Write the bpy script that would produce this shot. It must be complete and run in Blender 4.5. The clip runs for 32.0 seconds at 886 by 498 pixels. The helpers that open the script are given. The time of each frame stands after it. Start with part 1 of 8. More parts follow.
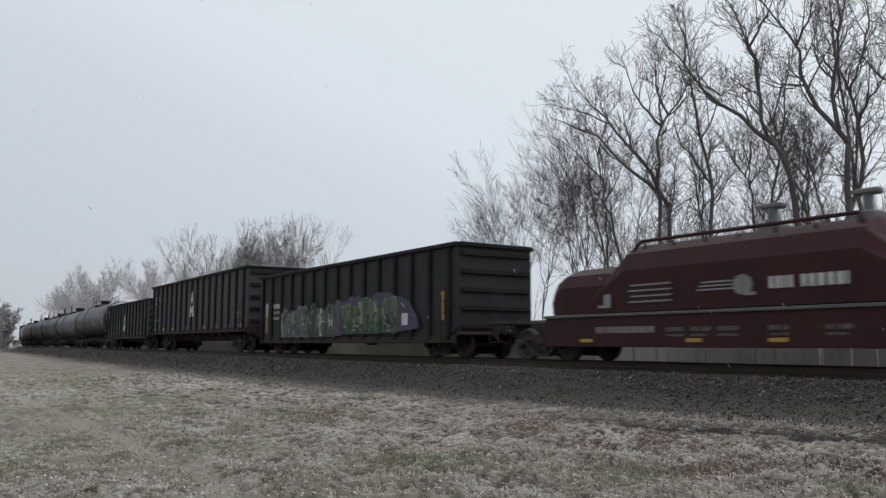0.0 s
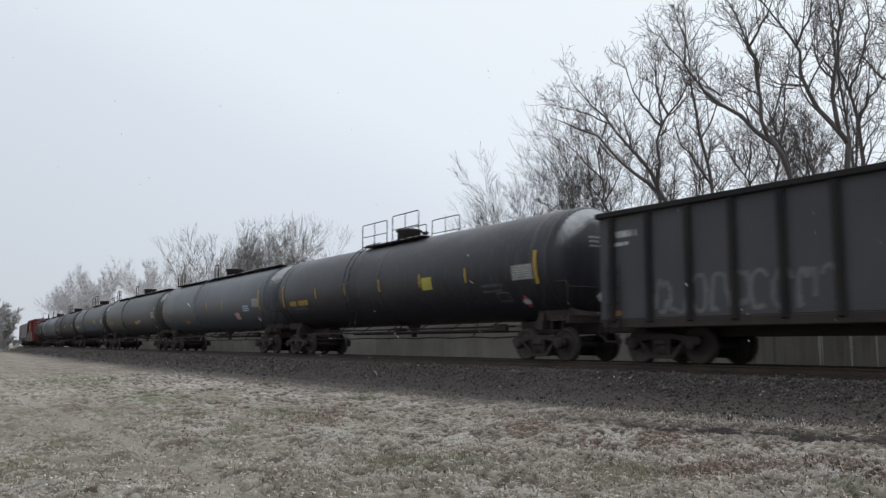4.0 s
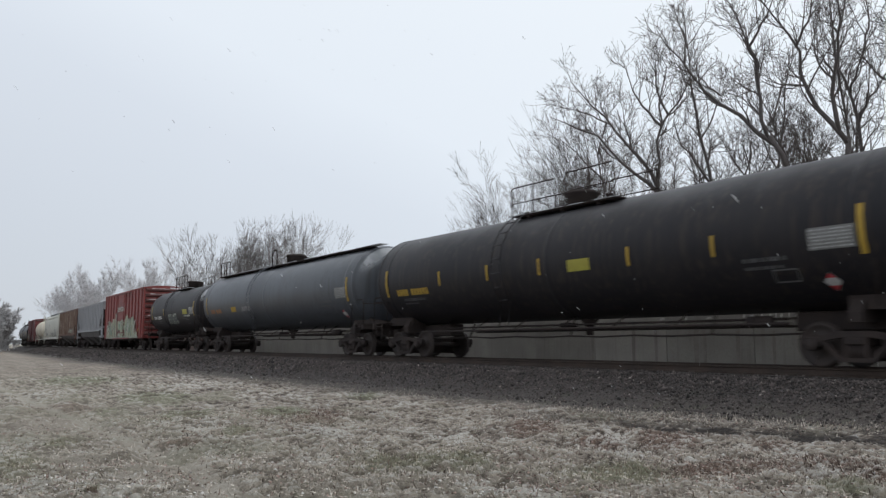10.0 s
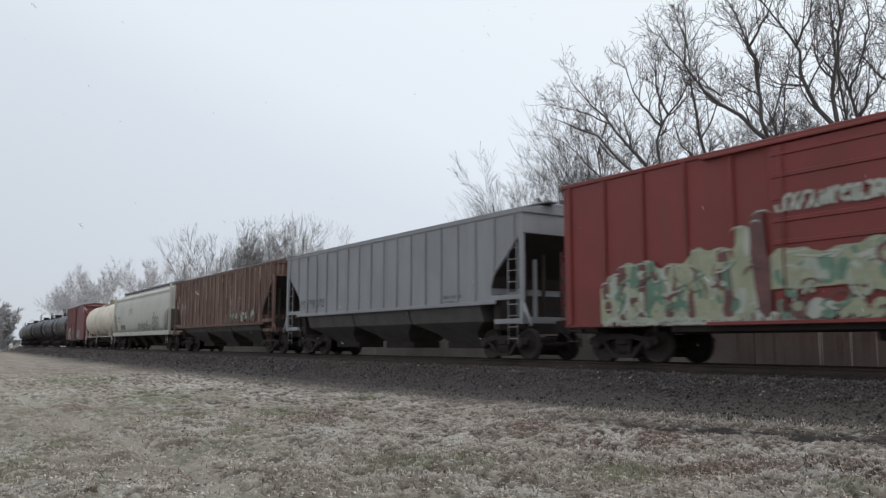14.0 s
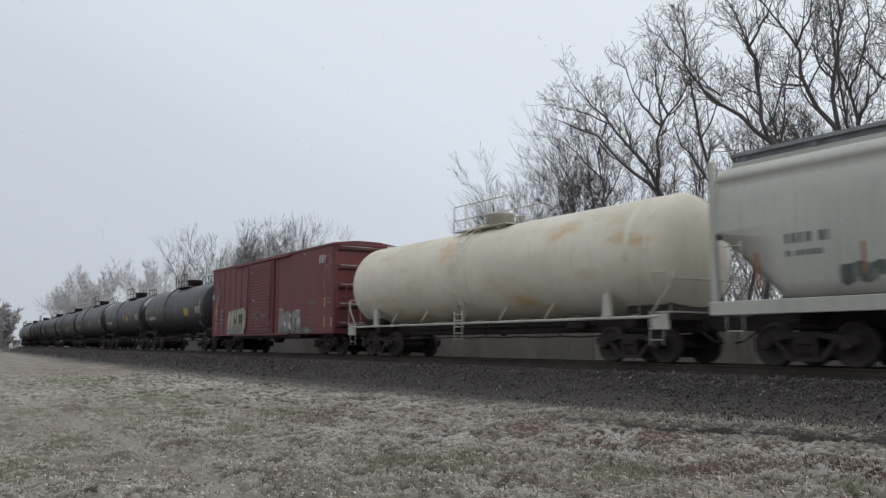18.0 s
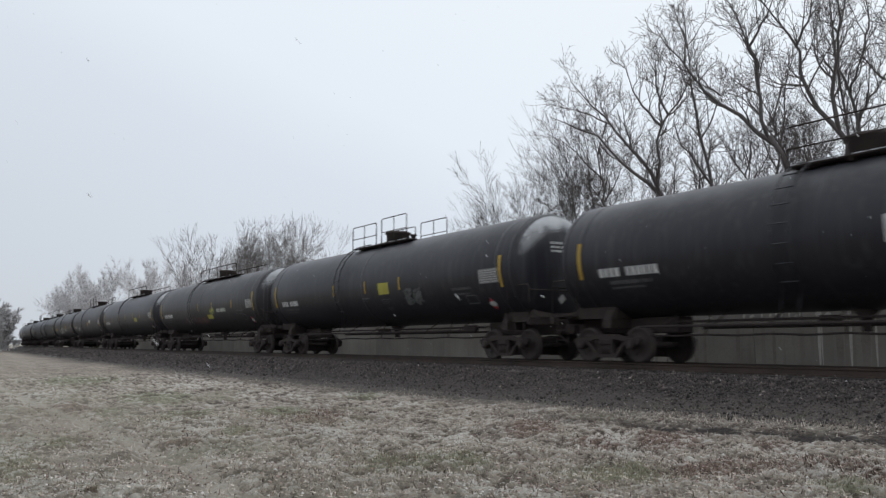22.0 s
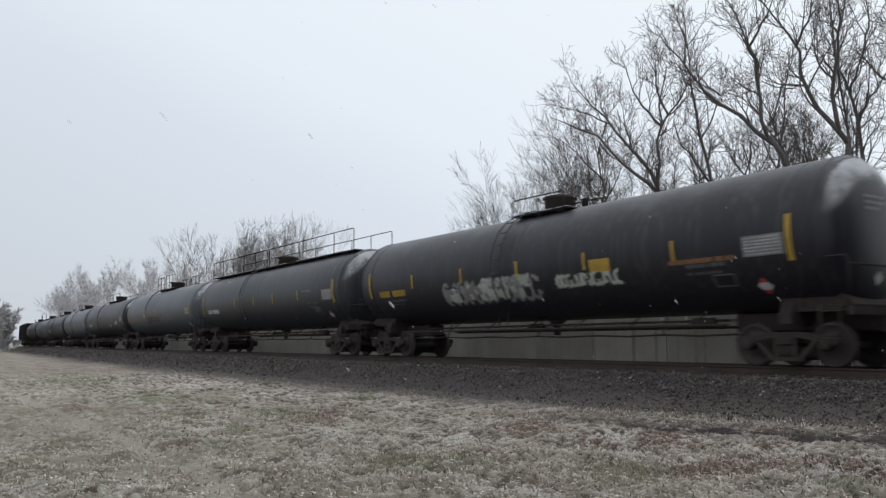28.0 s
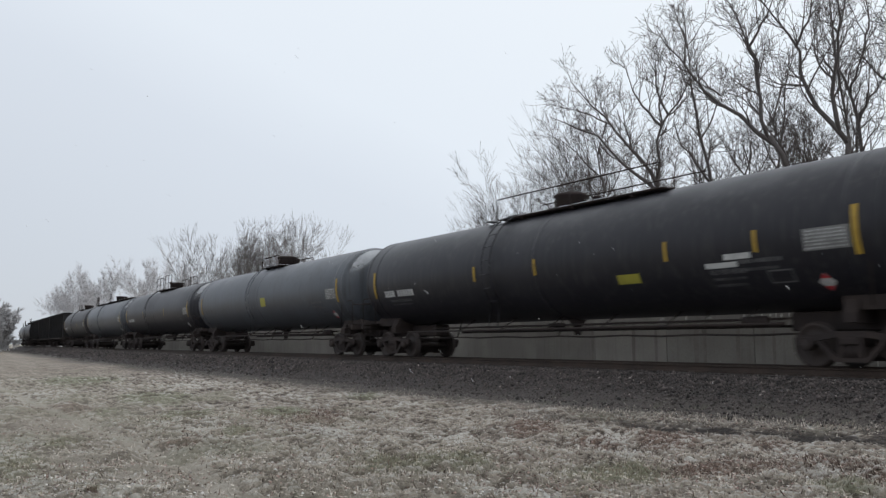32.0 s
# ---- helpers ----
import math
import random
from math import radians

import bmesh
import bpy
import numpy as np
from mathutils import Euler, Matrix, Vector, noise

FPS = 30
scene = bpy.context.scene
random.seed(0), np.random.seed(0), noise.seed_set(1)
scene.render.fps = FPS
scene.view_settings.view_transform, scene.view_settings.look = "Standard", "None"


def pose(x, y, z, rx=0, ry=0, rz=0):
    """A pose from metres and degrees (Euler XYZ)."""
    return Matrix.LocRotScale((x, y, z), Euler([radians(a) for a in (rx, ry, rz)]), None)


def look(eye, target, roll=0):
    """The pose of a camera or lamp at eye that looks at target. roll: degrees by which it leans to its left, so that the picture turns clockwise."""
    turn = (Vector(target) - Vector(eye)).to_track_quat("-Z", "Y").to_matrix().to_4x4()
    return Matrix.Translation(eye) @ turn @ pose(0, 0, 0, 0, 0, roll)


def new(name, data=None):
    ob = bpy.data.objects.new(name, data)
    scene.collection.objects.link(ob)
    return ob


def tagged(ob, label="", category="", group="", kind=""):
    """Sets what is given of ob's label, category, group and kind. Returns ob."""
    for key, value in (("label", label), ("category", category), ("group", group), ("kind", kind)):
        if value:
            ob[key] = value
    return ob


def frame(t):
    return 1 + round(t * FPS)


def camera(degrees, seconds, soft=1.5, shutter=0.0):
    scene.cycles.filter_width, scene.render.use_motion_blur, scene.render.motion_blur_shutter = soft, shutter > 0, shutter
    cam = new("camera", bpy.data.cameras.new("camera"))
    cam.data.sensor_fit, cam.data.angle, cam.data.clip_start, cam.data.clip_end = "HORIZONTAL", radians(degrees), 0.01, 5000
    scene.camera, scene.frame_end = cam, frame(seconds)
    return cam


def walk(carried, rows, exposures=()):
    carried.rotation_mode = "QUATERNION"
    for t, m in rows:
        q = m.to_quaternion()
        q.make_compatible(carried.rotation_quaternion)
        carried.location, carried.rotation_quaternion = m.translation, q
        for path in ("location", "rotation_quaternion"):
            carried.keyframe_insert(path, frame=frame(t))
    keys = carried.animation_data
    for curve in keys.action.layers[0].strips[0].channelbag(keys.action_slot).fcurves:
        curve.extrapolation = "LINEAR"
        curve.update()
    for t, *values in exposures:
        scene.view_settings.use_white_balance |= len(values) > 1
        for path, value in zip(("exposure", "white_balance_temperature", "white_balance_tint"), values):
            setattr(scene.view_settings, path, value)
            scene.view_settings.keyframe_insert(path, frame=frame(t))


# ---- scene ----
cam = camera(57.27, 32.0, soft=1.35, shutter=0.25)
EYE = Vector((0.0, 0.0, 0.467))
YAW, PITCH = radians(55.876), radians(6.648)
AHEAD = Vector((-math.sin(YAW) * math.cos(PITCH), math.cos(YAW) * math.cos(PITCH), math.sin(PITCH)))
STAND = look(EYE, EYE + AHEAD * 10)
walk(cam, [(0.0, STAND), (32.0, STAND)],
     exposures=[(0.0, -0.12), (1.0, -0.02), (2.0, 0.08), (5.0, 0.06), (15.0, 0.06), (17.0, -0.05), (19.0, -0.15), (20.5, 0.06), (32.0, 0.06)])

# ---- world, sun ----
world = bpy.data.worlds.new("overcast_sky")
scene.world = world
world.use_nodes = True
wn, wl = world.node_tree.nodes, world.node_tree.links
wn.clear()
w_out = wn.new("ShaderNodeOutputWorld")
w_sky = wn.new("ShaderNodeTexSky")
w_sky.sky_type, w_sky.sun_disc = "NISHITA", False
w_sky.sun_elevation, w_sky.sun_rotation = radians(60), radians(80)
w_bg = wn.new("ShaderNodeBackground")
w_bg.inputs["Strength"].default_value = 0.1
w_cloud = wn.new("ShaderNodeBackground")
w_map = wn.new("ShaderNodeTexCoord")
w_noise = wn.new("ShaderNodeTexNoise")
w_noise.inputs["Scale"].default_value = 1.3
w_noise.inputs["Detail"].default_value = 3.0
w_dot = wn.new("ShaderNodeVectorMath")
w_dot.operation = "DOT_PRODUCT"
w_dot.inputs[1].default_value = Vector((0.2, 0.3, 0.93)).normalized()
w_sum = wn.new("ShaderNodeMath")
w_sum.operation = "MULTIPLY_ADD"
w_sum.inputs[1].default_value = 0.10
w_ramp = wn.new("ShaderNodeValToRGB")
w_span = wn.new("ShaderNodeMapRange")
w_span.inputs["From Min"].default_value, w_span.inputs["From Max"].default_value = -0.15, 0.60
for w_at, w_col in ((0.17, (0.60, 0.645, 0.71, 1)), (0.45, (0.70, 0.755, 0.83, 1)), (0.57, (0.79, 0.85, 0.92, 1))):
    w_ramp.color_ramp.elements.new(w_at).color = w_col
w_ramp.color_ramp.elements[0].color = (0.545, 0.585, 0.645, 1)
w_ramp.color_ramp.elements[-1].color = (0.89, 0.945, 1.0, 1)
wl.new(w_map.outputs["Generated"], w_noise.inputs["Vector"])
wl.new(w_map.outputs["Generated"], w_dot.inputs[0])
wl.new(w_noise.outputs["Fac"], w_sum.inputs[0])
wl.new(w_dot.outputs["Value"], w_sum.inputs[2])
wl.new(w_sum.outputs[0], w_span.inputs["Value"])
wl.new(w_span.outputs["Result"], w_ramp.inputs["Fac"])
wl.new(w_ramp.outputs["Color"], w_cloud.inputs["Color"])
w_cloud.inputs["Strength"].default_value = 1.0
w_mix = wn.new("ShaderNodeMixShader")
w_mix.inputs[0].default_value = 0.94
wl.new(w_sky.outputs["Color"], w_bg.inputs["Color"])
wl.new(w_bg.outputs[0], w_mix.inputs[1])
wl.new(w_cloud.outputs[0], w_mix.inputs[2])
wl.new(w_mix.outputs[0], w_out.inputs["Surface"])
sun = new("sun", bpy.data.lights.new("sun", "SUN"))
sun.data.energy, sun.data.angle, sun.data.color = 0.5, radians(25), (1.0, 0.97, 0.93)
sun.matrix_world = look((25, 5, 45), (0, 0, 0))
scene.view_settings.exposure = 0.0


# ---- materials ----
def surface(name, base, dark=None, rough=0.6, metal=0.0, grain=30.0, patch=1.2, amount=0.5, bump=0.15, streak=0.0, third=None, third_at=0.62,
            third_soft=0.12, vary=0.0, third_scale=2.5, island=False, stretch=(1, 1, 1), gloss=0.5, pale_top=0.0):
    """A procedural surface: a base and a darker tone mixed by broad patches and fine grain, vertical streaks, a third tone in spots, relief."""
    m = bpy.data.materials.new(name)
    m.use_nodes = True
    nd, ln = m.node_tree.nodes, m.node_tree.links
    bsdf = nd["Principled BSDF"]
    bsdf.inputs["Roughness"].default_value, bsdf.inputs["Metallic"].default_value = rough, metal
    bsdf.inputs["Specular IOR Level"].default_value = gloss
    dark = dark or tuple(c * 0.55 for c in base)
    geo = nd.new("ShaderNodeTexCoord")
    sc = nd.new("ShaderNodeMapping")
    sc.inputs["Scale"].default_value = stretch
    ln.new(geo.outputs["Object"], sc.inputs["Vector"])
    info = nd.new("ShaderNodeObjectInfo")
    shift = nd.new("ShaderNodeVectorMath")
    shift.operation = "MULTIPLY_ADD"
    comb = nd.new("ShaderNodeCombineXYZ")
    for i in range(3):
        ln.new(info.outputs["Random"], comb.inputs[i])
    shift.inputs[1].default_value = (37.0, 53.0, 71.0)
    ln.new(comb.outputs[0], shift.inputs[0])
    ln.new(sc.outputs[0], shift.inputs[2])
    p = shift.outputs[0]

    def tex(scale, detail=4.0, vec=p):
        n = nd.new("ShaderNodeTexNoise")
        n.inputs["Scale"].default_value, n.inputs["Detail"].default_value = scale, detail
        ln.new(vec, n.inputs["Vector"])
        return n.outputs["Fac"]

    def curve(fac, lo, hi):
        r = nd.new("ShaderNodeMapRange")
        r.interpolation_type = "SMOOTHSTEP"
        r.inputs["From Min"].default_value, r.inputs["From Max"].default_value = lo, hi
        ln.new(fac, r.inputs["Value"])
        return r.outputs["Result"]

    def mixc(fac, a, b):
        x = nd.new("ShaderNodeMix")
        x.data_type = "RGBA"
        if isinstance(fac, float):
            x.inputs["Factor"].default_value = fac
        else:
            ln.new(fac, x.inputs["Factor"])
        for s, c in ((x.inputs["A"], a), (x.inputs["B"], b)):
            if isinstance(c, tuple):
                s.default_value = (*c, 1)
            else:
                ln.new(c, s)
        return x.outputs["Result"]

    def times(a, k):
        x = nd.new("ShaderNodeMath")
        x.operation = "MULTIPLY"
        ln.new(a, x.inputs[0])
        x.inputs[1].default_value = k
        return x.outputs[0]

    fine = tex(grain, 5.0)
    broad = tex(patch, 4.0)
    col = mixc(times(curve(broad, 0.35, 0.7), amount), base, dark)
    col = mixc(times(curve(fine, 0.4, 0.75), amount * 0.7), col, dark)
    if streak:
        sm = nd.new("ShaderNodeMapping")
        sm.inputs["Scale"].default_value = (5.0, 5.0, 0.25)
        ln.new(p, sm.inputs["Vector"])
        col = mixc(times(curve(tex(1.6, 5.0, sm.outputs[0]), 0.48, 0.72), streak), col, third or dark)
    if third:
        col = mixc(curve(tex(third_scale, 6.0), third_at, third_at + third_soft), col, third)
    if pale_top:
        # grey road dust and frost, with the sky's sheen painted in, on what faces up
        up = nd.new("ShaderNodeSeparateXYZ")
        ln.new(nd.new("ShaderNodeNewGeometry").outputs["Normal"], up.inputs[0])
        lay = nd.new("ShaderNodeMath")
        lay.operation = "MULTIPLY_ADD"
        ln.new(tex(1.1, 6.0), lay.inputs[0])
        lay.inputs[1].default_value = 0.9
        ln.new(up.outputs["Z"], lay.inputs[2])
        col = mixc(times(curve(lay.outputs[0], 0.95, 1.6), pale_top), col, (0.27, 0.27, 0.285))
    if vary:
        hsv = nd.new("ShaderNodeHueSaturation")
        r = nd.new("ShaderNodeMapRange")
        r.inputs["To Min"].default_value, r.inputs["To Max"].default_value = 1 - vary, 1 + vary
        if island:
            g2 = nd.new("ShaderNodeNewGeometry")
            ln.new(g2.outputs["Random Per Island"], r.inputs["Value"])
        else:
            ln.new(info.outputs["Random"], r.inputs["Value"])
        ln.new(r.outputs["Result"], hsv.inputs["Value"])
        ln.new(col, hsv.inputs["Color"])
        col = hsv.outputs["Color"]
    ln.new(col, bsdf.inputs["Base Color"])
    if bump:
        b = nd.new("ShaderNodeBump")
        b.inputs["Strength"].default_value, b.inputs["Distance"].default_value = bump, 0.02
        ln.new(fine, b.inputs["Height"])
        ln.new(b.outputs[0], bsdf.inputs["Normal"])
    return m


M = {}
M["black"] = surface("black_tank_paint", (0.01539, 0.01525, 0.0204), (0.02337, 0.0226, 0.0282), 0.42, 0, 40, 0.7, 0.8, 0.05, streak=0.75, third=(0.04, 0.039, 0.041), third_at=0.68, gloss=0.32, pale_top=0.2)
M["soot"] = surface("sooty_black_paint", (0.01482, 0.01446, 0.018), (0.02508, 0.0226, 0.0246), 0.5, 0, 40, 0.7, 0.8, 0.05, streak=0.75, third=(0.045, 0.036, 0.032), third_at=0.7, gloss=0.22, pale_top=0.2)
M["black2"] = surface("faded_black_paint", (0.01881, 0.01808, 0.0222), (0.03078, 0.02881, 0.0318), 0.46, 0, 40, 0.7, 0.8, 0.05, streak=0.75, third=(0.068, 0.06, 0.056), third_at=0.68, gloss=0.3, pale_top=0.25)
M["slate"] = surface("slate_grey_paint", (0.072, 0.080, 0.094), (0.052, 0.056, 0.064), 0.42, 0, 40, 0.6, 0.7, 0.05, streak=0.75, third=(0.04, 0.042, 0.045), third_at=0.7, gloss=0.4, pale_top=0.25)
M["steel"] = surface("dark_steel_blue_paint", (0.02652, 0.02886, 0.03432), (0.02028, 0.02184, 0.02496), 0.42, 0, 40, 0.6, 0.7, 0.05, streak=0.75, third=(0.05, 0.05, 0.053), third_at=0.7, gloss=0.36, pale_top=0.25)
M["olive"] = surface("olive_grey_paint", (0.040, 0.0425, 0.044), (0.030, 0.031, 0.032), 0.45, 0, 40, 0.6, 0.7, 0.05, streak=0.75, third=(0.062, 0.059, 0.053), third_at=0.7, gloss=0.36, pale_top=0.25)
M["gond"] = surface("worn_black_gondola_paint", (0.02125, 0.02063, 0.0225), (0.03375, 0.03062, 0.03188), 0.7, 0, 30, 0.8, 0.8, 0.1, streak=0.5, third=(0.036, 0.031, 0.029), third_at=0.68, gloss=0.25)
M["gond_grey"] = surface("faded_charcoal_gondola_paint", (0.0552, 0.0552, 0.0618), (0.072, 0.0696, 0.0744), 0.7, 0, 30, 0.8, 0.8, 0.1, streak=0.5, third=(0.066, 0.062, 0.06), third_at=0.68, gloss=0.25)
M["gond_rib"] = surface("grimy_rib_paint", (0.0135, 0.0135, 0.015), (0.0255, 0.0225, 0.021), 0.8, 0, 30, 0.8, 0.8, 0.1, streak=0.4, gloss=0.2)
M["under"] = surface("oily_black_steel", (0.033, 0.027, 0.0265), (0.050, 0.038, 0.034), 0.85, 0, 20, 2.0, 0.8, 0.2, gloss=0.2)
M["wheel"] = surface("rusty_wheel_steel", (0.027, 0.021, 0.020), (0.044, 0.030, 0.025), 0.75, 0.0, 20, 3.0, 0.7, 0.15)
M["redbox"] = surface("bright_red_boxcar_paint", (0.215, 0.034, 0.030), (0.15, 0.030, 0.027), 0.55, 0, 40, 0.7, 0.7, 0.06, streak=0.35, third=(0.13, 0.05, 0.04), third_at=0.7)
M["boxend"] = surface("grimy_red_boxcar_end", (0.115, 0.034, 0.031), (0.055, 0.028, 0.026), 0.7, 0, 20, 0.9, 0.8, 0.1, streak=0.5, third=(0.05, 0.034, 0.032), third_at=0.6)
M["endsnow"] = surface("thin_snow_on_red_paint", (0.36, 0.30, 0.295), (0.16, 0.09, 0.088), 0.8, 0, 14, 1.5, 0.9, 0.1)
M["darkred"] = surface("dark_red_boxcar_paint", (0.165, 0.036, 0.037), (0.105, 0.026, 0.028), 0.6, 0, 40, 0.7, 0.7, 0.06, streak=0.5, third=(0.09, 0.04, 0.035), third_at=0.66)
M["coilred"] = surface("oxide_red_coil_car_paint", (0.043, 0.0128, 0.0132), (0.029, 0.0102, 0.0105), 0.6, 0, 40, 0.8, 0.7, 0.06, streak=0.4, third=(0.036, 0.018, 0.0172), third_at=0.66, gloss=0.2, pale_top=0.07)
M["hgrey"] = surface("light_grey_hopper_paint", (0.285, 0.29, 0.305), (0.215, 0.215, 0.225), 0.6, 0, 40, 0.7, 0.6, 0.06, streak=0.35, third=(0.17, 0.17, 0.18), third_at=0.7)
M["hrustrib"] = surface("pale_rust_streaked_rib_paint", (0.27, 0.205, 0.16), (0.13, 0.066, 0.048), 0.75, 0, 14, 0.5, 0.9, 0.15, streak=0.9, third=(0.36, 0.30, 0.25), third_at=0.56, third_scale=1.2)
M["hrust"] = surface("rusted_brown_hopper_paint", (0.115, 0.058, 0.042), (0.075, 0.037, 0.028), 0.75, 0, 30, 0.9, 0.8, 0.15, streak=0.8, third=(0.27, 0.19, 0.15), third_at=0.68)
M["hwhite"] = surface("dirty_white_hopper_paint", (0.475, 0.47, 0.42), (0.385, 0.38, 0.34), 0.55, 0, 40, 0.6, 0.6, 0.05, streak=0.35, third=(0.27, 0.27, 0.25), third_at=0.72)
M["troof"] = surface("galvanised_running_board", (0.25, 0.26, 0.28), (0.16, 0.16, 0.17), 0.55, 0.4, 30, 2.0, 0.6, 0.1)
M["cream"] = surface("cream_white_tank_paint", (0.68, 0.64, 0.54), (0.55, 0.505, 0.41), 0.62, 0, 40, 0.5, 0.7, 0.05, streak=0.25, third=(0.50, 0.335, 0.16), third_at=0.525, third_soft=0.28, third_scale=0.8, stretch=(0.7, 1, 1.6))
M["creamtrim"] = surface("off_white_frame_paint", (0.50, 0.49, 0.44), (0.33, 0.30, 0.25), 0.6, 0, 30, 2.0, 0.7, 0.1)
M["yellow"] = surface("yellow_marking_paint", (0.42, 0.27, 0.03), (0.27, 0.165, 0.025), 0.6, 0, 40, 3.0, 0.6, 0.03)
M["lime"] = surface("lime_yellow_placard_paint", (0.36, 0.33, 0.045), (0.25, 0.22, 0.035), 0.6, 0, 40, 3.0, 0.5, 0.03)
M["white"] = surface("white_marking_paint", (0.55, 0.55, 0.54), (0.36, 0.36, 0.36), 0.6, 0, 40, 3.0, 0.7, 0.03)
M["grey"] = surface("grey_stencil_paint", (0.125, 0.125, 0.128), (0.07, 0.07, 0.073), 0.6, 0, 40, 3.0, 0.7, 0.03)
M["chart"] = surface("pale_test_chart_paint", (0.20, 0.20, 0.195), (0.12, 0.12, 0.118), 0.6, 0, 40, 3.0, 0.7, 0.03)
M["gfaint"] = surface("faded_dull_red_spray_paint", (0.085, 0.05, 0.05), (0.045, 0.032, 0.033), 0.65, 0, 12, 1.6, 0.9, 0.03)
M["pink"] = surface("pink_placard_vinyl", (0.48, 0.27, 0.28), (0.36, 0.18, 0.19), 0.6, 0, 40, 3.0, 0.5, 0.03)
M["red"] = surface("red_placard_vinyl", (0.50, 0.05, 0.06), (0.38, 0.04, 0.05), 0.5, 0, 40, 3.0, 0.5, 0.03)
M["blue"] = surface("blue_spray_paint", (0.034, 0.095, 0.15), (0.026, 0.055, 0.085), 0.6, 0, 20, 2.0, 0.8, 0.03)
M["bluesign"] = surface("blue_label_paint", (0.06, 0.12, 0.28), (0.05, 0.09, 0.2), 0.6, 0, 20, 2.0, 0.5, 0.03)
M["gwhite"] = surface("pale_spray_paint", (0.44, 0.45, 0.40), (0.30, 0.33, 0.28), 0.65, 0, 12, 1.6, 0.8, 0.03)
M["ggreen"] = surface("green_spray_paint", (0.036, 0.075, 0.045), (0.022, 0.05, 0.03), 0.65, 0, 6, 1.6, 0.8, 0.03, third=(0.085, 0.11, 0.062), third_at=0.55)
M["glime"] = surface("lime_green_spray_paint", (0.105, 0.135, 0.062), (0.06, 0.085, 0.042), 0.65, 0, 12, 1.6, 0.8, 0.03)
M["gpurple"] = surface("purple_spray_paint", (0.052, 0.047, 0.088), (0.036, 0.032, 0.06), 0.65, 0, 12, 1.6, 0.8, 0.03)
M["gpale"] = surface("grey_green_spray_paint", (0.088, 0.105, 0.096), (0.055, 0.072, 0.063), 0.65, 0, 12, 1.6, 0.8, 0.03)
M["gdark"] = surface("black_spray_paint", (0.115, 0.122, 0.112), (0.20, 0.205, 0.19), 0.65, 0, 12, 1.6, 0.8, 0.03)
M["gmint"] = surface("mint_green_spray_paint", (0.15, 0.25, 0.185), (0.09, 0.16, 0.115), 0.65, 0, 12, 1.6, 0.8, 0.03)
M["gdeep"] = surface("dark_green_spray_paint", (0.022, 0.042, 0.028), (0.014, 0.03, 0.02), 0.65, 0, 12, 1.6, 0.8, 0.03)
M["gred"] = surface("dull_pink_red_spray_paint", (0.17, 0.075, 0.07), (0.10, 0.05, 0.047), 0.65, 0, 12, 1.6, 0.8, 0.03)
M["gpink"] = surface("pink_outline_spray_paint", (0.27, 0.16, 0.16), (0.2, 0.1, 0.1), 0.65, 0, 12, 1.6, 0.8, 0.03)
M["gsilver"] = surface("silver_grey_spray_paint", (0.24, 0.235, 0.235), (0.15, 0.14, 0.142), 0.6, 0, 12, 1.6, 0.8, 0.03)
M["gcream"] = surface("cream_green_spray_paint", (0.36, 0.37, 0.26), (0.26, 0.28, 0.19), 0.65, 0, 12, 1.6, 0.8, 0.03)
M["grust"] = surface("brown_red_spray_paint", (0.13, 0.07, 0.06), (0.08, 0.05, 0.045), 0.7, 0, 12, 1.6, 0.8, 0.03)
M["snowpaint"] = surface("thin_snow_on_steel", (0.62, 0.64, 0.67), (0.35, 0.36, 0.38), 0.8, 0, 25, 3.0, 0.7, 0.1)
M["flake"] = surface("snowflake", (0.82, 0.83, 0.85), (0.75, 0.76, 0.78), 0.8, 0, 40, 3.0, 0.5, 0.0)
M["orange"] = surface("orange_marking_paint", (0.34, 0.16, 0.06), (0.22, 0.10, 0.05), 0.6, 0, 40, 3.0, 0.6, 0.03)
M["bark"] = surface("grey_brown_bark", (0.105, 0.093, 0.09), (0.065, 0.057, 0.055), 0.9, 0, 14, 1.5, 0.8, 0.5, stretch=(1, 1, 0.3))
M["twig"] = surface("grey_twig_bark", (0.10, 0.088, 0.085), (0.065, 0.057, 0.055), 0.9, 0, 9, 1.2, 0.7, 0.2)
# far trees: distance haze put into the bark colour, palest farthest off
M["frost"] = surface("hazed_twig_bark", (0.62, 0.61, 0.625), (0.50, 0.485, 0.50), 0.9, 0, 4, 0.3, 0.7, 0.1)
M["haze_mid"] = surface("lightly_hazed_bark", (0.25, 0.235, 0.235), (0.17, 0.158, 0.155), 0.9, 0, 4, 0.3, 0.7, 0.1)
M["stone"] = surface("ballast_stone", (0.07568, 0.06278, 0.05934), (0.036, 0.0285, 0.026), 0.85, 0, 16, 1.0, 0.7, 0.3, vary=0.8, island=True, third=(0.26, 0.225, 0.205), third_at=0.60, third_scale=9.0)
M["tie"] = surface("creosoted_tie_timber", (0.05, 0.042, 0.037), (0.03, 0.026, 0.024), 0.9, 0, 12, 1.5, 0.7, 0.3)
M["railside"] = surface("rusty_rail_steel", (0.062, 0.042, 0.033), (0.035, 0.026, 0.022), 0.7, 0.3, 14, 2.0, 0.7, 0.15)
M["concrete"] = surface("weathered_concrete", (0.385, 0.36, 0.325), (0.285, 0.262, 0.238), 0.85, 0, 18, 0.8, 0.7, 0.2, streak=0.22, third=(0.16, 0.14, 0.127), third_at=0.70, vary=0.12)
M["limestain"] = surface("lime_streak", (0.66, 0.64, 0.61), (0.46, 0.43, 0.40), 0.85, 0, 18, 3.0, 0.6, 0.1)
M["damp"] = surface("damp_concrete_stain", (0.23, 0.205, 0.187), (0.33, 0.30, 0.275), 0.8, 0, 18, 2.0, 0.7, 0.1)
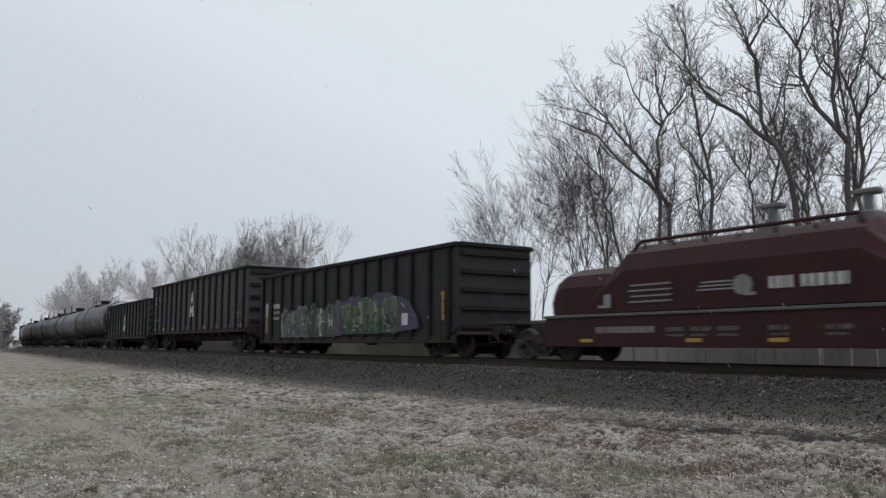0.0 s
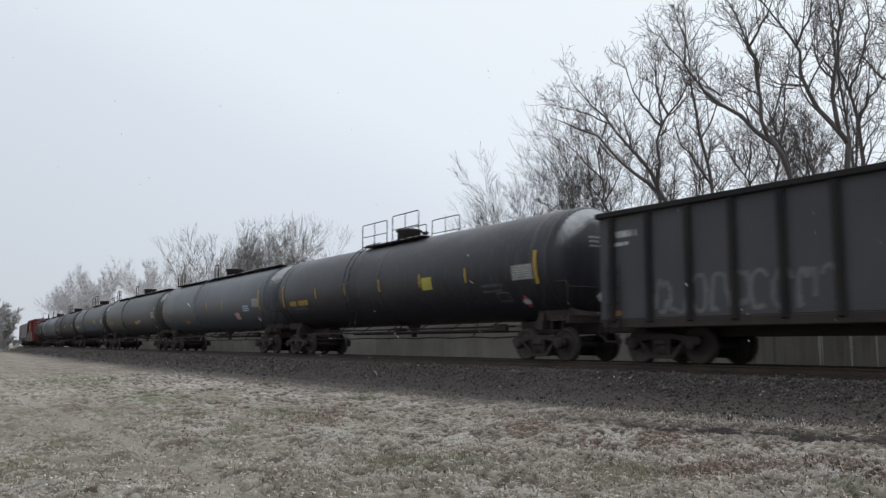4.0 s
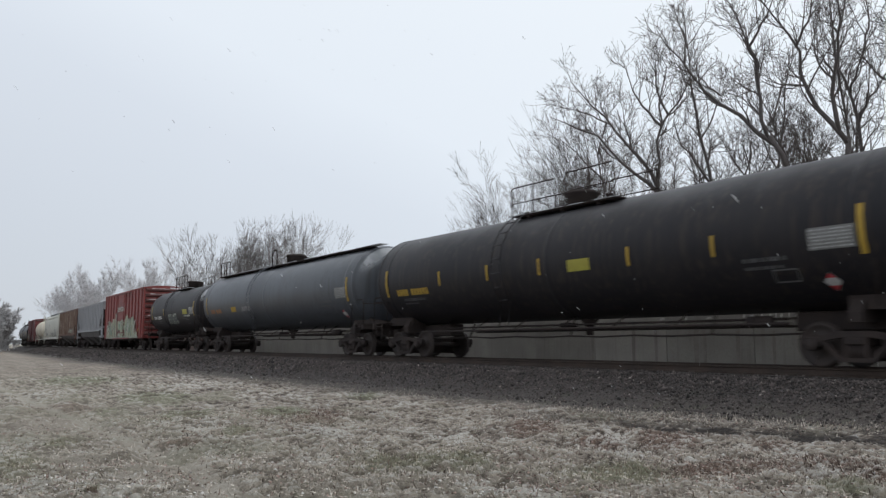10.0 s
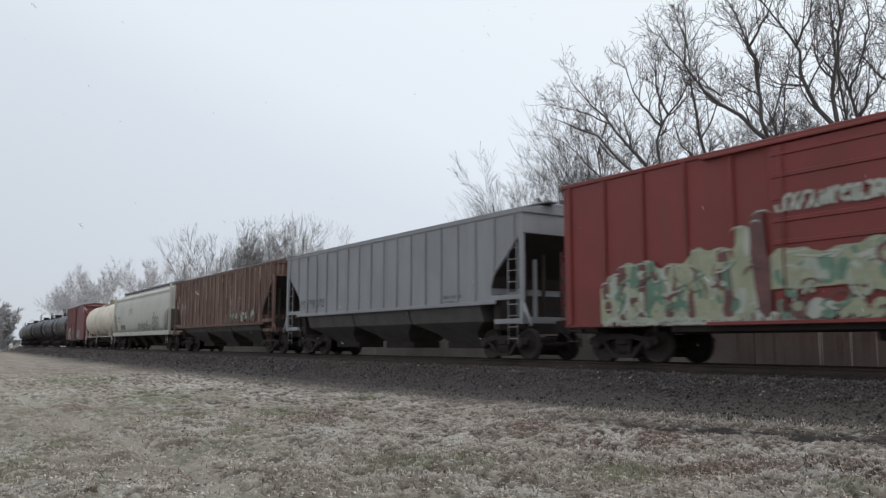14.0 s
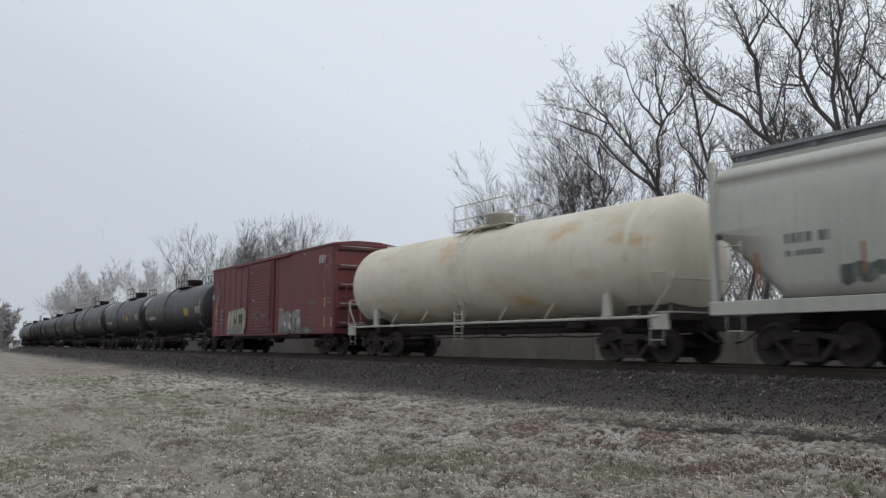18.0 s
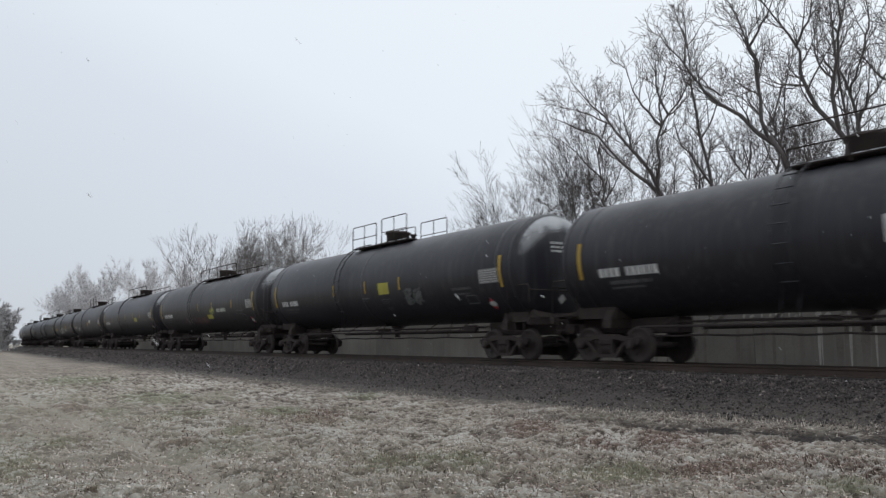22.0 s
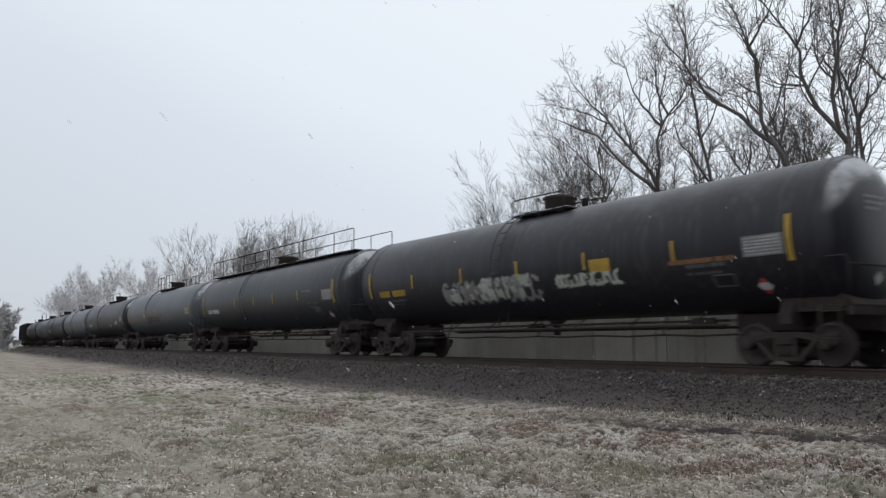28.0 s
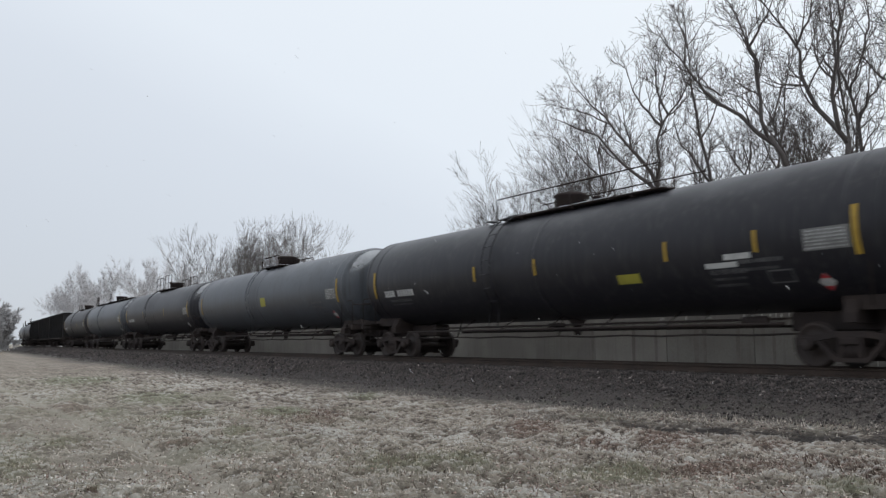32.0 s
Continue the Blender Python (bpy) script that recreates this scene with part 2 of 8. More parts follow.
M["bay"] = surface("grimy_grey_hopper_bay", (0.10, 0.093, 0.088), (0.06, 0.055, 0.052), 0.8, 0, 20, 1.5, 0.8, 0.1, streak=0.5)
# thicket and underbrush: bark paled the same way, haze as colour
M["woods"] = surface("hazed_thicket_bark", (0.50, 0.49, 0.495), (0.43, 0.42, 0.425), 0.9, 0, 4, 0.3, 0.7, 0.1)
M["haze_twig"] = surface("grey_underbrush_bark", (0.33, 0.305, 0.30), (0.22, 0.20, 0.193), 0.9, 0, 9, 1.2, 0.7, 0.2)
M["blade"] = surface("frosted_straw_grass", (0.5729, 0.5174, 0.4497), (0.3696, 0.3227, 0.271), 0.9, 0, 30, 0.8, 0.7, 0.0, vary=0.35, island=True)
M["green"] = surface("dull_green_grass", (0.3142, 0.2864, 0.2125), (0.2033, 0.1875, 0.1288), 0.9, 0, 30, 0.8, 0.7, 0.0, vary=0.35, island=True)
M["leaf"] = surface("dead_leaf", (0.322, 0.2254, 0.1932), (0.1803, 0.1249, 0.1069), 0.9, 0, 20, 0.8, 0.7, 0.0, vary=0.6, island=True)
M["rime"] = surface("rime_frost", (0.629, 0.6108, 0.5806), (0.4596, 0.4415, 0.4173), 0.9, 0, 20, 0.8, 0.6, 0.0, vary=0.2, island=True)
M["weed"] = surface("brown_dead_weed", (0.16, 0.115, 0.09), (0.09, 0.065, 0.052), 0.9, 0, 20, 0.8, 0.7, 0.0, vary=0.4, island=True)


def dusting(name, amount):
    """Thin wind-driven snow that lets the paint through."""
    m = surface(name, (0.72, 0.74, 0.77), (0.5, 0.52, 0.55), 0.85, 0, 30, 3.0, 0.5, 0.0)
    nd, ln = m.node_tree.nodes, m.node_tree.links
    out, bsdf = nd["Material Output"], nd["Principled BSDF"]
    co = nd.new("ShaderNodeTexCoord")
    fine = nd.new("ShaderNodeTexNoise")
    fine.inputs["Scale"].default_value, fine.inputs["Detail"].default_value = 2.4, 8.0
    ln.new(co.outputs["Object"], fine.inputs["Vector"])
    at = nd.new("ShaderNodeAttribute")
    at.attribute_name = "cover"
    mul = nd.new("ShaderNodeMath")
    mul.operation = "MULTIPLY_ADD"
    ln.new(at.outputs["Fac"], mul.inputs[0])
    mul.inputs[1].default_value = 1.35
    ln.new(fine.outputs["Fac"], mul.inputs[2])
    r = nd.new("ShaderNodeMapRange")
    r.interpolation_type = "SMOOTHSTEP"
    r.inputs["From Min"].default_value, r.inputs["From Max"].default_value, r.inputs["To Max"].default_value = 0.72, 1.6, amount
    ln.new(mul.outputs[0], r.inputs["Value"])
    clear = nd.new("ShaderNodeBsdfTransparent")
    mix = nd.new("ShaderNodeMixShader")
    ln.new(r.outputs["Result"], mix.inputs[0])
    ln.new(clear.outputs[0], mix.inputs[1])
    ln.new(bsdf.outputs[0], mix.inputs[2])
    ln.new(mix.outputs[0], out.inputs["Surface"])
    return m


M["pale_top"] = dusting("wind_driven_snow", 0.6)


def ground_material():
    """Frosted turf that turns to bare dirt and then to dark grit towards the track, by the distance from it."""
    m = bpy.data.materials.new("frosted_turf_and_grit")
    m.use_nodes = True
    nd, ln = m.node_tree.nodes, m.node_tree.links
    bsdf = nd["Principled BSDF"]
    bsdf.inputs["Roughness"].default_value = 0.95
    pos = nd.new("ShaderNodeTexCoord").outputs["Object"]
    att = nd.new("ShaderNodeAttribute")
    att.attribute_name = "from_track"

    def tex(scale, detail=5.0, rough=0.6, dist=0.0):
        n = nd.new("ShaderNodeTexNoise")
        n.inputs["Scale"].default_value, n.inputs["Detail"].default_value = scale, detail
        n.inputs["Roughness"].default_value, n.inputs["Distortion"].default_value = rough, dist
        ln.new(pos, n.inputs["Vector"])
        return n.outputs["Fac"]

    def rng(v, lo, hi, a=0.0, b=1.0):
        r = nd.new("ShaderNodeMapRange")
        r.interpolation_type = "SMOOTHSTEP"
        for k, x in zip(("From Min", "From Max", "To Min", "To Max"), (lo, hi, a, b)):
            r.inputs[k].default_value = x
        ln.new(v, r.inputs["Value"])
        return r.outputs["Result"]

    def mix(f, a, b):
        x = nd.new("ShaderNodeMix")
        x.data_type = "RGBA"
        ln.new(f, x.inputs["Factor"])
        for s, c in ((x.inputs["A"], a), (x.inputs["B"], b)):
            if isinstance(c, tuple):
                s.default_value = (*c, 1)
            else:
                ln.new(c, s)
        return x.outputs["Result"]

    def add(a, b, k):
        x = nd.new("ShaderNodeMath")
        x.operation = "MULTIPLY_ADD"
        ln.new(b, x.inputs[0])
        x.inputs[1].default_value = k
        ln.new(a, x.inputs[2])
        return x.outputs[0]

    def field(name):
        a = nd.new("ShaderNodeAttribute")
        a.attribute_name = name
        return a.outputs["Fac"]

    tuft, green, rime, russet = (field(k) for k in ("tuft", "green", "rime", "russet"))
    turf = mix(rng(tex(0.8, 6, 0.7), 0.40, 0.62), (0.435, 0.38, 0.318), (0.27, 0.23, 0.192))
    turf = mix(rng(tex(4.5, 6, 0.75), 0.46, 0.64, 0.0, 0.85), turf, (0.165, 0.132, 0.105))
    turf = mix(rng(add(russet, tex(2.4, 5, 0.7), 0.8), 0.62, 1.15, 0.0, 0.8), turf, (0.185, 0.118, 0.092))
    turf = mix(rng(add(green, tex(2.2, 6, 0.7), 0.9), 0.62, 1.10, 0.0, 0.95), turf, (0.205, 0.208, 0.135))
    # shade between the tufts, painted as dark brown where tuft is low
    gap_shade = add(add(tuft, tex(20.0, 5, 0.75), 0.8), field("clumpy"), -0.12)
    turf = mix(rng(gap_shade, 0.62, 1.0, 0.95, 0.0), turf, (0.080, 0.062, 0.052))
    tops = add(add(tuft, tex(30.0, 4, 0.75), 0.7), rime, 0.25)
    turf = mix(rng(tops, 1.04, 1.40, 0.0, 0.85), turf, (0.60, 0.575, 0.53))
    turf = mix(rng(field("smooth"), 0.2, 0.9, 0.0, 0.6), turf, (0.34, 0.29, 0.25))
    turf = mix(rng(add(field("trail"), tex(6.0, 5, 0.7), 0.5), 0.6, 1.15, 0.0, 0.75), turf, (0.44, 0.40, 0.35))
    frost = add(att.outputs["Fac"], tex(0.22, 5, 0.65), 9.0)
    turf = mix(rng(frost, 12.0, 18.0, 0.0, 0.35), turf, (0.41, 0.375, 0.30))
    turf = mix(rng(tex(0.45, 4, 0.6), 0.52, 0.70, 0.0, 0.45), turf, (0.25, 0.245, 0.175))
    dirt = mix(rng(tex(14.0, 6, 0.7), 0.4, 0.65), (0.105, 0.09, 0.08), (0.065, 0.056, 0.052))
    dirt = mix(rng(tex(1.6, 5, 0.7), 0.52, 0.66, 0.0, 0.6), dirt, (0.085, 0.088, 0.055))
    dirt = mix(rng(tex(26.0, 4, 0.75), 0.57, 0.66), dirt, (0.26, 0.235, 0.215))
    dirt = mix(rng(tex(18.0, 4, 0.75), 0.58, 0.66), dirt, (0.035, 0.029, 0.027))
    grit = mix(rng(tex(22.0, 4, 0.75), 0.4, 0.62), (0.075, 0.066, 0.064), (0.04, 0.035, 0.034))
    d = add(att.outputs["Fac"], tex(0.6, 6, 0.7), 2.2)
    col = mix(rng(d, 4.7, 6.9), dirt, turf)
    rut = nd.new("ShaderNodeMath")
    rut.operation = "MULTIPLY"
    ln.new(rng(tex(2.2, 4, 0.6), 0.30, 0.5), rut.inputs[0])
    rut.inputs[1].default_value = 1.0
    att2 = nd.new("ShaderNodeAttribute")
    att2.attribute_name = "rut"
    rut2 = nd.new("ShaderNodeMath")
    rut2.operation = "MULTIPLY"
    ln.new(rut.outputs[0], rut2.inputs[0])
    ln.new(att2.outputs["Fac"], rut2.inputs[1])
    col = mix(rut2.outputs[0], col, (0.036, 0.029, 0.026))
    col = mix(rng(d, 3.3, 4.6), grit, col)
    ln.new(col, bsdf.inputs["Base Color"])
    b = nd.new("ShaderNodeBump")
    b.inputs["Strength"].default_value, b.inputs["Distance"].default_value = 1.0, 0.05
    ln.new(add(tex(17.0, 6, 0.75), tex(55.0, 4, 0.7), 0.6), b.inputs["Height"])
    ln.new(b.outputs[0], bsdf.inputs["Normal"])
    return m


M["ground"] = ground_material()


# ---- mesh helpers ----
class Shape:
    """Vertices and faces, gathered piece by piece."""

    def __init__(self):
        self.v, self.f, self.smooth = [], [], []

    def add(self, verts, faces, smooth=False):
        n = len(self.v)
        self.v.extend(tuple(p) for p in verts)
        for f in faces:
            self.f.append(tuple(i + n for i in f))
            self.smooth.append(smooth)
        return self

    def box(self, x0, x1, y0, y1, z0, z1, cut=0.0):
        """A box with its long edges chamfered by cut."""
        if cut <= 0:
            v = [(x, y, z) for x in (x0, x1) for y in (y0, y1) for z in (z0, z1)]
            return self.add(v, [(0, 1, 3, 2), (4, 6, 7, 5), (0, 4, 5, 1), (2, 3, 7, 6), (0, 2, 6, 4), (1, 5, 7, 3)])
        c = min(cut, (x1 - x0) / 2.01, (y1 - y0) / 2.01, (z1 - z0) / 2.01)
        ring = [(y0 + c, z0), (y1 - c, z0), (y1, z0 + c), (y1, z1 - c), (y1 - c, z1), (y0 + c, z1), (y0, z1 - c), (y0, z0 + c)]
        my, mz = (y0 + y1) / 2, (z0 + z1) / 2
        sy, sz = 1 - 2 * c / (y1 - y0), 1 - 2 * c / (z1 - z0)
        small = [(my + (y - my) * sy, mz + (z - mz) * sz) for y, z in ring]
        return self.loft([[(x0, *q) for q in small], [(x0 + c, *q) for q in ring], [(x1 - c, *q) for q in ring], [(x1, *q) for q in small]])

    def loft(self, rings, caps=True, closed=True, smooth=False):
        n, v, f = len(rings[0]), [p for r in rings for p in r], []
        for i in range(len(rings) - 1):
            for j in range(n if closed else n - 1):
                a, b = i * n + j, i * n + (j + 1) % n
                f.append((a, b, b + n, a + n))
        self.add(v, f, smooth)
        if caps:
            base = len(self.v) - len(v)
            self.f.append(tuple(base + j for j in reversed(range(n))))
            self.f.append(tuple(base + len(v) - n + j for j in range(n)))
            self.smooth += [False, False]
        return self

    def prism(self, poly, y0, y1):
        """A polygon in x and z, drawn out along y."""
        return self.loft([[(x, y0, z) for x, z in poly], [(x, y1, z) for x, z in poly]])

    def prism_x(self, poly, x0, x1):
        """A polygon in y and z, drawn out along x."""
        return self.loft([[(x0, y, z) for y, z in poly], [(x1, y, z) for y, z in poly]])

    def tube(self, path, r, sides=6, smooth=True):
        pts = [Vector(p) for p in path]
        rings, up = [], Vector((0, 0, 1))
        for i, p in enumerate(pts):
            d = (pts[min(i + 1, len(pts) - 1)] - pts[max(i - 1, 0)]).normalized()
            side = d.cross(up)
            side = side.normalized() if side.length > 1e-3 else Vector((1, 0, 0))
            top = side.cross(d)
            k = r[i] if isinstance(r, (list, tuple)) else r
            rings.append([p + (side * math.cos(a) + top * math.sin(a)) * k for a in (2 * math.pi * j / sides for j in range(sides))])
        return self.loft(rings, True, True, smooth)

    def lathe(self, profile, axis="y", sides=24, at=(0, 0, 0), smooth=True):
        """A profile of (distance along the axis, radius), turned round it."""
        rings = []
        for d, r in profile:
            ring = []
            for j in range(sides):
                a = 2 * math.pi * j / sides
                c, s = math.cos(a) * r, math.sin(a) * r
                q = {"x": (d, c, s), "y": (s, d, c), "z": (c, s, d)}[axis]
                ring.append((q[0] + at[0], q[1] + at[1], q[2] + at[2]))
            rings.append(ring)
        return self.loft(rings, True, True, smooth)

    def mesh(self, name, material):
        me = bpy.data.meshes.new(name)
        me.from_pydata(self.v, [], self.f)
        me.polygons.foreach_set("use_smooth", self.smooth)
        me.materials.append(material)
        me.update()
        return me


def turned(me):
    """Makes the faces of a mesh look outwards."""
    bm = bmesh.new()
    bm.from_mesh(me)
    bmesh.ops.recalc_face_normals(bm, faces=bm.faces)
    bm.to_mesh(me)
    bm.free()
    return me


def part(name, shape, material, parent, label="", m=None):
    """Links a Shape (or a mesh) as ONE mesh object under a thing or a part."""
    me = turned(shape.mesh(name, material)) if isinstance(shape, Shape) else shape
    ob = new(name, me)
    ob.parent = parent
    if m is not None:
        ob.matrix_basis = m
    return tagged(ob, label)


# ---- the track's line ----
TRACK_OFF = 15.87          # from the camera's line to the middle of the track, on the straight
SPEED = 15.2885            # the train's, in metres a second
BENDS = ((20.5, 0.000787), (95.0, 0.0), (170.0, 0.0014), (420.0, 0.0004))
LINE = [(0.0, 0.0, 0.0)]
_th = 0.0
for _i in range(1, 3000):
    _s = _i * 0.5
    _k = 0.0
    for _a, _b in BENDS:
        if _s >= _a:
            _k = _b
    _n = _th + _k * 0.5
    _x, _y, _ = LINE[-1]
    _m = (_th + _n) / 2
    LINE.append((_x - math.cos(_m) * 0.5, _y + math.sin(_m) * 0.5, _n))
    _th = _n


def on_line(u, off):
    """The place at u metres along the track (to the right) and off metres from the camera's line; and the turn there."""
    if u >= 0:
        return u, off, 0.0
    i = min(-u / 0.5, len(LINE) - 2.001)
    j = int(i)
    k = i - j
    a, b = LINE[j], LINE[j + 1]
    x, y, th = a[0] + (b[0] - a[0]) * k, a[1] + (b[1] - a[1]) * k, a[2] + (b[2] - a[2]) * k
    return x + off * math.sin(th), y + off * math.cos(th), th


def bearing_way(px, dist):
    """A place at that level distance in the direction of a column of the picture."""
    a = YAW - math.atan((px - 784) / 1435.9 / math.cos(PITCH))
    return -math.sin(a) * dist, math.cos(a) * dist


def turf_edge(u):
    """How far from the track's middle the turf begins: closer in on the right."""
    k = max(0.0, min(1.0, (-u - 8.0) / 18.0))
    j = max(0.0, min(1.0, (-u - 6.0) / 6.0))
    return 3.35 + 1.15 * j + 0.7 * k * k * (3 - 2 * k)


def rut_at(u):
    """How far from the track's middle the wheel rut runs."""
    return 5.93 + 0.28 * min(0.0, -11.4 - u)


def in_rut(u, d):
    """1 in the rut, 0 away from it; it fades out to the left."""
    return math.exp(-((d - rut_at(u) - 0.1) / 0.52) ** 2) * max(0.0, min(1.0, (u + 13.2) / 4.5))


def trail_at(u, off):
    """1 in the old tyre track that runs through the turf beside the line."""
    return math.exp(-((off - 3.0 + 0.2 * max(0.0, u + 9.0)) / 0.24) ** 2) if -60 < u < -4 else 0.0


# patches of the turf: middle (x, y), half their width and half their depth
GREEN = ((-22.0, 5.84, 0.9, 2.8), (-12.84, 4.76, 0.27, 0.8), (-18.1, 3.85, 0.3, 1.0), (-12.97, 2.12, 0.24, 0.7), (-10.84, 1.3, 0.3, 1.2), (-8.48, 5.18, 0.55, 0.8), (-6.35, 6.59, 0.6, 0.65), (-8.06, 5.8, 0.3, 0.7),
         (-15.7, 6.7, 0.6, 1.1), (-4.4, 7.58, 0.3, 0.3), (-18.6, 10.1, 0.4, 1.2), (-33.0, 6.0, 1.5, 4.0), (-16.5, 5.0, 0.5, 1.3))
RIME = ((-20.6, 8.7, 0.7, 1.2), (-11.0, 3.85, 0.3, 0.75), (-34.1, 10.3, 0.5, 2.5), (-7.52, 7.97, 0.25, 0.7), (-4.96, 8.5, 0.3, 0.6), (-6.34, 9.72, 0.25, 0.6), (-24.5, 3.3, 0.9, 2.6), (-12.3, 5.85, 0.55, 1.0), (-14.4, 4.4, 0.6, 1.3),
        (-6.17, 4.93, 0.5, 0.5), (-10.4, 0.9, 0.5, 1.0), (-9.2, 1.2, 0.7, 1.0), (-8.3, 1.9, 0.4, 0.7), (-12.5, 1.5, 0.6, 1.0), (-8.9, 9.1, 0.3, 0.8), (-10.5, 7.2, 0.5, 0.8), (-27.0, 8.4, 0.8, 2.0))
CLUMPY = ((-11.29, 3.5, 0.46, 1.5), (-8.73, 3.35, 0.43, 1.2), (-7.39, 3.45, 0.4, 0.7), (-9.77, 4.65, 0.66, 1.8), (-4.99, 8.45, 0.6, 1.7), (-7.56, 7.9, 0.5, 1.1), (-8.0, 5.0, 1.2, 1.5))
SMOOTH = ((-9.49, 2.45, 0.4, 1.2), (-8.05, 2.75, 0.25, 0.7), (-10.7, 1.91, 0.41, 0.9), (-16.0, 2.4, 0.7, 2.0))
RUSSET = ((-8.37, 8.31, 0.4, 0.9), (-8.06, 9.35, 0.5, 1.1), (-6.78, 9.88, 0.3, 0.65), (-14.7, 7.0, 0.66, 1.5), (-11.6, 3.5, 0.35, 0.7), (-10.2, 8.6, 0.5, 0.9), (-5.6, 8.2, 0.3, 0.4), (-19.5, 3.2, 0.7, 1.8), (-4.6, 8.7, 0.5, 0.6), (-5.5, 9.0, 0.5, 0.5), (-6.0, 7.6, 0.4, 0.5), (-3.9, 8.0, 0.4, 0.5))


def spots(places, x, y):
    """How far each of the points lies within the patches, 0 to 1."""
    x, y = np.asarray(x, float), np.asarray(y, float)
    best = np.zeros(x.shape)
    for cx, cy, wide, deep in places:
        q = math.hypot(cx, cy)
        along, across = ((x - cx) * cx + (y - cy) * cy) / q, ((y - cy) * cx - (x - cx) * cy) / q
        best = np.maximum(best, np.exp(-(along / deep) ** 2 - (across / wide) ** 2))
    return best


def tuft_at(u, off):
    """The matted tufts: 1 on top of one, 0 in a gap."""
    n = 0.45 * noise.noise(Vector((u * 8.5, off * 8.0, 11.0))) + 0.65 * noise.noise(Vector((u * 15.0, off * 13.5, 12.0))) + 0.35 * noise.noise(Vector((u * 1.9, off * 1.9, 13.0)))
    return max(0.0, min(1.0, 0.5 + 1.5 * n))


def matted(u, off):
    """How far the tufts show: fully before the track, not at all where the turf is plain."""
    if not -45 < u < -2.8 or off < 0.45:
        return 0.0
    return min(1.0, (-2.8 - u) / 0.3, (off - 0.45) / 0.2, (u + 45) / 10.0)


def ground_height(u, off, relief=0.6):
    """The ground's height over the rail head's level, by the distance from the track."""
    d = abs(off - TRACK_OFF)
    rough = 0.10 * noise.noise(Vector((u * 0.07, off * 0.07, 4.0)))
    if u > -70:
        rough += 0.05 * noise.noise(Vector((u * 0.35, off * 0.35, 1.0))) + 0.07 * noise.noise(Vector((u * 1.3, off * 1.3, 2.0))) + 0.07 * noise.noise(Vector((u * 2.6, off * 3.2, 3.0)))
    if d < 1.75:
        return -0.22
    if d < 3.4:
        return -0.22 - (d - 1.75) / 1.65 * 0.56 + rough * 0.2 * (d - 1.75)
    if off > TRACK_OFF:
        return -0.78 + min(d - 3.4, 6) * 0.12 + rough
    if d > 4.2 and matted(u, off):
        rough += 0.10 * relief * matted(u, off) * (tuft_at(u, off) - 0.5)
    fall = -0.78 - min(d - 3.4, 5.0) * 0.03
    return fall - 0.07 * in_rut(u, d) - 0.06 * trail_at(u, off) + rough * min(1.0, (d - 3.4) / 2.0)


# ---- ground ----
def build_ground():
    us = [-1400, -1100, -900, -750, -650, -560, -480, -420, -360, -310, -270, -235, -205, -180, -160, -142, -126, -112, -100]
    us += [-90 + 2.0 * i for i in range(20)] + [-50 + 0.25 * i for i in range(80)] + [-30 + 0.1 * i for i in range(120)] + [-18 + 0.05 * i for i in range(120)] + [-12 + 0.035 * i for i in range(260)]
    us += [-2.8, -2.4, -2, -1.5, -1, -0.5, 0, 0.4, 2, 6, 12, 22, 40, 70, 120, 200, 320, 480, 700, 1000, 1400]
    offs = [-1400, -900, -600, -380, -240, -150, -95, -60, -38, -24, -15, -9, -5, -2.5, -1.4, -0.7, -0.2, 0.2]
    offs += [0.5 + 0.04 * i for i in range(283)] + [11.9, 12.1, 12.45, 12.7, 13.1, 13.5, 13.9, 14.15, 14.5, 15.87, 17.2, 17.6, 18.4, 19.37, 20.5, 22, 24, 27, 31, 37, 46, 60, 80, 110, 160, 230, 330, 450]
    n = len(offs)
    places = np.array([on_line(u, o)[:2] for u in us for o in offs])
    relief = (0.6 + 0.7 * spots(CLUMPY, *places.T)) * (1 - 0.8 * spots(SMOOTH, *places.T))
    fields = {"from_track": [], "rut": [], "tuft": [], "green": spots(GREEN, *places.T), "rime": spots(RIME, *places.T), "russet": spots(RUSSET, *places.T), "smooth": spots(SMOOTH, *places.T), "clumpy": spots(CLUMPY, *places.T), "trail": []}
    v, k = [], 0
    for u in us:
        for o in offs:
            v.append((*places[k], ground_height(u, o, relief[k])))
            k += 1
            e = abs(o - TRACK_OFF)
            fields["from_track"].append(e - (turf_edge(u) - 4.3) * min(1.0, max(0.0, (e - 2.2) / 1.2)) if o < TRACK_OFF else max(e - 1.0, 0))
            fields["rut"].append(min(1.0, in_rut(u, e) * 1.25) if o < TRACK_OFF else 0.0)
            fields["trail"].append(trail_at(u, o))
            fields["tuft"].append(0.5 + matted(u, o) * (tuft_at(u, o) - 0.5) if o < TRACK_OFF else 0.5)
    f = [(i * n + j, (i + 1) * n + j, (i + 1) * n + j + 1, i * n + j + 1) for i in range(len(us) - 1) for j in range(n - 1)]
    me = bpy.data.meshes.new("ground")
    me.from_pydata(v, [], f)
    me.polygons.foreach_set("use_smooth", [True] * len(f))
    for name, values in fields.items():
        me.attributes.new(name, "FLOAT", "POINT").data.foreach_set("value", values)
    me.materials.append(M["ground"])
    tagged(new("ground", me), "frost-dusted turf sloping to a gravel track bed", "ground", kind="structure")


build_ground()


# ---- the track ----
def sweep(name, poly, off, us, material, label, category, height=0.0):
    s = Shape()
    rings = []
    for u in us:
        ring = []
        for o, z in poly:
            x, y, _ = on_line(u, off + o)
            ring.append((x, y, z + height))
        rings.append(ring)
    s.loft(rings)
    return tagged(new(name, turned(s.mesh(name, material))), label, category, kind="structure")


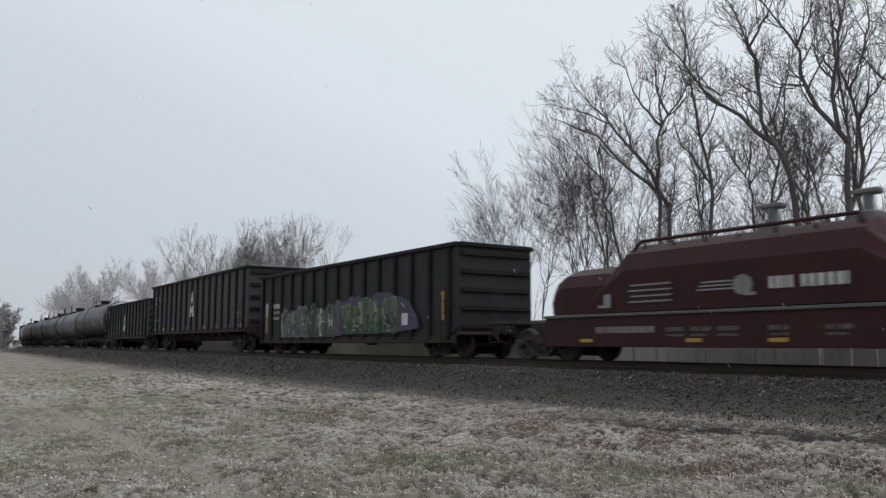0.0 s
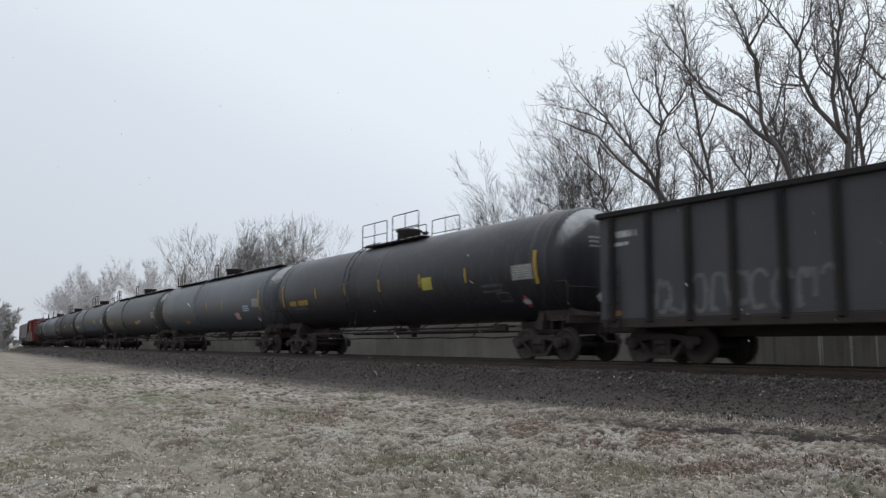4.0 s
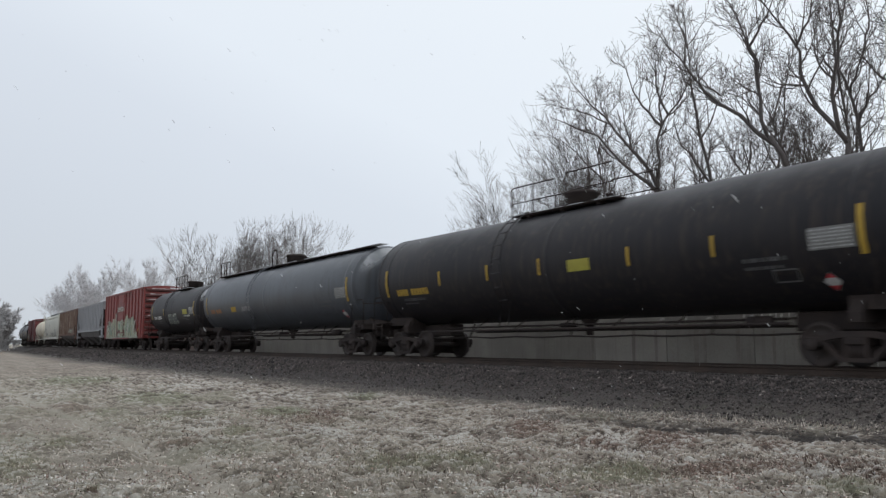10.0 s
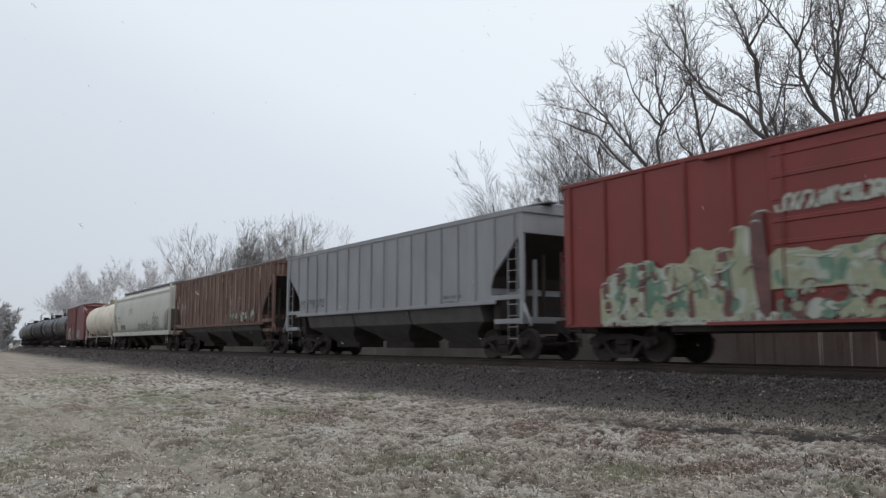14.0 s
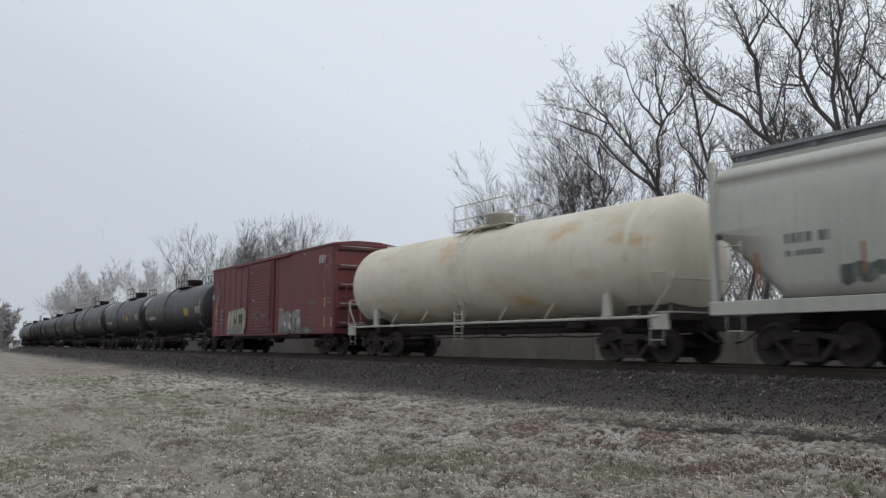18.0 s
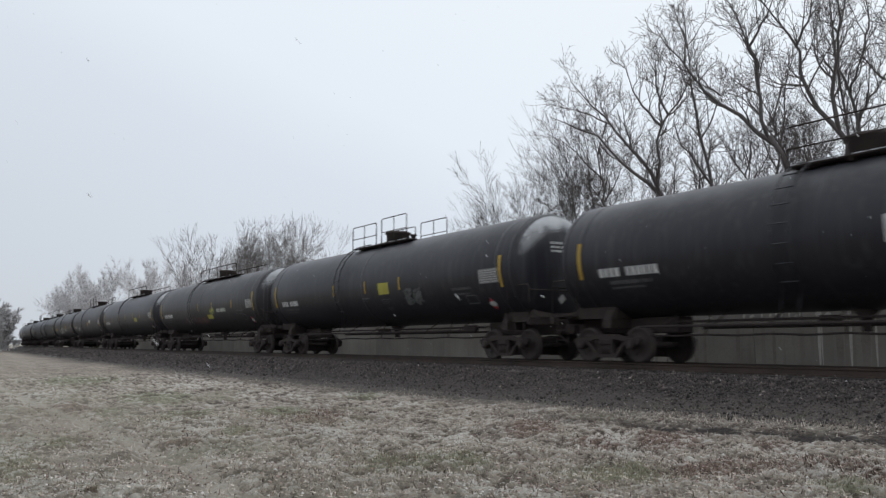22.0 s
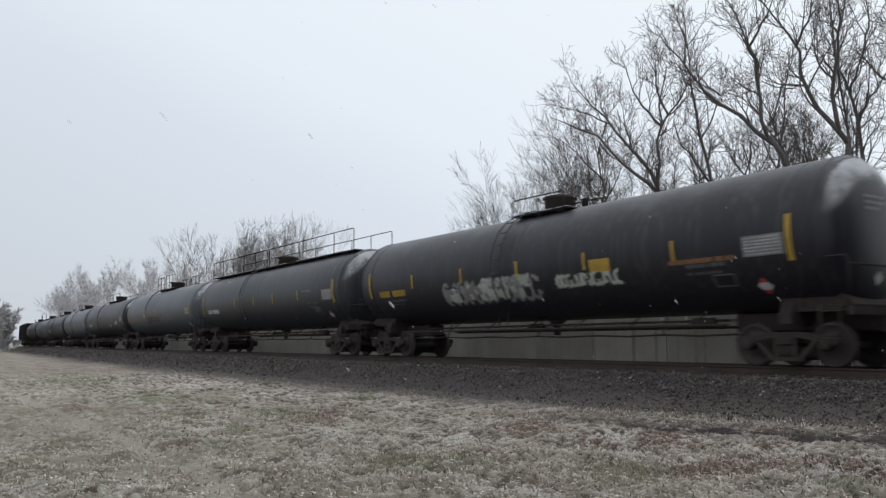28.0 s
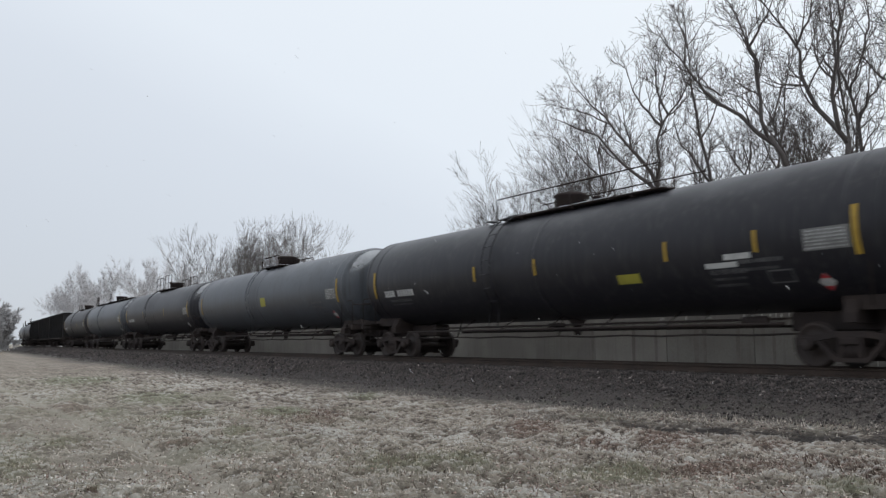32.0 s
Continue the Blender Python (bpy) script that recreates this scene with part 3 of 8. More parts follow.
RAIL = [(-0.075, -0.17), (0.075, -0.17), (0.075, -0.155), (0.012, -0.135), (0.012, -0.05), (0.036, -0.035), (0.037, -0.006), (0.028, 0.0),
        (-0.028, 0.0), (-0.037, -0.006), (-0.036, -0.035), (-0.012, -0.05), (-0.012, -0.135), (-0.075, -0.155)]
LONG = [-700 + 10 * i for i in range(60)] + [-100 + 4 * i for i in range(26)] + [30, 80, 200, 400, 600]
for _o in (-0.755, 0.755):
    sweep("rail", RAIL, TRACK_OFF + _o, LONG, M["railside"], "rusty steel rail with a worn head on timber ties", "rail")


def build_ties():
    s = Shape()
    for i in range(700):
        u = -200 + i * 0.5 * 0.61
        x, y, th = on_line(u, TRACK_OFF)
        c, sn = math.cos(-th), math.sin(-th)
        for_v = [(a, b, z) for a in (-0.11, 0.11) for b in (-1.28, 1.28) for z in (-0.34, -0.172)]
        s.add([(x + a * c - b * sn, y + a * sn + b * c, z) for a, b, z in for_v],
              [(0, 1, 3, 2), (4, 6, 7, 5), (0, 4, 5, 1), (2, 3, 7, 6), (0, 2, 6, 4), (1, 5, 7, 3)])
    tagged(new("railway_ties", s.mesh("railway_ties", M["tie"])), "dark creosoted timber ties under the rails", "ties", kind="stuff")


build_ties()


def build_stones():
    """Crushed stone on the shoulder of the track bed: uneven octahedra, thick near the camera's view and thinner far off."""
    rs = np.random.RandomState(3)
    base = np.array([(1, 0, 0), (0, 1, 0), (-1, 0, 0), (0, -1, 0), (0, 0, 1), (0, 0, -1)], float)
    tri = np.array([(0, 1, 4), (1, 2, 4), (2, 3, 4), (3, 0, 4), (1, 0, 5), (2, 1, 5), (3, 2, 5), (0, 3, 5)])
    vs, fs, n = [], [], 0
    for count, u0, u1, size in ((48000, -30, -5, 0.018), (15000, -70, -30, 0.038), (7000, -140, -70, 0.06), (3000, -32, -4, 0.036)):
        for i in range(count):
            u = rs.uniform(u0, u1)
            d = min(0.85 + abs(rs.normal(0, 1.15)), 5.2)
            o = TRACK_OFF - d if rs.rand() < 0.94 else TRACK_OFF + rs.uniform(0.9, 3.0)
            if rs.rand() < 0.05:
                o = TRACK_OFF + rs.uniform(-0.6, 0.6)
            x, y, _ = on_line(u, o)
            z = ground_height(u, o)
            k = size * rs.uniform(0.6, 1.7)
            p = base * (k * rs.uniform(0.6, 1.3, 3)) + rs.uniform(-0.25, 0.25, (6, 3)) * k
            a = rs.uniform(0, 6.28)
            c, s = math.cos(a), math.sin(a)
            p[:, :2] = p[:, :2] @ np.array([[c, s], [-s, c]])
            vs.append(p + (x, y, z + k * 0.3))
            fs.append(tri + n)
            n += 6
    v, f = np.concatenate(vs), np.concatenate(fs)
    me = bpy.data.meshes.new("ballast_stones")
    me.vertices.add(len(v))
    me.vertices.foreach_set("co", v.ravel())
    me.loops.add(len(f) * 3)
    me.loops.foreach_set("vertex_index", f.ravel())
    me.polygons.add(len(f))
    me.polygons.foreach_set("loop_start", np.arange(0, len(f) * 3, 3))
    me.update()
    me.validate()
    me.materials.append(M["stone"])
    tagged(new("ballast_stones", me), "dark crushed stone ballast on the track's shoulder", "gravel", kind="stuff")


build_stones()


def add_triangles(name, v, f, material, label, category):
    me = bpy.data.meshes.new(name)
    me.vertices.add(len(v))
    me.vertices.foreach_set("co", v.ravel())
    me.loops.add(len(f) * 3)
    me.loops.foreach_set("vertex_index", f.ravel())
    me.polygons.add(len(f))
    me.polygons.foreach_set("loop_start", np.arange(0, len(f) * 3, 3))
    me.update()
    me.validate()
    me.materials.append(material)
    tagged(new(name, me), label, category, kind="stuff")


def near_edge(e):
    """1 where the turf meets the gravel, 0 away from it."""
    return math.exp(-((e - 0.4) / 0.8) ** 2)


def build_turf():
    """Blades, dead leaves and rime on the matted turf, thick near the camera."""
    rs = np.random.RandomState(8)
    kinds = {"blade": ([], "frosted_grass", "short frosted straw-coloured grass", "grass"), "green": ([], "green_grass", "patches of dull green grass", "grass"),
             "leaf": ([], "dead_leaves", "brown dead leaves lying on the turf", "leaves"), "rime": ([], "frost_clumps", "white rime on the turf", "frost"),
             "weed": ([], "dead_weeds", "brown dead weeds along the gravel", "weeds")}
    for count, d0, d1 in ((100000, 6.5, 11.0), (80000, 11.0, 17.0), (40000, 17.0, 30.0), (12000, 30.0, 55.0)):
        way = YAW + rs.uniform(-0.54, 0.54, count)
        far = np.sqrt(rs.uniform(d0 * d0, d1 * d1, count))
        xs, ys = -np.sin(way) * far, np.cos(way) * far
        greens, rimes, reds, flats = (spots(k, xs, ys) for k in (GREEN, RIME, RUSSET, SMOOTH))
        clumps = spots(CLUMPY, xs, ys)
        for x, y, q, gr, ri, red, flat, cl in zip(xs, ys, far, greens, rimes, reds, flats, clumps):
            u, o = x, y - (0.0004 * (x + 20) ** 2 if x < -20 else 0.0)
            d = TRACK_OFF - o
            e = d - turf_edge(u)
            if d < 3.3 or (e < 1.2 and rs.rand() > 0.10 + 0.75 / (1 + math.exp(-(e - 0.35) * 4.0))):
                continue
            rut = in_rut(u, d)
            tuft = tuft_at(u, o)
            if rs.rand() < rut * 1.15 or rs.rand() < 0.7 * flat or rs.rand() < 0.6 * trail_at(u, o) or rs.rand() > 0.55 + 0.35 * gr + 0.5 * red + 0.25 * near_edge(e):
                continue
            z = ground_height(u, o, (0.6 + 0.7 * cl) * (1 - 0.8 * flat))
            near = math.exp(-((e - 0.1) / 0.4) ** 2)
            w = noise.noise(Vector((x * 0.45, y * 0.45, 15.0))) + 0.5 * noise.noise(Vector((x * 1.7, y * 1.7, 5.0)))
            k = rs.rand()
            big = 1.0 + q / 22.0
            if k < 0.05 + 0.45 * rut + 0.6 * red:
                kind = "weed" if rs.rand() < 0.35 + 0.5 * rut else "leaf"
            elif k < 0.08 + 0.85 * gr + 0.1 * max(0.0, -w):
                kind = "green"
            elif k < 0.10 + 0.3 * ri + 0.1 * tuft - 0.2 * near:
                kind = "rime"
            elif k < 0.26 + 0.45 * max(0.0, w) + 0.3 * ri:
                kind = "leaf"
            else:
                kind = "blade"
            t = rs.uniform(0, 6.28)
            c, s = math.cos(t), math.sin(t)
            if kind in ("green", "weed") or (kind == "blade" and (near > 0.4 or rs.rand() < 0.3)):
                h = rs.uniform(0.02, 0.05) * (1.35 if near > 0.5 and kind == "blade" else 1.0) * (1.5 if kind == "weed" else 1.0)
                b = 0.0055 * big
                lx, ly = rs.uniform(-0.9, 0.9) * h, rs.uniform(-0.9, 0.9) * h
                tri = ((x - c * b, y - s * b, z - 0.005), (x + c * b, y + s * b, z - 0.005), (x + lx, y + ly, z + h))
            elif kind == "blade":
                if rs.rand() < 0.5:
                    continue
                b, le = 0.005 * big, rs.uniform(0.03, 0.07)
                tri = ((x - s * b, y + c * b, z + 0.004), (x + s * b, y - c * b, z + 0.010), (x + c * le, y + s * le, z + rs.uniform(0.006, 0.022)))
            else:
                b = rs.uniform(0.007, 0.018) * big ** 0.7
                up = rs.uniform(0.0, 0.022)
                tri = ((x + c * b, y + s * b, z + 0.005), (x - s * b * 0.8, y + c * b * 0.8, z + 0.005 + up), (x - c * b, y - s * b, z + 0.003 + up * rs.rand()))
            kinds[kind][0].append(tri)
    for kind, (tris, name, label, category) in kinds.items():
        v = np.array(tris).reshape(-1, 3)
        add_triangles(name, v, np.arange(len(v)).reshape(-1, 3), M[kind], label, category)


build_turf()


def clod(px, dist, size, label):
    """A tussock: a low mound with blades standing on it."""
    x, y = bearing_way(px, dist)
    z = ground_height(x, y)
    rs = random.Random(px)
    t = tagged(new("grass_tussock"), label, "grass tussock")
    t.matrix_basis = pose(x, y, z)
    s = Shape()
    s.lathe([(-0.02, size), (size * 0.3, size * 0.92), (size * 0.6, size * 0.6), (size * 0.72, size * 0.1)], "z", 9)
    part("root_mound", s, M["weed"], t)
    for k, m in ((0, "weed"), (1, "green")):
        s = Shape()
        for i in range(60):
            a, r = rs.uniform(0, 6.28), rs.uniform(0, size)
            h = size * rs.uniform(0.6, 1.3)
            p = Vector((math.cos(a) * r, math.sin(a) * r, size * 0.3))
            e = p + Vector((math.cos(a) * h * 0.5, math.sin(a) * h * 0.5, h * rs.uniform(0.2, 0.9)))
            sd = Vector((-math.sin(a), math.cos(a), 0)) * 0.006
            s.add([p - sd, p + sd, e], [(0, 1, 2)])
        tagged(part("blades", s, M[m], t), kind="stuff")


clod(183, 8.35, 0.05, "small dark tussock of dead grass")


# ---- the concrete wall beyond the track ----
# place along the wall, half width, top
LIME = ((-11.63, 0.045, 0.98), (-11.56, 0.02, 1.08), (-10.82, 0.04, 1.05), (-10.2, 0.03, 1.08), (-9.6, 0.05, 1.0))
DAMP = ((-14.0, 0.07, 1.1), (-15.4, 0.10, 1.1), (-15.1, 0.05, 1.0), (-11.82, 0.05, 1.1), (-12.05, 0.025, 0.9), (-11.1, 0.10, 1.1), (-10.93, 0.05, 1.0), (-10.45, 0.12, 1.1), (-9.9, 0.08, 1.1), (-16.9, 0.06, 1.0), (-12.9, 0.05, 0.8), (-17.8, 0.08, 1.1), (-19.6, 0.06, 1.1))
# short drips down the coping's face: place, half width, top, foot
DRIPS = ((-13.75, 0.05, 1.27, 1.14), (-13.5, 0.09, 1.24, 1.16), (-13.2, 0.03, 1.28, 1.14), (-12.95, 0.04, 1.26, 1.15), (-12.78, 0.02, 1.28, 1.13), (-12.62, 0.05, 1.25, 1.14), (-12.4, 0.03, 1.28, 1.14), (-12.2, 0.06, 1.22, 1.13), (-12.1, 0.02, 1.29, 1.14),
         (-11.6, 0.10, 1.27, 1.14), (-11.35, 0.08, 1.25, 1.13), (-10.8, 0.06, 1.28, 1.14), (-10.2, 0.04, 1.28, 1.13), (-14.9, 0.12, 1.22, 1.16), (-15.7, 0.05, 1.26, 1.14), (-16.6, 0.10, 1.24, 1.15))

def build_wall():
    wall = tagged(new("concrete_wall"), "low weathered concrete wall of cast panels beyond the track", "wall", kind="structure")
    s, cap = Shape(), Shape()
    length = 2.984
    s.box(-length / 2, length / 2, -0.15, 0.15, -0.9, 1.12, 0.012)
    cap.box(-length / 2 - 0.01, length / 2 + 0.01, -0.19, 0.19, 1.125, 1.30, 0.015)
    me, mc = turned(s.mesh("panel", M["concrete"])), turned(cap.mesh("coping", M["concrete"]))
    for i in range(52):
        u = 6 - i * 3.0
        x, y, th = on_line(u, TRACK_OFF + 3.55)
        m = pose(x, y, 0, 0, 0, -math.degrees(th))
        part("panel", me, None, wall, m=m)
        part("coping", mc, None, wall, m=m)
    for spots, low, name, mat_, label in (LIME, -0.1, "lime_stain", "limestain", "pale lime streak"), (DAMP, -0.6, "damp_stain", "damp", "dark damp streak"):
        for u, w, h in spots:
            stain = Shape().prism([(u - w * 0.5, low), (u + w * 0.4, low + 0.05), (u + w, h * 0.7), (u + w * 0.6, h), (u - w * 0.7, h - 0.04), (u - w, h * 0.5)], TRACK_OFF + 3.392, TRACK_OFF + 3.397)
            part(name, stain, M[mat_], wall, label)
    for u, w, h, low in DRIPS:
        stain = Shape().prism([(u - w * 0.4, low), (u + w * 0.3, low + 0.015), (u + w, h - 0.05), (u + w * 0.5, h), (u - w * 0.6, h - 0.02), (u - w, h - 0.07)], TRACK_OFF + 3.354, TRACK_OFF + 3.357)
        part("lime_stain", stain, M["limestain"], wall, "pale lime drip on the coping")


build_wall()


# ---- trees ----
def plant(meshes, x, y, z, turn=0.0, size=1.0, label="bare tree", category="tree", group="bare trees beyond the track", name="bare_tree"):
    t = tagged(new(name), label, category, group)
    t.matrix_basis = pose(x, y, z, 0, 0, turn) @ Matrix.Diagonal((size, size, size, 1))
    part("trunk", meshes[0], None, t)
    part("crown", meshes[1], None, t)
    return t


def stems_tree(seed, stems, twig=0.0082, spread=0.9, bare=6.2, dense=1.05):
    """A bare tree with its main stems given: (height where it starts, sideways start, length, radius, leanings in degrees along it)."""
    rs = random.Random(seed)
    wood, crown = Shape(), Shape()

    def run(p, d, length, r0, r1, sides, steps, bend, shape, rise=0.0):
        pts, rad = [p.copy()], [r0]
        d = d.normalized()
        for i in range(steps):
            d = (d + Vector((rs.gauss(0, bend), rs.gauss(0, bend), rs.gauss(0, bend) + rise))).normalized()
            p = p + d * (length / steps)
            pts.append(p.copy())
            rad.append(r0 + (r1 - r0) * (i + 1) / steps)
        shape.tube(pts, rad, sides)
        return pts, rad

    def away(d, angle):
        side = d.orthogonal().normalized()
        side.rotate(Matrix.Rotation(rs.uniform(0, 6.283), 3, d))
        return (d * math.cos(angle) + side * math.sin(angle)).normalized()

    def sprout(pts, rad, length, level, lo, n):
        steps = len(pts) - 1
        for i in range(n):
            t = lo + (1 - lo) * (i + rs.random()) / n
            k = min(t * steps, steps - 0.001)
            j = int(k)
            q = pts[j].lerp(pts[j + 1], k - j)
            dd = (pts[j + 1] - pts[j]).normalized()
            rr = rad[j] + (rad[j + 1] - rad[j]) * (k - j)
            twist = away(dd, rs.uniform(0.5, 1.0) * spread)
            twist.z += (0.0, 0.22, 0.12, 0.05, 0.0)[level]
            le = {1: rs.uniform(1.2, 3.0) * (1.1 - 0.85 * t), 2: rs.uniform(0.7, 1.5) * (1.15 - 0.45 * t), 3: rs.uniform(0.35, 0.8), 4: rs.uniform(0.18, 0.42)}[level]
            r0 = min(rr * 0.7, {1: 0.044, 2: 0.026, 3: 0.017, 4: 0.011}[level])
            if level == 4:
                run(q, twist, le, twig, twig * 0.6, 3, 2, 0.15, crown)
                continue
            p2, r2 = run(q, twist, le, max(r0, twig), twig, (5, 4, 3)[level - 1], (8, 5, 3)[level - 1], (0.15, 0.16, 0.15)[level - 1], wood if level == 1 else crown, 0.06)
            sprout(p2, r2, le, level + 1, 0.22, max(1, round((0, 4.0, 2.6, 1.4)[level] * dense * rs.uniform(0.8, 1.2))))

    built = []
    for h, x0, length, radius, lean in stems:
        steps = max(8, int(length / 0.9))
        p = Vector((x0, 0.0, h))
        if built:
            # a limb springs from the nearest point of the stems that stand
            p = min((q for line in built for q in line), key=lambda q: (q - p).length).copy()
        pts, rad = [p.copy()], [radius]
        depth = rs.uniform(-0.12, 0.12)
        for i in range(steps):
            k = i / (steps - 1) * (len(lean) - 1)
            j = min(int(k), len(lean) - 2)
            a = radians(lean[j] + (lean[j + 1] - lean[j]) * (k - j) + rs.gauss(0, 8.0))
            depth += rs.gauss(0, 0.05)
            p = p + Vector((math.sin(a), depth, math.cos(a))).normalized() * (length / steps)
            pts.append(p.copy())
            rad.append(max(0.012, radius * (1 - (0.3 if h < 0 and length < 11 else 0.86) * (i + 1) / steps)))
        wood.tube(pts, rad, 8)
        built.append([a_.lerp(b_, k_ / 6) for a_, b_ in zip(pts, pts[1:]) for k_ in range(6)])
        lo = max(0.12, (bare - h) / length) if h < bare else 0.12
        if lo < 0.9:
            sprout(pts, rad, length, 1, lo, max(4, round(length * (1 - lo) * 1.5 * dense)))
    return wood.mesh("tree_trunk", M["bark"]), crown.mesh("tree_crown", M["twig"])


def vase_tree(seed, height, material, trunk=0.3, radius=0.16, spread=26.0, depth=6, twig=0.012, lift=0.16, shoots=2, wave=0.17):
    """A bare tree whose trunk forks again and again into a rounded broom of a crown, its top at the height given."""
    rs = random.Random(seed)
    wood, crown = Shape(), Shape()

    def turn(d, degrees):
        side = d.orthogonal().normalized()
        side.rotate(Matrix.Rotation(rs.uniform(0, 6.283), 3, d))
        a = radians(degrees)
        return (d * math.cos(a) + side * math.sin(a)).normalized()

    def limb(p, d, length, r, level):
        steps = 3 if level < 3 else 2
        pts, rad = [p.copy()], [r]
        end = max(r * 0.66, twig * 0.7)
        for i in range(steps):
            d = (d + Vector((rs.gauss(0, wave), rs.gauss(0, wave), rs.gauss(0, wave * 0.6) + lift * 0.4))).normalized()
            p = p + d * (length / steps)
            pts.append(p.copy())
            rad.append(r + (end - r) * (i + 1) / steps)
        (wood if level < 3 else crown).tube(pts, rad, 6 if level < 2 else (4 if level < 4 else 3))
        if level > depth:
            return
        for i in range(shoots if level else 1):
            q = pts[rs.randrange(1, steps)].lerp(pts[-1], rs.random())
            limb(q, turn(d, rs.uniform(28, 52)), length * rs.uniform(0.4, 0.75), max(end * 0.5, twig), max(level + 2, depth - 1))
        for i in range(3 if level < 2 and rs.random() < 0.6 else 2):
            limb(p, turn(d, rs.uniform(0.45, 1.15) * spread), length * rs.uniform(0.68, 0.92), end * rs.uniform(0.72, 0.95), level + 1)

    limb(Vector((0, 0, -0.5)), Vector((0, 0, 1)), height * trunk, radius, 0)
    k = height / max(p[2] for p in crown.v)
    for shape in (wood, crown):
        shape.v = [(a * k, b * k, c * k) for a, b, c in shape.v]
    return wood.mesh("tree_trunk", material), crown.mesh("tree_crown", material)


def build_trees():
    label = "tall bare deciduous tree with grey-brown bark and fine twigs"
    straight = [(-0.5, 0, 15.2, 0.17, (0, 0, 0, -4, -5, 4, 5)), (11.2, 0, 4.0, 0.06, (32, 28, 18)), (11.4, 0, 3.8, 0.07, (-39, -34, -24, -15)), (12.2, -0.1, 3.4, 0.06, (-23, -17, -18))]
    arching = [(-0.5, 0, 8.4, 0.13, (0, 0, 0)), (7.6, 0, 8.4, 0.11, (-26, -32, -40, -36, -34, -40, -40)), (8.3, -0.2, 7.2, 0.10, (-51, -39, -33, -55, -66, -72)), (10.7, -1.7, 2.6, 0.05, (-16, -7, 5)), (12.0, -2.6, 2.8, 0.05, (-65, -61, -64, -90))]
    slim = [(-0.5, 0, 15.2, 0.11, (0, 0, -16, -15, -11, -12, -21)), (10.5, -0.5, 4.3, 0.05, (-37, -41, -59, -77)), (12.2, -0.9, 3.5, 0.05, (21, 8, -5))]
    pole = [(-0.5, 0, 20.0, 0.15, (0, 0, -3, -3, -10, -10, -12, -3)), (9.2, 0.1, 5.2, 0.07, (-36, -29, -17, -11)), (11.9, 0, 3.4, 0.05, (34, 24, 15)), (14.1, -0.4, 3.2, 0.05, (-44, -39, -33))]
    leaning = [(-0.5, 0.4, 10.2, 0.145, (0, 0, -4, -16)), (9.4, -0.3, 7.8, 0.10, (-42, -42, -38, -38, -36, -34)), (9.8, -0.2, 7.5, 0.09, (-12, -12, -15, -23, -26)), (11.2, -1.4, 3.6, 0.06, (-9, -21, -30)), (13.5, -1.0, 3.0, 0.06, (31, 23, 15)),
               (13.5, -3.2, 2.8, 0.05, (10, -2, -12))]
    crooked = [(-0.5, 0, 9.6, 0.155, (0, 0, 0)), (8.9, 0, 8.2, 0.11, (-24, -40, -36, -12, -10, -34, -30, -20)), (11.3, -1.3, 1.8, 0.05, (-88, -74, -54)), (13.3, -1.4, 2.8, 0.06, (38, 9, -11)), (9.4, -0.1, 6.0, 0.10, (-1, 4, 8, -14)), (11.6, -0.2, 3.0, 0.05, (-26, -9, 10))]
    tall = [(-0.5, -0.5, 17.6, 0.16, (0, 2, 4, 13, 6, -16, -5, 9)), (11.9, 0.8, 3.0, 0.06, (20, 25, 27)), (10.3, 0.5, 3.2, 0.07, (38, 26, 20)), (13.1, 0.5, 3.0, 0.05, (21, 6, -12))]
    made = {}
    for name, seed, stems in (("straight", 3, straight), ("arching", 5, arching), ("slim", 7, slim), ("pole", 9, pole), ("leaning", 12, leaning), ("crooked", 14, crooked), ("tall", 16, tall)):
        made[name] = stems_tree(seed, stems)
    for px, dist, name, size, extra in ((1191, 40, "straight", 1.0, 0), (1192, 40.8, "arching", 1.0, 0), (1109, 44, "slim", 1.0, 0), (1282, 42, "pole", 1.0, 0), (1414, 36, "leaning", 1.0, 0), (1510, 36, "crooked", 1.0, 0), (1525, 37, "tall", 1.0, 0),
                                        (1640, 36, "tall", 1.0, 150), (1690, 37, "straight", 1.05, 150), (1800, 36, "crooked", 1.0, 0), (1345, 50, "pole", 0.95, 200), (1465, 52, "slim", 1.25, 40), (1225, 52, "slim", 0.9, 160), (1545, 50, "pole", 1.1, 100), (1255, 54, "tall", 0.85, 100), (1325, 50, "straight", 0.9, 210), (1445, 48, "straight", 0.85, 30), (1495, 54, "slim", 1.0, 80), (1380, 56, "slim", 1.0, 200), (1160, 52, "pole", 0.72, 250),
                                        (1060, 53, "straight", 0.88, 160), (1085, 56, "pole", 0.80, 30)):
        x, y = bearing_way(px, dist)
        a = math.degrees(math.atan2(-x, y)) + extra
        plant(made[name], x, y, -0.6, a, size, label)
    # trees with broad broom-shaped crowns: column, distance, slope of the top over the eye
    rs = random.Random(5)
    broom = [vase_tree(31 + i, 16, M["bark"], (0.30, 0.34, 0.28)[i], (0.13, 0.15, 0.12)[i], (17, 19, 16)[i], 6, 0.0135, 0.10, 2, 0.09) for i in range(3)]
    for i, (px, dist, slope) in enumerate(((934, 60, 0.242), (900, 66, 0.196), (962, 63, 0.230), (1004, 58, 0.262), (1066, 56, 0.30), (1140, 58, 0.30), (1340, 60, 0.30))):
        x, y = bearing_way(px, dist)
        plant(broom[i % 3], x, y, -0.6, rs.uniform(0, 360), (dist * slope + 1.07) / 16, label)
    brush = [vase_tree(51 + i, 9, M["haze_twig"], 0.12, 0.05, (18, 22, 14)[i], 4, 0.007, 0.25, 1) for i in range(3)]
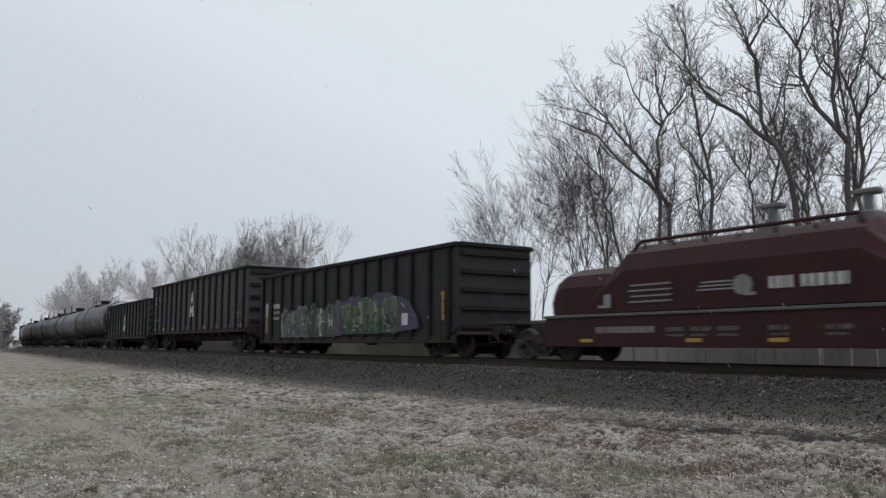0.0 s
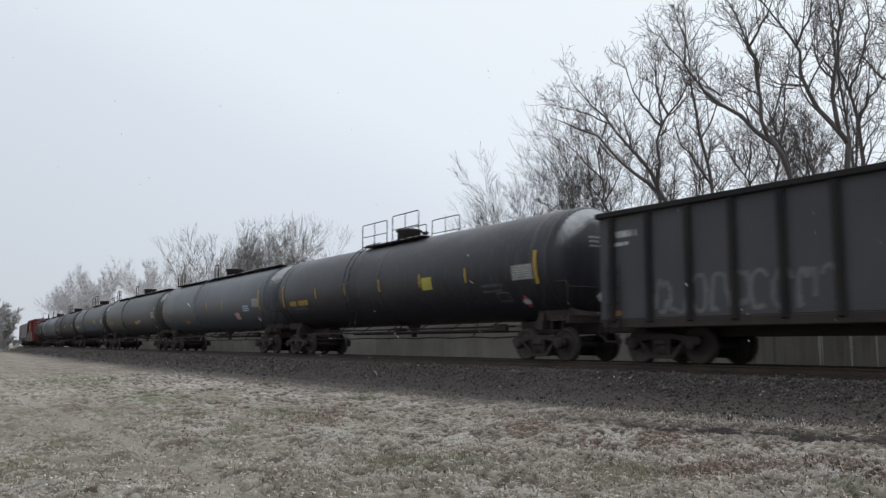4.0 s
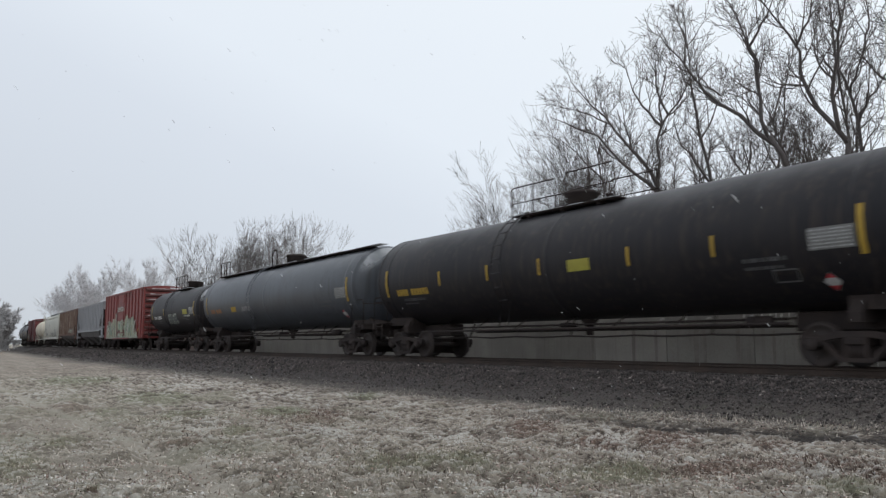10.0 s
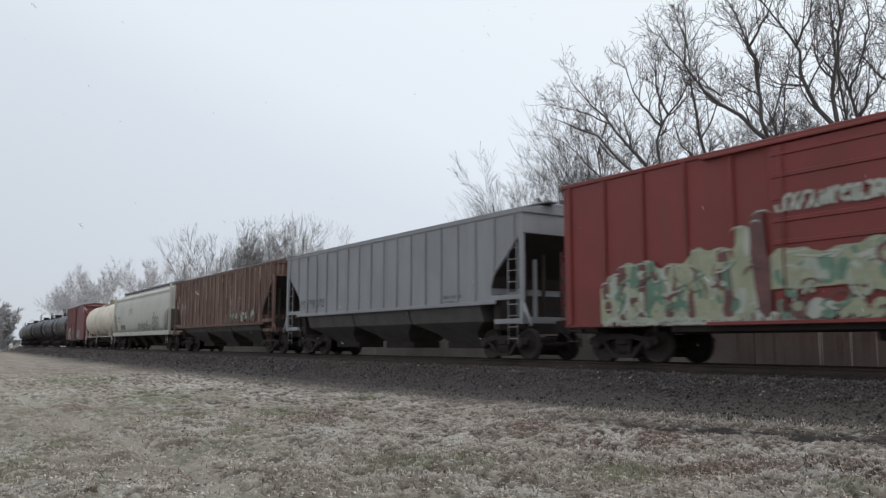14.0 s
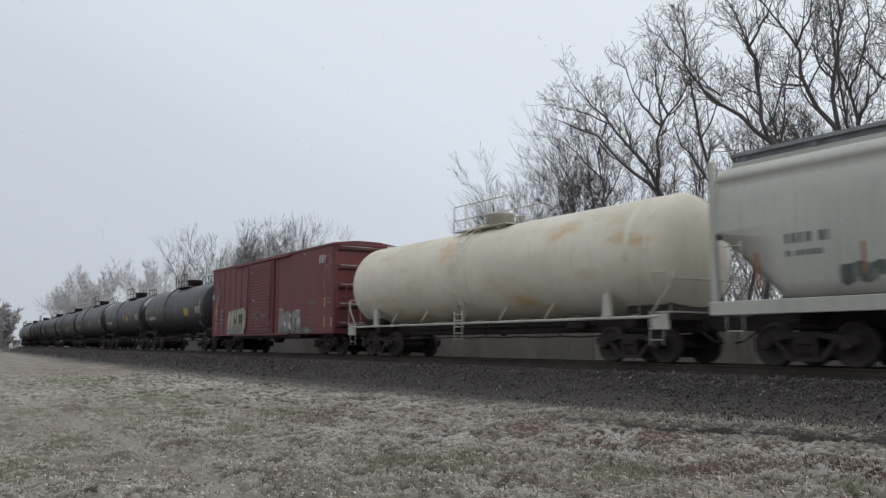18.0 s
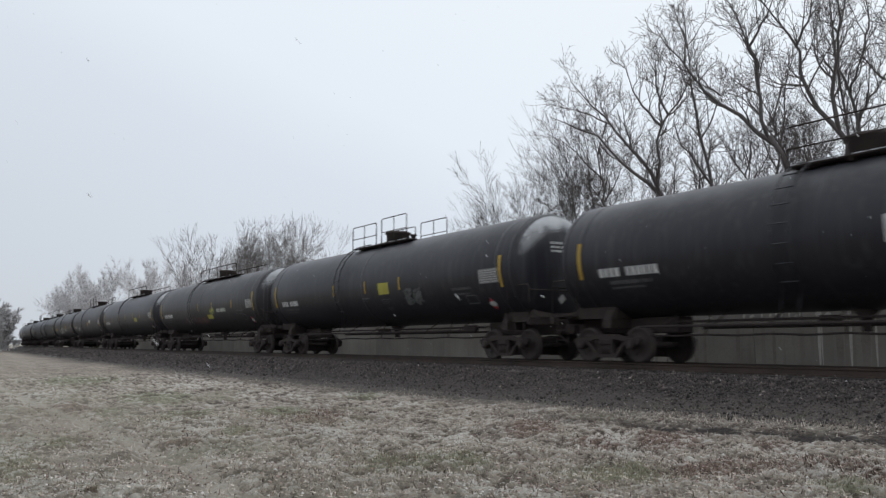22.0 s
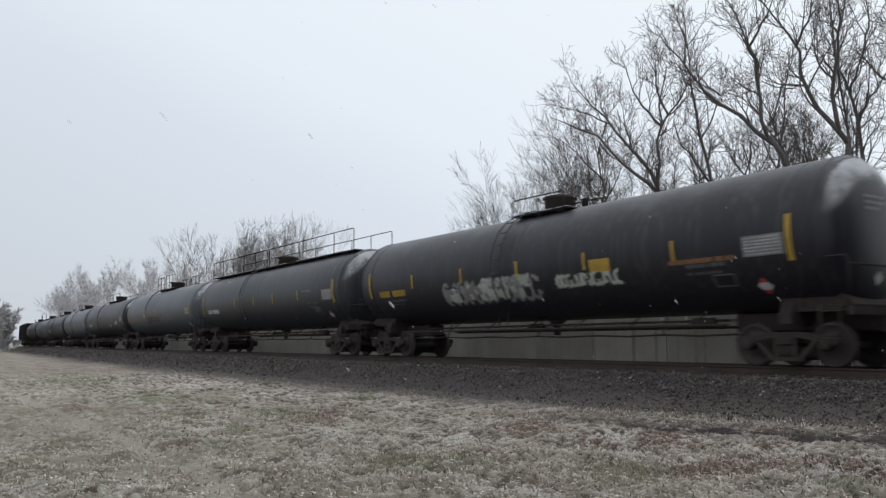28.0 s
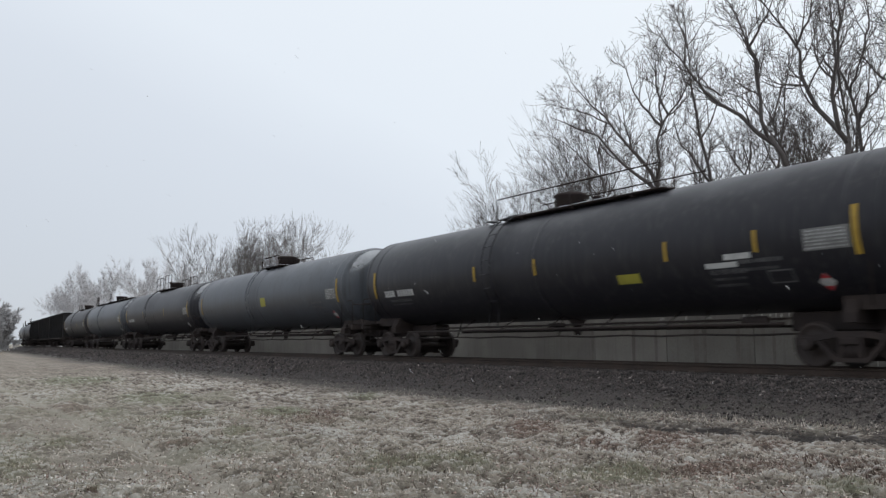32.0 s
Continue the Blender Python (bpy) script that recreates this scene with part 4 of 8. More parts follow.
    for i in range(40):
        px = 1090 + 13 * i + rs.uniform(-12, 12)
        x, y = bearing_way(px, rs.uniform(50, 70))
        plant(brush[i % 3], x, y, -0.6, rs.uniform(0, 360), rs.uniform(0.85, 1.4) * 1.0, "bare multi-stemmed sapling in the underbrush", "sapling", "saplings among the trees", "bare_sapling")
    # the tree line pales with distance by its materials, as haze would
    far = [vase_tree(61 + i, 18, M["haze_mid"], (0.22, 0.18)[i], 0.14, (15, 18)[i], 6, 0.014, 0.20, 2, 0.10) for i in range(2)]
    slim_far = vase_tree(65, 18, M["haze_mid"], 0.3, 0.10, 10, 4, 0.018, 0.3, 1)
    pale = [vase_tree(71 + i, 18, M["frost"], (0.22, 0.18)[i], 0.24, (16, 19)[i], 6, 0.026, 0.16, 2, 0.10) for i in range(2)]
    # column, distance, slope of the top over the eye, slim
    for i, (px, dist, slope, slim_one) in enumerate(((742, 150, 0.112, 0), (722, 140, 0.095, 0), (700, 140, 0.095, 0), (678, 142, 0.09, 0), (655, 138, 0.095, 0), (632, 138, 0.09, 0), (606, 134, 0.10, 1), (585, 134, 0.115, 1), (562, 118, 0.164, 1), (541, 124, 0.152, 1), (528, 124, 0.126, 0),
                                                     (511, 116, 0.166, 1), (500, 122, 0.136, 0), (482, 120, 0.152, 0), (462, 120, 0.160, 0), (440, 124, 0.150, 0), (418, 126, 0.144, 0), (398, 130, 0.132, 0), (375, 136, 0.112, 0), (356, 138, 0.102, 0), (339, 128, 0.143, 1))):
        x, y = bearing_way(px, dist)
        plant(slim_far if slim_one else far[i % 2], x, y, -0.6, rs.uniform(0, 360), (dist * slope + 1.07) / 18, "slender bare tree with haze painted into its bark" if slim_one else "bare round-crowned tree greyed with painted haze", group="distant tree line")
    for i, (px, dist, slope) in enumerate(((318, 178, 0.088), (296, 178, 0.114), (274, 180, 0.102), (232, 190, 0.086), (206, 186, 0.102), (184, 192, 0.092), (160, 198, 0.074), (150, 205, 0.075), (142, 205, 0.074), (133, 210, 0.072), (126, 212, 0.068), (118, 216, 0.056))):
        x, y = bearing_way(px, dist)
        plant(pale[i % 2], x, y, -0.6, rs.uniform(0, 360), (dist * slope + 1.07) / 18, "bare tree in the distance, painted pale for haze", group="distant tree line")
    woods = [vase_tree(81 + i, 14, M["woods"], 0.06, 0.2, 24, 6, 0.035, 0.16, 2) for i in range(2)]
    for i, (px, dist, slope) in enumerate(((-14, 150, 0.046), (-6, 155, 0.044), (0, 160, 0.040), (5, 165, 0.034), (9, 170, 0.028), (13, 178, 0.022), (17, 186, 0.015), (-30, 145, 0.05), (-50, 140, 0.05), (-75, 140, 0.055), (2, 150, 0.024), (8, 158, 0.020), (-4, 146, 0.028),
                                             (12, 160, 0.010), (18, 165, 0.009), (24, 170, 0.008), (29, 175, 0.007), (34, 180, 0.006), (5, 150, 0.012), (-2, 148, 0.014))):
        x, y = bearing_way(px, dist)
        plant(woods[i % 2], x, y, -0.9, rs.uniform(0, 360), (dist * slope + 1.37) / 14, "thicket tree beside the far bend, its haze painted on", group="distant tree line")


build_trees()


# ---- rail cars: shared pieces ----
WHEEL_R, AXLE = 0.44, 0.85


def wheelset_mesh():
    s = Shape()
    for sgn in (-1, 1):
        prof = [(0.645, 0.10), (0.645, 0.16), (0.690, 0.20), (0.690, 0.36), (0.665, 0.385), (0.665, WHEEL_R + 0.026), (0.685, WHEEL_R + 0.026), (0.70, WHEEL_R + 0.004),
                (0.80, WHEEL_R - 0.004), (0.805, 0.385), (0.775, 0.36), (0.745, 0.20), (0.795, 0.15), (0.795, 0.10)]
        s.lathe([(d * sgn, r) for d, r in prof], "y", 28)
    s.lathe([(-1.02, 0.075), (1.02, 0.075)], "y", 10)
    for i in range(3):
        a = i * 2.094
        for sgn in (-1, 1):
            s.box(math.cos(a) * 0.27 - 0.03, math.cos(a) * 0.27 + 0.03, sgn * 0.76 - 0.015, sgn * 0.76 + 0.015, math.sin(a) * 0.27 - 0.03, math.sin(a) * 0.27 + 0.03)
    return turned(s.mesh("wheelset", M["wheel"]))


def sideframe_mesh():
    """A cast side frame: an arched top chord, a lower chord and two openings."""
    s = Shape()
    top = [(-1.12, 0.56), (-1.06, 0.62), (-0.62, 0.64), (-0.30, 0.70), (0.30, 0.70), (0.62, 0.64), (1.06, 0.62), (1.12, 0.56)]
    low = [(1.08, 0.44), (0.74, 0.50), (0.30, 0.58), (-0.30, 0.58), (-0.74, 0.50), (-1.08, 0.44)]
    s.prism(top + low, -0.06, 0.06)
    s.prism([(-0.70, 0.52), (-0.60, 0.52), (-0.26, 0.20), (0.26, 0.20), (0.60, 0.52), (0.70, 0.52), (0.34, 0.12), (-0.34, 0.12)], -0.05, 0.05)
    for x in (-0.24, 0.16):
        s.box(x, x + 0.08, -0.05, 0.05, 0.18, 0.60)
    for x in (-AXLE, AXLE):
        s.lathe([(-0.14, 0.0), (-0.14, 0.09), (-0.12, 0.115), (0.06, 0.115)], "y", 12, (x, 0, WHEEL_R))
        s.box(x - 0.14, x + 0.14, -0.07, 0.06, WHEEL_R - 0.02, 0.60, 0.02)
    for x in (-0.10, 0.0, 0.10):
        s.lathe([(0.20, 0.05), (0.44, 0.05)], "z", 8, (x, 0.0, 0.0))
    s.box(-0.17, 0.17, -0.09, 0.05, 0.44, 0.58, 0.02)
    return turned(s.mesh("side_frame", M["under"]))


def bolster_mesh():
    s = Shape()
    s.box(-0.17, 0.17, -0.95, 0.95, 0.42, 0.66, 0.04)
    s.lathe([(0.66, 0.2), (0.74, 0.2)], "z", 14)
    for x in (-0.42, 0.42):
        # brake beams with their shoes and hangers
        s.box(x - 0.05, x + 0.05, -0.78, 0.78, 0.26, 0.42, 0.01)
        for y in (-0.74, 0.74):
            s.box(x - 0.07, x + 0.07, y - 0.06, y + 0.06, 0.20, 0.56, 0.02)
        s.tube([(x, -0.3, 0.36), (x * 0.3, 0.0, 0.62), (x, 0.3, 0.36)], 0.035, 5)
    s.box(-0.30, 0.30, -0.88, 0.88, 0.14, 0.40, 0.03)
    return turned(s.mesh("truck", M["under"]))


def coupler_mesh():
    """Points along +x from the car's end; the knuckle meets the next car's at 0."""
    s = Shape()
    s.box(-0.95, -0.22, -0.09, 0.09, 0.78, 0.96, 0.02)
    s.prism([(-0.26, 0.74), (-0.05, 0.74), (-0.02, 0.78), (-0.02, 0.97), (-0.06, 1.0), (-0.26, 1.0)], -0.16, 0.06)
    s.prism([(-0.08, 0.76), (0.06, 0.78), (0.06, 0.97), (-0.08, 0.98)], 0.03, 0.14)
    s.tube([(-0.7, -0.3, 0.85), (-0.45, -0.32, 0.7), (-0.2, -0.28, 0.52), (0.0, -0.2, 0.47)], 0.024, 6)
    return turned(s.mesh("coupler", M["under"]))


WHEELSET, SIDE, BOLSTER, COUPLER = wheelset_mesh(), sideframe_mesh(), bolster_mesh(), coupler_mesh()
WHEELSETS = {1: [], -1: []}
CARS = []


def running_gear(car, length, inset):
    """Two trucks and two couplers under a car of that length over its couplers."""
    for sgn in (-1, 1):
        truck = part("truck", BOLSTER, None, car, m=pose(sgn * (length / 2 - inset), 0, 0))
        for y in (-1.0, 1.0):
            part("side_frame", SIDE, None, truck, m=pose(0, y, 0, 0, 0, 0 if y < 0 else 180))
        for k in (-1, 1):
            WHEELSETS[k].append(part("wheelset", WHEELSET, None, truck, m=pose(k * AXLE, 0, WHEEL_R)))
        part("coupler", COUPLER, None, car, m=pose(sgn * length / 2, 0, 0, 0, 0, 0 if sgn > 0 else 180))


def rail_car(name, label, u_right, u_left, inset, group=""):
    """An Empty on the rails between two couplings; it is keyed in motions()."""
    car = tagged(new(name), label, "rail car", group or "cars of the freight train")
    mid, length = (u_right + u_left) / 2, u_right - u_left
    x, y, th = on_line(mid, TRACK_OFF)
    car.matrix_basis = pose(x, y, 0, 0, 0, -math.degrees(th))
    CARS.append((car, mid))
    running_gear(car, length, inset)
    return car, length


def ladder(s, x0, x1, y, z0, z1, rungs, r=0.016):
    for x in (x0, x1):
        s.tube([(x, y, z0), (x, y, z1)], r, 5)
    for i in range(rungs):
        z = z0 + (z1 - z0) * (i + 0.5) / rungs
        s.tube([(x0, y, z), (x1, y, z)], r * 0.8, 5)
    return s


# ---- paint on car sides ----
class Flat:
    """A car's flat side towards the camera, at y; a runs along the car and h up it."""

    def __init__(self, y):
        self.y = y

    def __call__(self, a, h, lift=0.005):
        return (a, self.y - lift, h)


class Round:
    """A tank's near side; h is the height on it."""

    def __init__(self, radius, middle):
        self.r, self.m = radius, middle

    def __call__(self, a, h, lift=0.006):
        k = max(-0.995, min(0.995, (h - self.m) / self.r))
        return (a, -(self.r + lift) * math.sqrt(1 - k * k), self.m + (self.r + lift) * k)


def patch(s, side, poly, lift=0.005, cols=0):
    """A painted patch with an outline given as (along, up), a fan from its middle."""
    n = len(poly)
    ca, ch = sum(p[0] for p in poly) / n, sum(p[1] for p in poly) / n
    half = [((p[0] + ca) / 2, (p[1] + ch) / 2) for p in poly]
    v = [side(ca, ch, lift)] + [side(*p, lift) for p in half] + [side(*p, lift) for p in poly]
    f = []
    for i in range(n):
        j = (i + 1) % n
        f.append((0, 1 + i, 1 + j))
        f.append((1 + i, 1 + n + i, 1 + n + j, 1 + j))
    s.add(v, f)


def block(s, side, a0, a1, h0, h1, lift=0.005):
    rows = 4
    v, f = [], []
    for i in range(rows + 1):
        h = h0 + (h1 - h0) * i / rows
        v += [side(a0, h, lift), side(a1, h, lift)]
    for i in range(rows):
        f.append((2 * i, 2 * i + 1, 2 * i + 3, 2 * i + 2))
    s.add(v, f)


def bars(s, side, a0, a1, h, tall, rs, gap=0.35, lift=0.005):
    """A line of unreadable lettering: short bars."""
    a = a0
    while a < a1 - 0.02:
        w = min(rs.uniform(0.55, 1.0) * tall * 0.55, a1 - a)
        block(s, side, a, a + w, h, h + tall, lift)
        a += w + tall * gap * (rs.uniform(0.5, 1.0) if rs.random() < 0.85 else 2.2)


def lettering(car, side, a0, a1, h, tall, material, seed, rows=1, label="", name="lettering"):
    rs = random.Random(seed)
    s = Shape()
    for i in range(rows):
        k = tall * (1.0 if i == 0 else 0.55)
        bars(s, side, a0, a0 + (a1 - a0) * (1.0 if i == 0 else rs.uniform(0.6, 1.0)), h - i * tall * 1.25, k, rs)
    return tagged(part(name, s, material, car, label), kind="stuff")


def sign(car, name, side, a0, a1, h0, h1, material, label="", lift=0.005):
    s = Shape()
    block(s, side, a0, a1, h0, h1, lift)
    return part(name, s, material, car, label)


def diamond(car, side, a, h, r, material, name="placard", label="", lift=0.012):
    s = Shape()
    patch(s, side, [(a, h - r), (a + r, h), (a, h + r), (a - r, h)], lift)
    return part(name, s, material, car, label)


def blob(rs, a, h, w, t):
    n = 13
    k = rs.uniform(0, 6.28)
    out = []
    for i in range(n):
        q = 2 * math.pi * i / n
        r = 1 + 0.22 * math.sin(2 * q + k) + 0.16 * math.sin(3 * q + 2 * k) + rs.uniform(-0.13, 0.13)
        c, sn = math.cos(q), math.sin(q)
        e = (abs(c) ** 4 + abs(sn) ** 4) ** -0.25
        out.append((a + c * e * r * w / 2, h + sn * e * r * t / 2))
    return out


def graffiti(car, side, a0, a1, h0, h1, colours, seed, letters=6, label="sprayed bubble-letter graffiti", name="graffiti", over=0.004):
    """Bubble letters that cannot be read: a ground shape, letters on it and strokes between, each colour one mesh."""
    rs = random.Random(seed)
    layers = [Shape() for _ in colours]
    wide, tall, mid = (a1 - a0) / letters, h1 - h0, (h0 + h1) / 2
    for i in range(letters):
        a = a0 + (i + 0.5) * wide
        patch(layers[0], side, blob(rs, a, mid + rs.uniform(-0.06, 0.06) * tall, wide * 1.15, tall * rs.uniform(0.8, 1.0)), over + 0.0004 * (i % 4))
    for j, lay in enumerate(layers[1:], 1):
        for i in range(letters):
            a = a0 + (i + 0.5) * wide
            for k in range(3 if j == 1 else 2):
                patch(lay, side, blob(rs, a + rs.uniform(-0.3, 0.3) * wide, mid + rs.uniform(-0.3, 0.3) * tall, wide * rs.uniform(0.18, 0.5), tall * rs.uniform(0.15, 0.5)), over + 0.003 * j + 0.0004 * k)
    made = [tagged(part(name, lay, M[c], car, label), kind="stuff") for lay, c in zip(layers, colours)]
    return made


def mural(car, side, a0, a1, h0, h1, colours, seed, ground=None, edge=None, step=0.26, rise=0.0, label="sprayed letter graffiti", over=0.005):
    """Graffiti letters that cannot be read: a ground with an uneven top, upright rounded strokes of the colours on it, pale edges along the tops."""
    rs = random.Random(seed)
    tall = h1 - h0
    names = list(dict.fromkeys(list(colours)))
    lays = {c: Shape() for c in names}
    n = max(4, int((a1 - a0) / step))

    def crest(a):
        k = (a - a0) / (a1 - a0)
        return h1 - tall * (0.10 * (1 + math.sin(a * 3.1 + seed)) + 0.05 * math.sin(a * 9.0 + 2 * seed)) + rise * k - tall * 0.25 * max(0.0, 1 - min(k, 1 - k) / 0.05)

    if ground:
        s = Shape()
        m = n * 2
        v = []
        for i in range(m + 1):
            a = a0 - 0.08 + (a1 - a0 + 0.16) * i / m
            top = crest(min(max(a, a0), a1)) + 0.05 + rs.uniform(-0.02, 0.03)
            v += [side(a, h0 - rs.uniform(0, 0.05), over), side(a, (h0 + top) / 2, over), side(a, top, over)]
        s.add(v, [(3 * i + j, 3 * i + 3 + j, 3 * i + 4 + j, 3 * i + 1 + j) for i in range(m) for j in (0, 1)])
        tagged(part("graffiti", s, M[ground], car, label), kind="stuff")
    pale = Shape()
    for layer in (0, 1, 2):
        for i in range(n):
            c = rs.choice(colours)
            a = a0 + (i + rs.uniform(0.2, 0.8)) * (a1 - a0) / n
            top = crest(a)
            w = step * rs.uniform(0.30, 0.62) * (1.25 - 0.3 * layer)
            if layer == 0:
                lo, hi = h0 + rs.uniform(0, 0.1) * tall, top
            elif layer == 1:
                lo = h0 + rs.uniform(0.0, 0.6) * tall
                hi = min(top, lo + rs.uniform(0.25, 0.5) * tall)
            else:
                lo = h0 + rs.uniform(0.05, 0.75) * tall
                hi = min(top, lo + rs.uniform(0.10, 0.28) * tall)
                w *= 1.3
            if hi - lo < 0.08:
                continue
            lean, bow = rs.uniform(-0.12, 0.12), rs.uniform(-0.25, 0.25) * w
            pts = []
            for k in range(5):
                q = k / 4
                pts.append((a - w * (0.75 + 0.35 * math.sin(math.pi * q)) * 0.8 + lean * q + bow * math.sin(math.pi * q), lo + (hi - lo) * q))
            for k in range(5):
                q = 1 - k / 4
                pts.append((a + w * (0.75 + 0.35 * math.sin(math.pi * q)) * 0.8 + lean * q + bow * math.sin(math.pi * q), lo + (hi - lo) * q))
            pts.insert(5, (a + lean, hi + 0.25 * w))
            pts.append((a, lo - 0.2 * w))
            patch(lays[c], side, pts, over + 0.0022 * (layer + 1) + 0.0005 * (i % 4))
            if edge and layer == 0 and rs.random() < 0.75:
                t = top + 0.02
                e = [(a - w * 1.1, t - 0.10), (a - w * 0.5, t), (a + w * 0.5, t + 0.005), (a + w * 1.1, t - 0.10), (a + w * 0.5, t - 0.03), (a - w * 0.5, t - 0.035)]
                pale.add([side(*q, over + 0.011) for q in e], [(0, 1, 5), (1, 2, 4, 5), (2, 3, 4)])
    for c in names:
        tagged(part("graffiti", lays[c], M[c], car, label), kind="stuff")
    if edge:
        tagged(part("graffiti", pale, M[edge], car, "pale sprayed outline"), kind="stuff")


def strokes(car, side, a0, a1, h0, h1, material, seed, count, r=0.03, label="curving sprayed strokes", lift=0.02):
    """Many short curving sprayed strokes, the outlines and fills of letters that cannot be read."""
    rs = random.Random(seed)
    s = Shape()
    for _ in range(count):
        a, h = rs.uniform(a0, a1), rs.uniform(h0, h1)
        way, bend, step = rs.uniform(0, 6.28), rs.uniform(-0.75, 0.75), rs.uniform(0.05, 0.11)
        wide = r * rs.uniform(0.6, 1.3)
        edge = []
        for k in range(7):
            w = wide * (0.45 + 0.55 * math.sin(math.pi * (k + 0.5) / 7))
            p, q = (a - math.sin(way) * w, h + math.cos(way) * w), (a + math.sin(way) * w, h - math.cos(way) * w)
            edge.append((p, q))
            a, h = a + math.cos(way) * step, h + math.sin(way) * step
            if not (a0 < a < a1 and h0 < h < h1):
                break
            way += bend * rs.uniform(0.6, 1.2)
        if len(edge) < 3:
            continue
        up = lift + 0.0004 * rs.randrange(8)
        v = [side(*p, up) for pair in edge for p in pair]
        s.add(v, [(2 * k, 2 * k + 1, 2 * k + 3, 2 * k + 2) for k in range(len(edge) - 1)])
    return tagged(part("graffiti", s, material, car, label), kind="stuff")


def ribbon(car, side, line, r, material, label="hand-sprayed line", lift=0.005):
    """A sprayed line through the given places (along, up)."""
    s = Shape()
    for (a, b), (c, d) in zip(line, line[1:]):
        le = math.hypot(c - a, d - b) or 1
        x, y = -(d - b) / le * r, (c - a) / le * r
        ex, ey = (c - a) / le * r * 0.5, (d - b) / le * r * 0.5
        s.add([side(a + x - ex, b + y - ey, lift), side(a - x - ex, b - y - ey, lift), side(c - x + ex, d - y + ey, lift), side(c + x + ex, d + y + ey, lift)], [(0, 1, 2, 3)])
    return tagged(part("graffiti", s, material, car, label), kind="stuff")


def loop(a, h, w, t, start=0.0, turn=360.0, n=18):
    return [(a + w / 2 * math.cos(radians(start + turn * i / n)), h + t / 2 * math.sin(radians(start + turn * i / n))) for i in range(n + 1)]


def scrawl(car, side, a0, a1, h, tall, material, seed, r=0.035, label="hand-sprayed scrawl", name="graffiti"):
    """A looping sprayed line: flat ribbon along the side."""
    rs = random.Random(seed)
    s = Shape()
    n = max(3, int((a1 - a0) / (tall * 0.6)))
    for i in range(n):
        ca = a0 + (i + 0.5) * (a1 - a0) / n
        w, k, turn = (a1 - a0) / n * rs.uniform(0.6, 1.2), rs.uniform(0, 6.28), rs.uniform(3.5, 6.0)
        line = []
        for j in range(15):
            q = k + turn * j / 14
            line.append((ca + math.cos(q) * w / 2 * rs.uniform(0.9, 1.1), h + math.sin(q * rs.choice((1, 1, 1.15))) * tall / 2))
        for j in range(14):
            (a, b), (c, d) = line[j], line[j + 1]
            le = math.hypot(c - a, d - b) or 1
            x, y = -(d - b) / le * r, (c - a) / le * r
            s.add([side(a + x, b + y), side(a - x, b - y), side(c - x, d - y), side(c + x, d + y)], [(0, 1, 2, 3)])
    return tagged(part(name, s, material, car, label), kind="stuff")


# ---- tank car ----
CROWN = 0.48


def dished(q):
    """How far a head stands out at q of its radius: a flat dish with a tight knuckle, 1 in the middle."""
    return max(0.0, 1 - q ** 2.5) ** 0.5


def tank_profile(half, r):
    """Along x: two dished heads on a cylinder."""
    crown = CROWN
    left = [(-half + crown * (1 - dished(q)), r * max(q, 0.013)) for q in (0.0, 0.2, 0.38, 0.54, 0.68, 0.79, 0.87, 0.93, 0.97, 0.99, 1.0)]
    body = [(-half + crown + (2 * half - 2 * crown) * i / 6, r) for i in range(1, 6)]
    return left + body + [(-d, q) for d, q in reversed(left)]


def railing(s, x0, x1, y, z0, z1, posts, mid=True, r=0.02):
    s.tube([(x0, y, z0), (x0, y, z1 - 0.05), (x0 + 0.05, y, z1), (x1 - 0.05, y, z1), (x1, y, z1 - 0.05), (x1, y, z0)], r, 5)
    if mid:
        s.tube([(x0, y, (z0 + z1) / 2), (x1, y, (z0 + z1) / 2)], r * 0.8, 5)
    for i in range(1, posts):
        x = x0 + (x1 - x0) * i / posts
        s.tube([(x, y, z0), (x, y, z1)], r * 0.85, 5)


TANK_INSET = 2.08


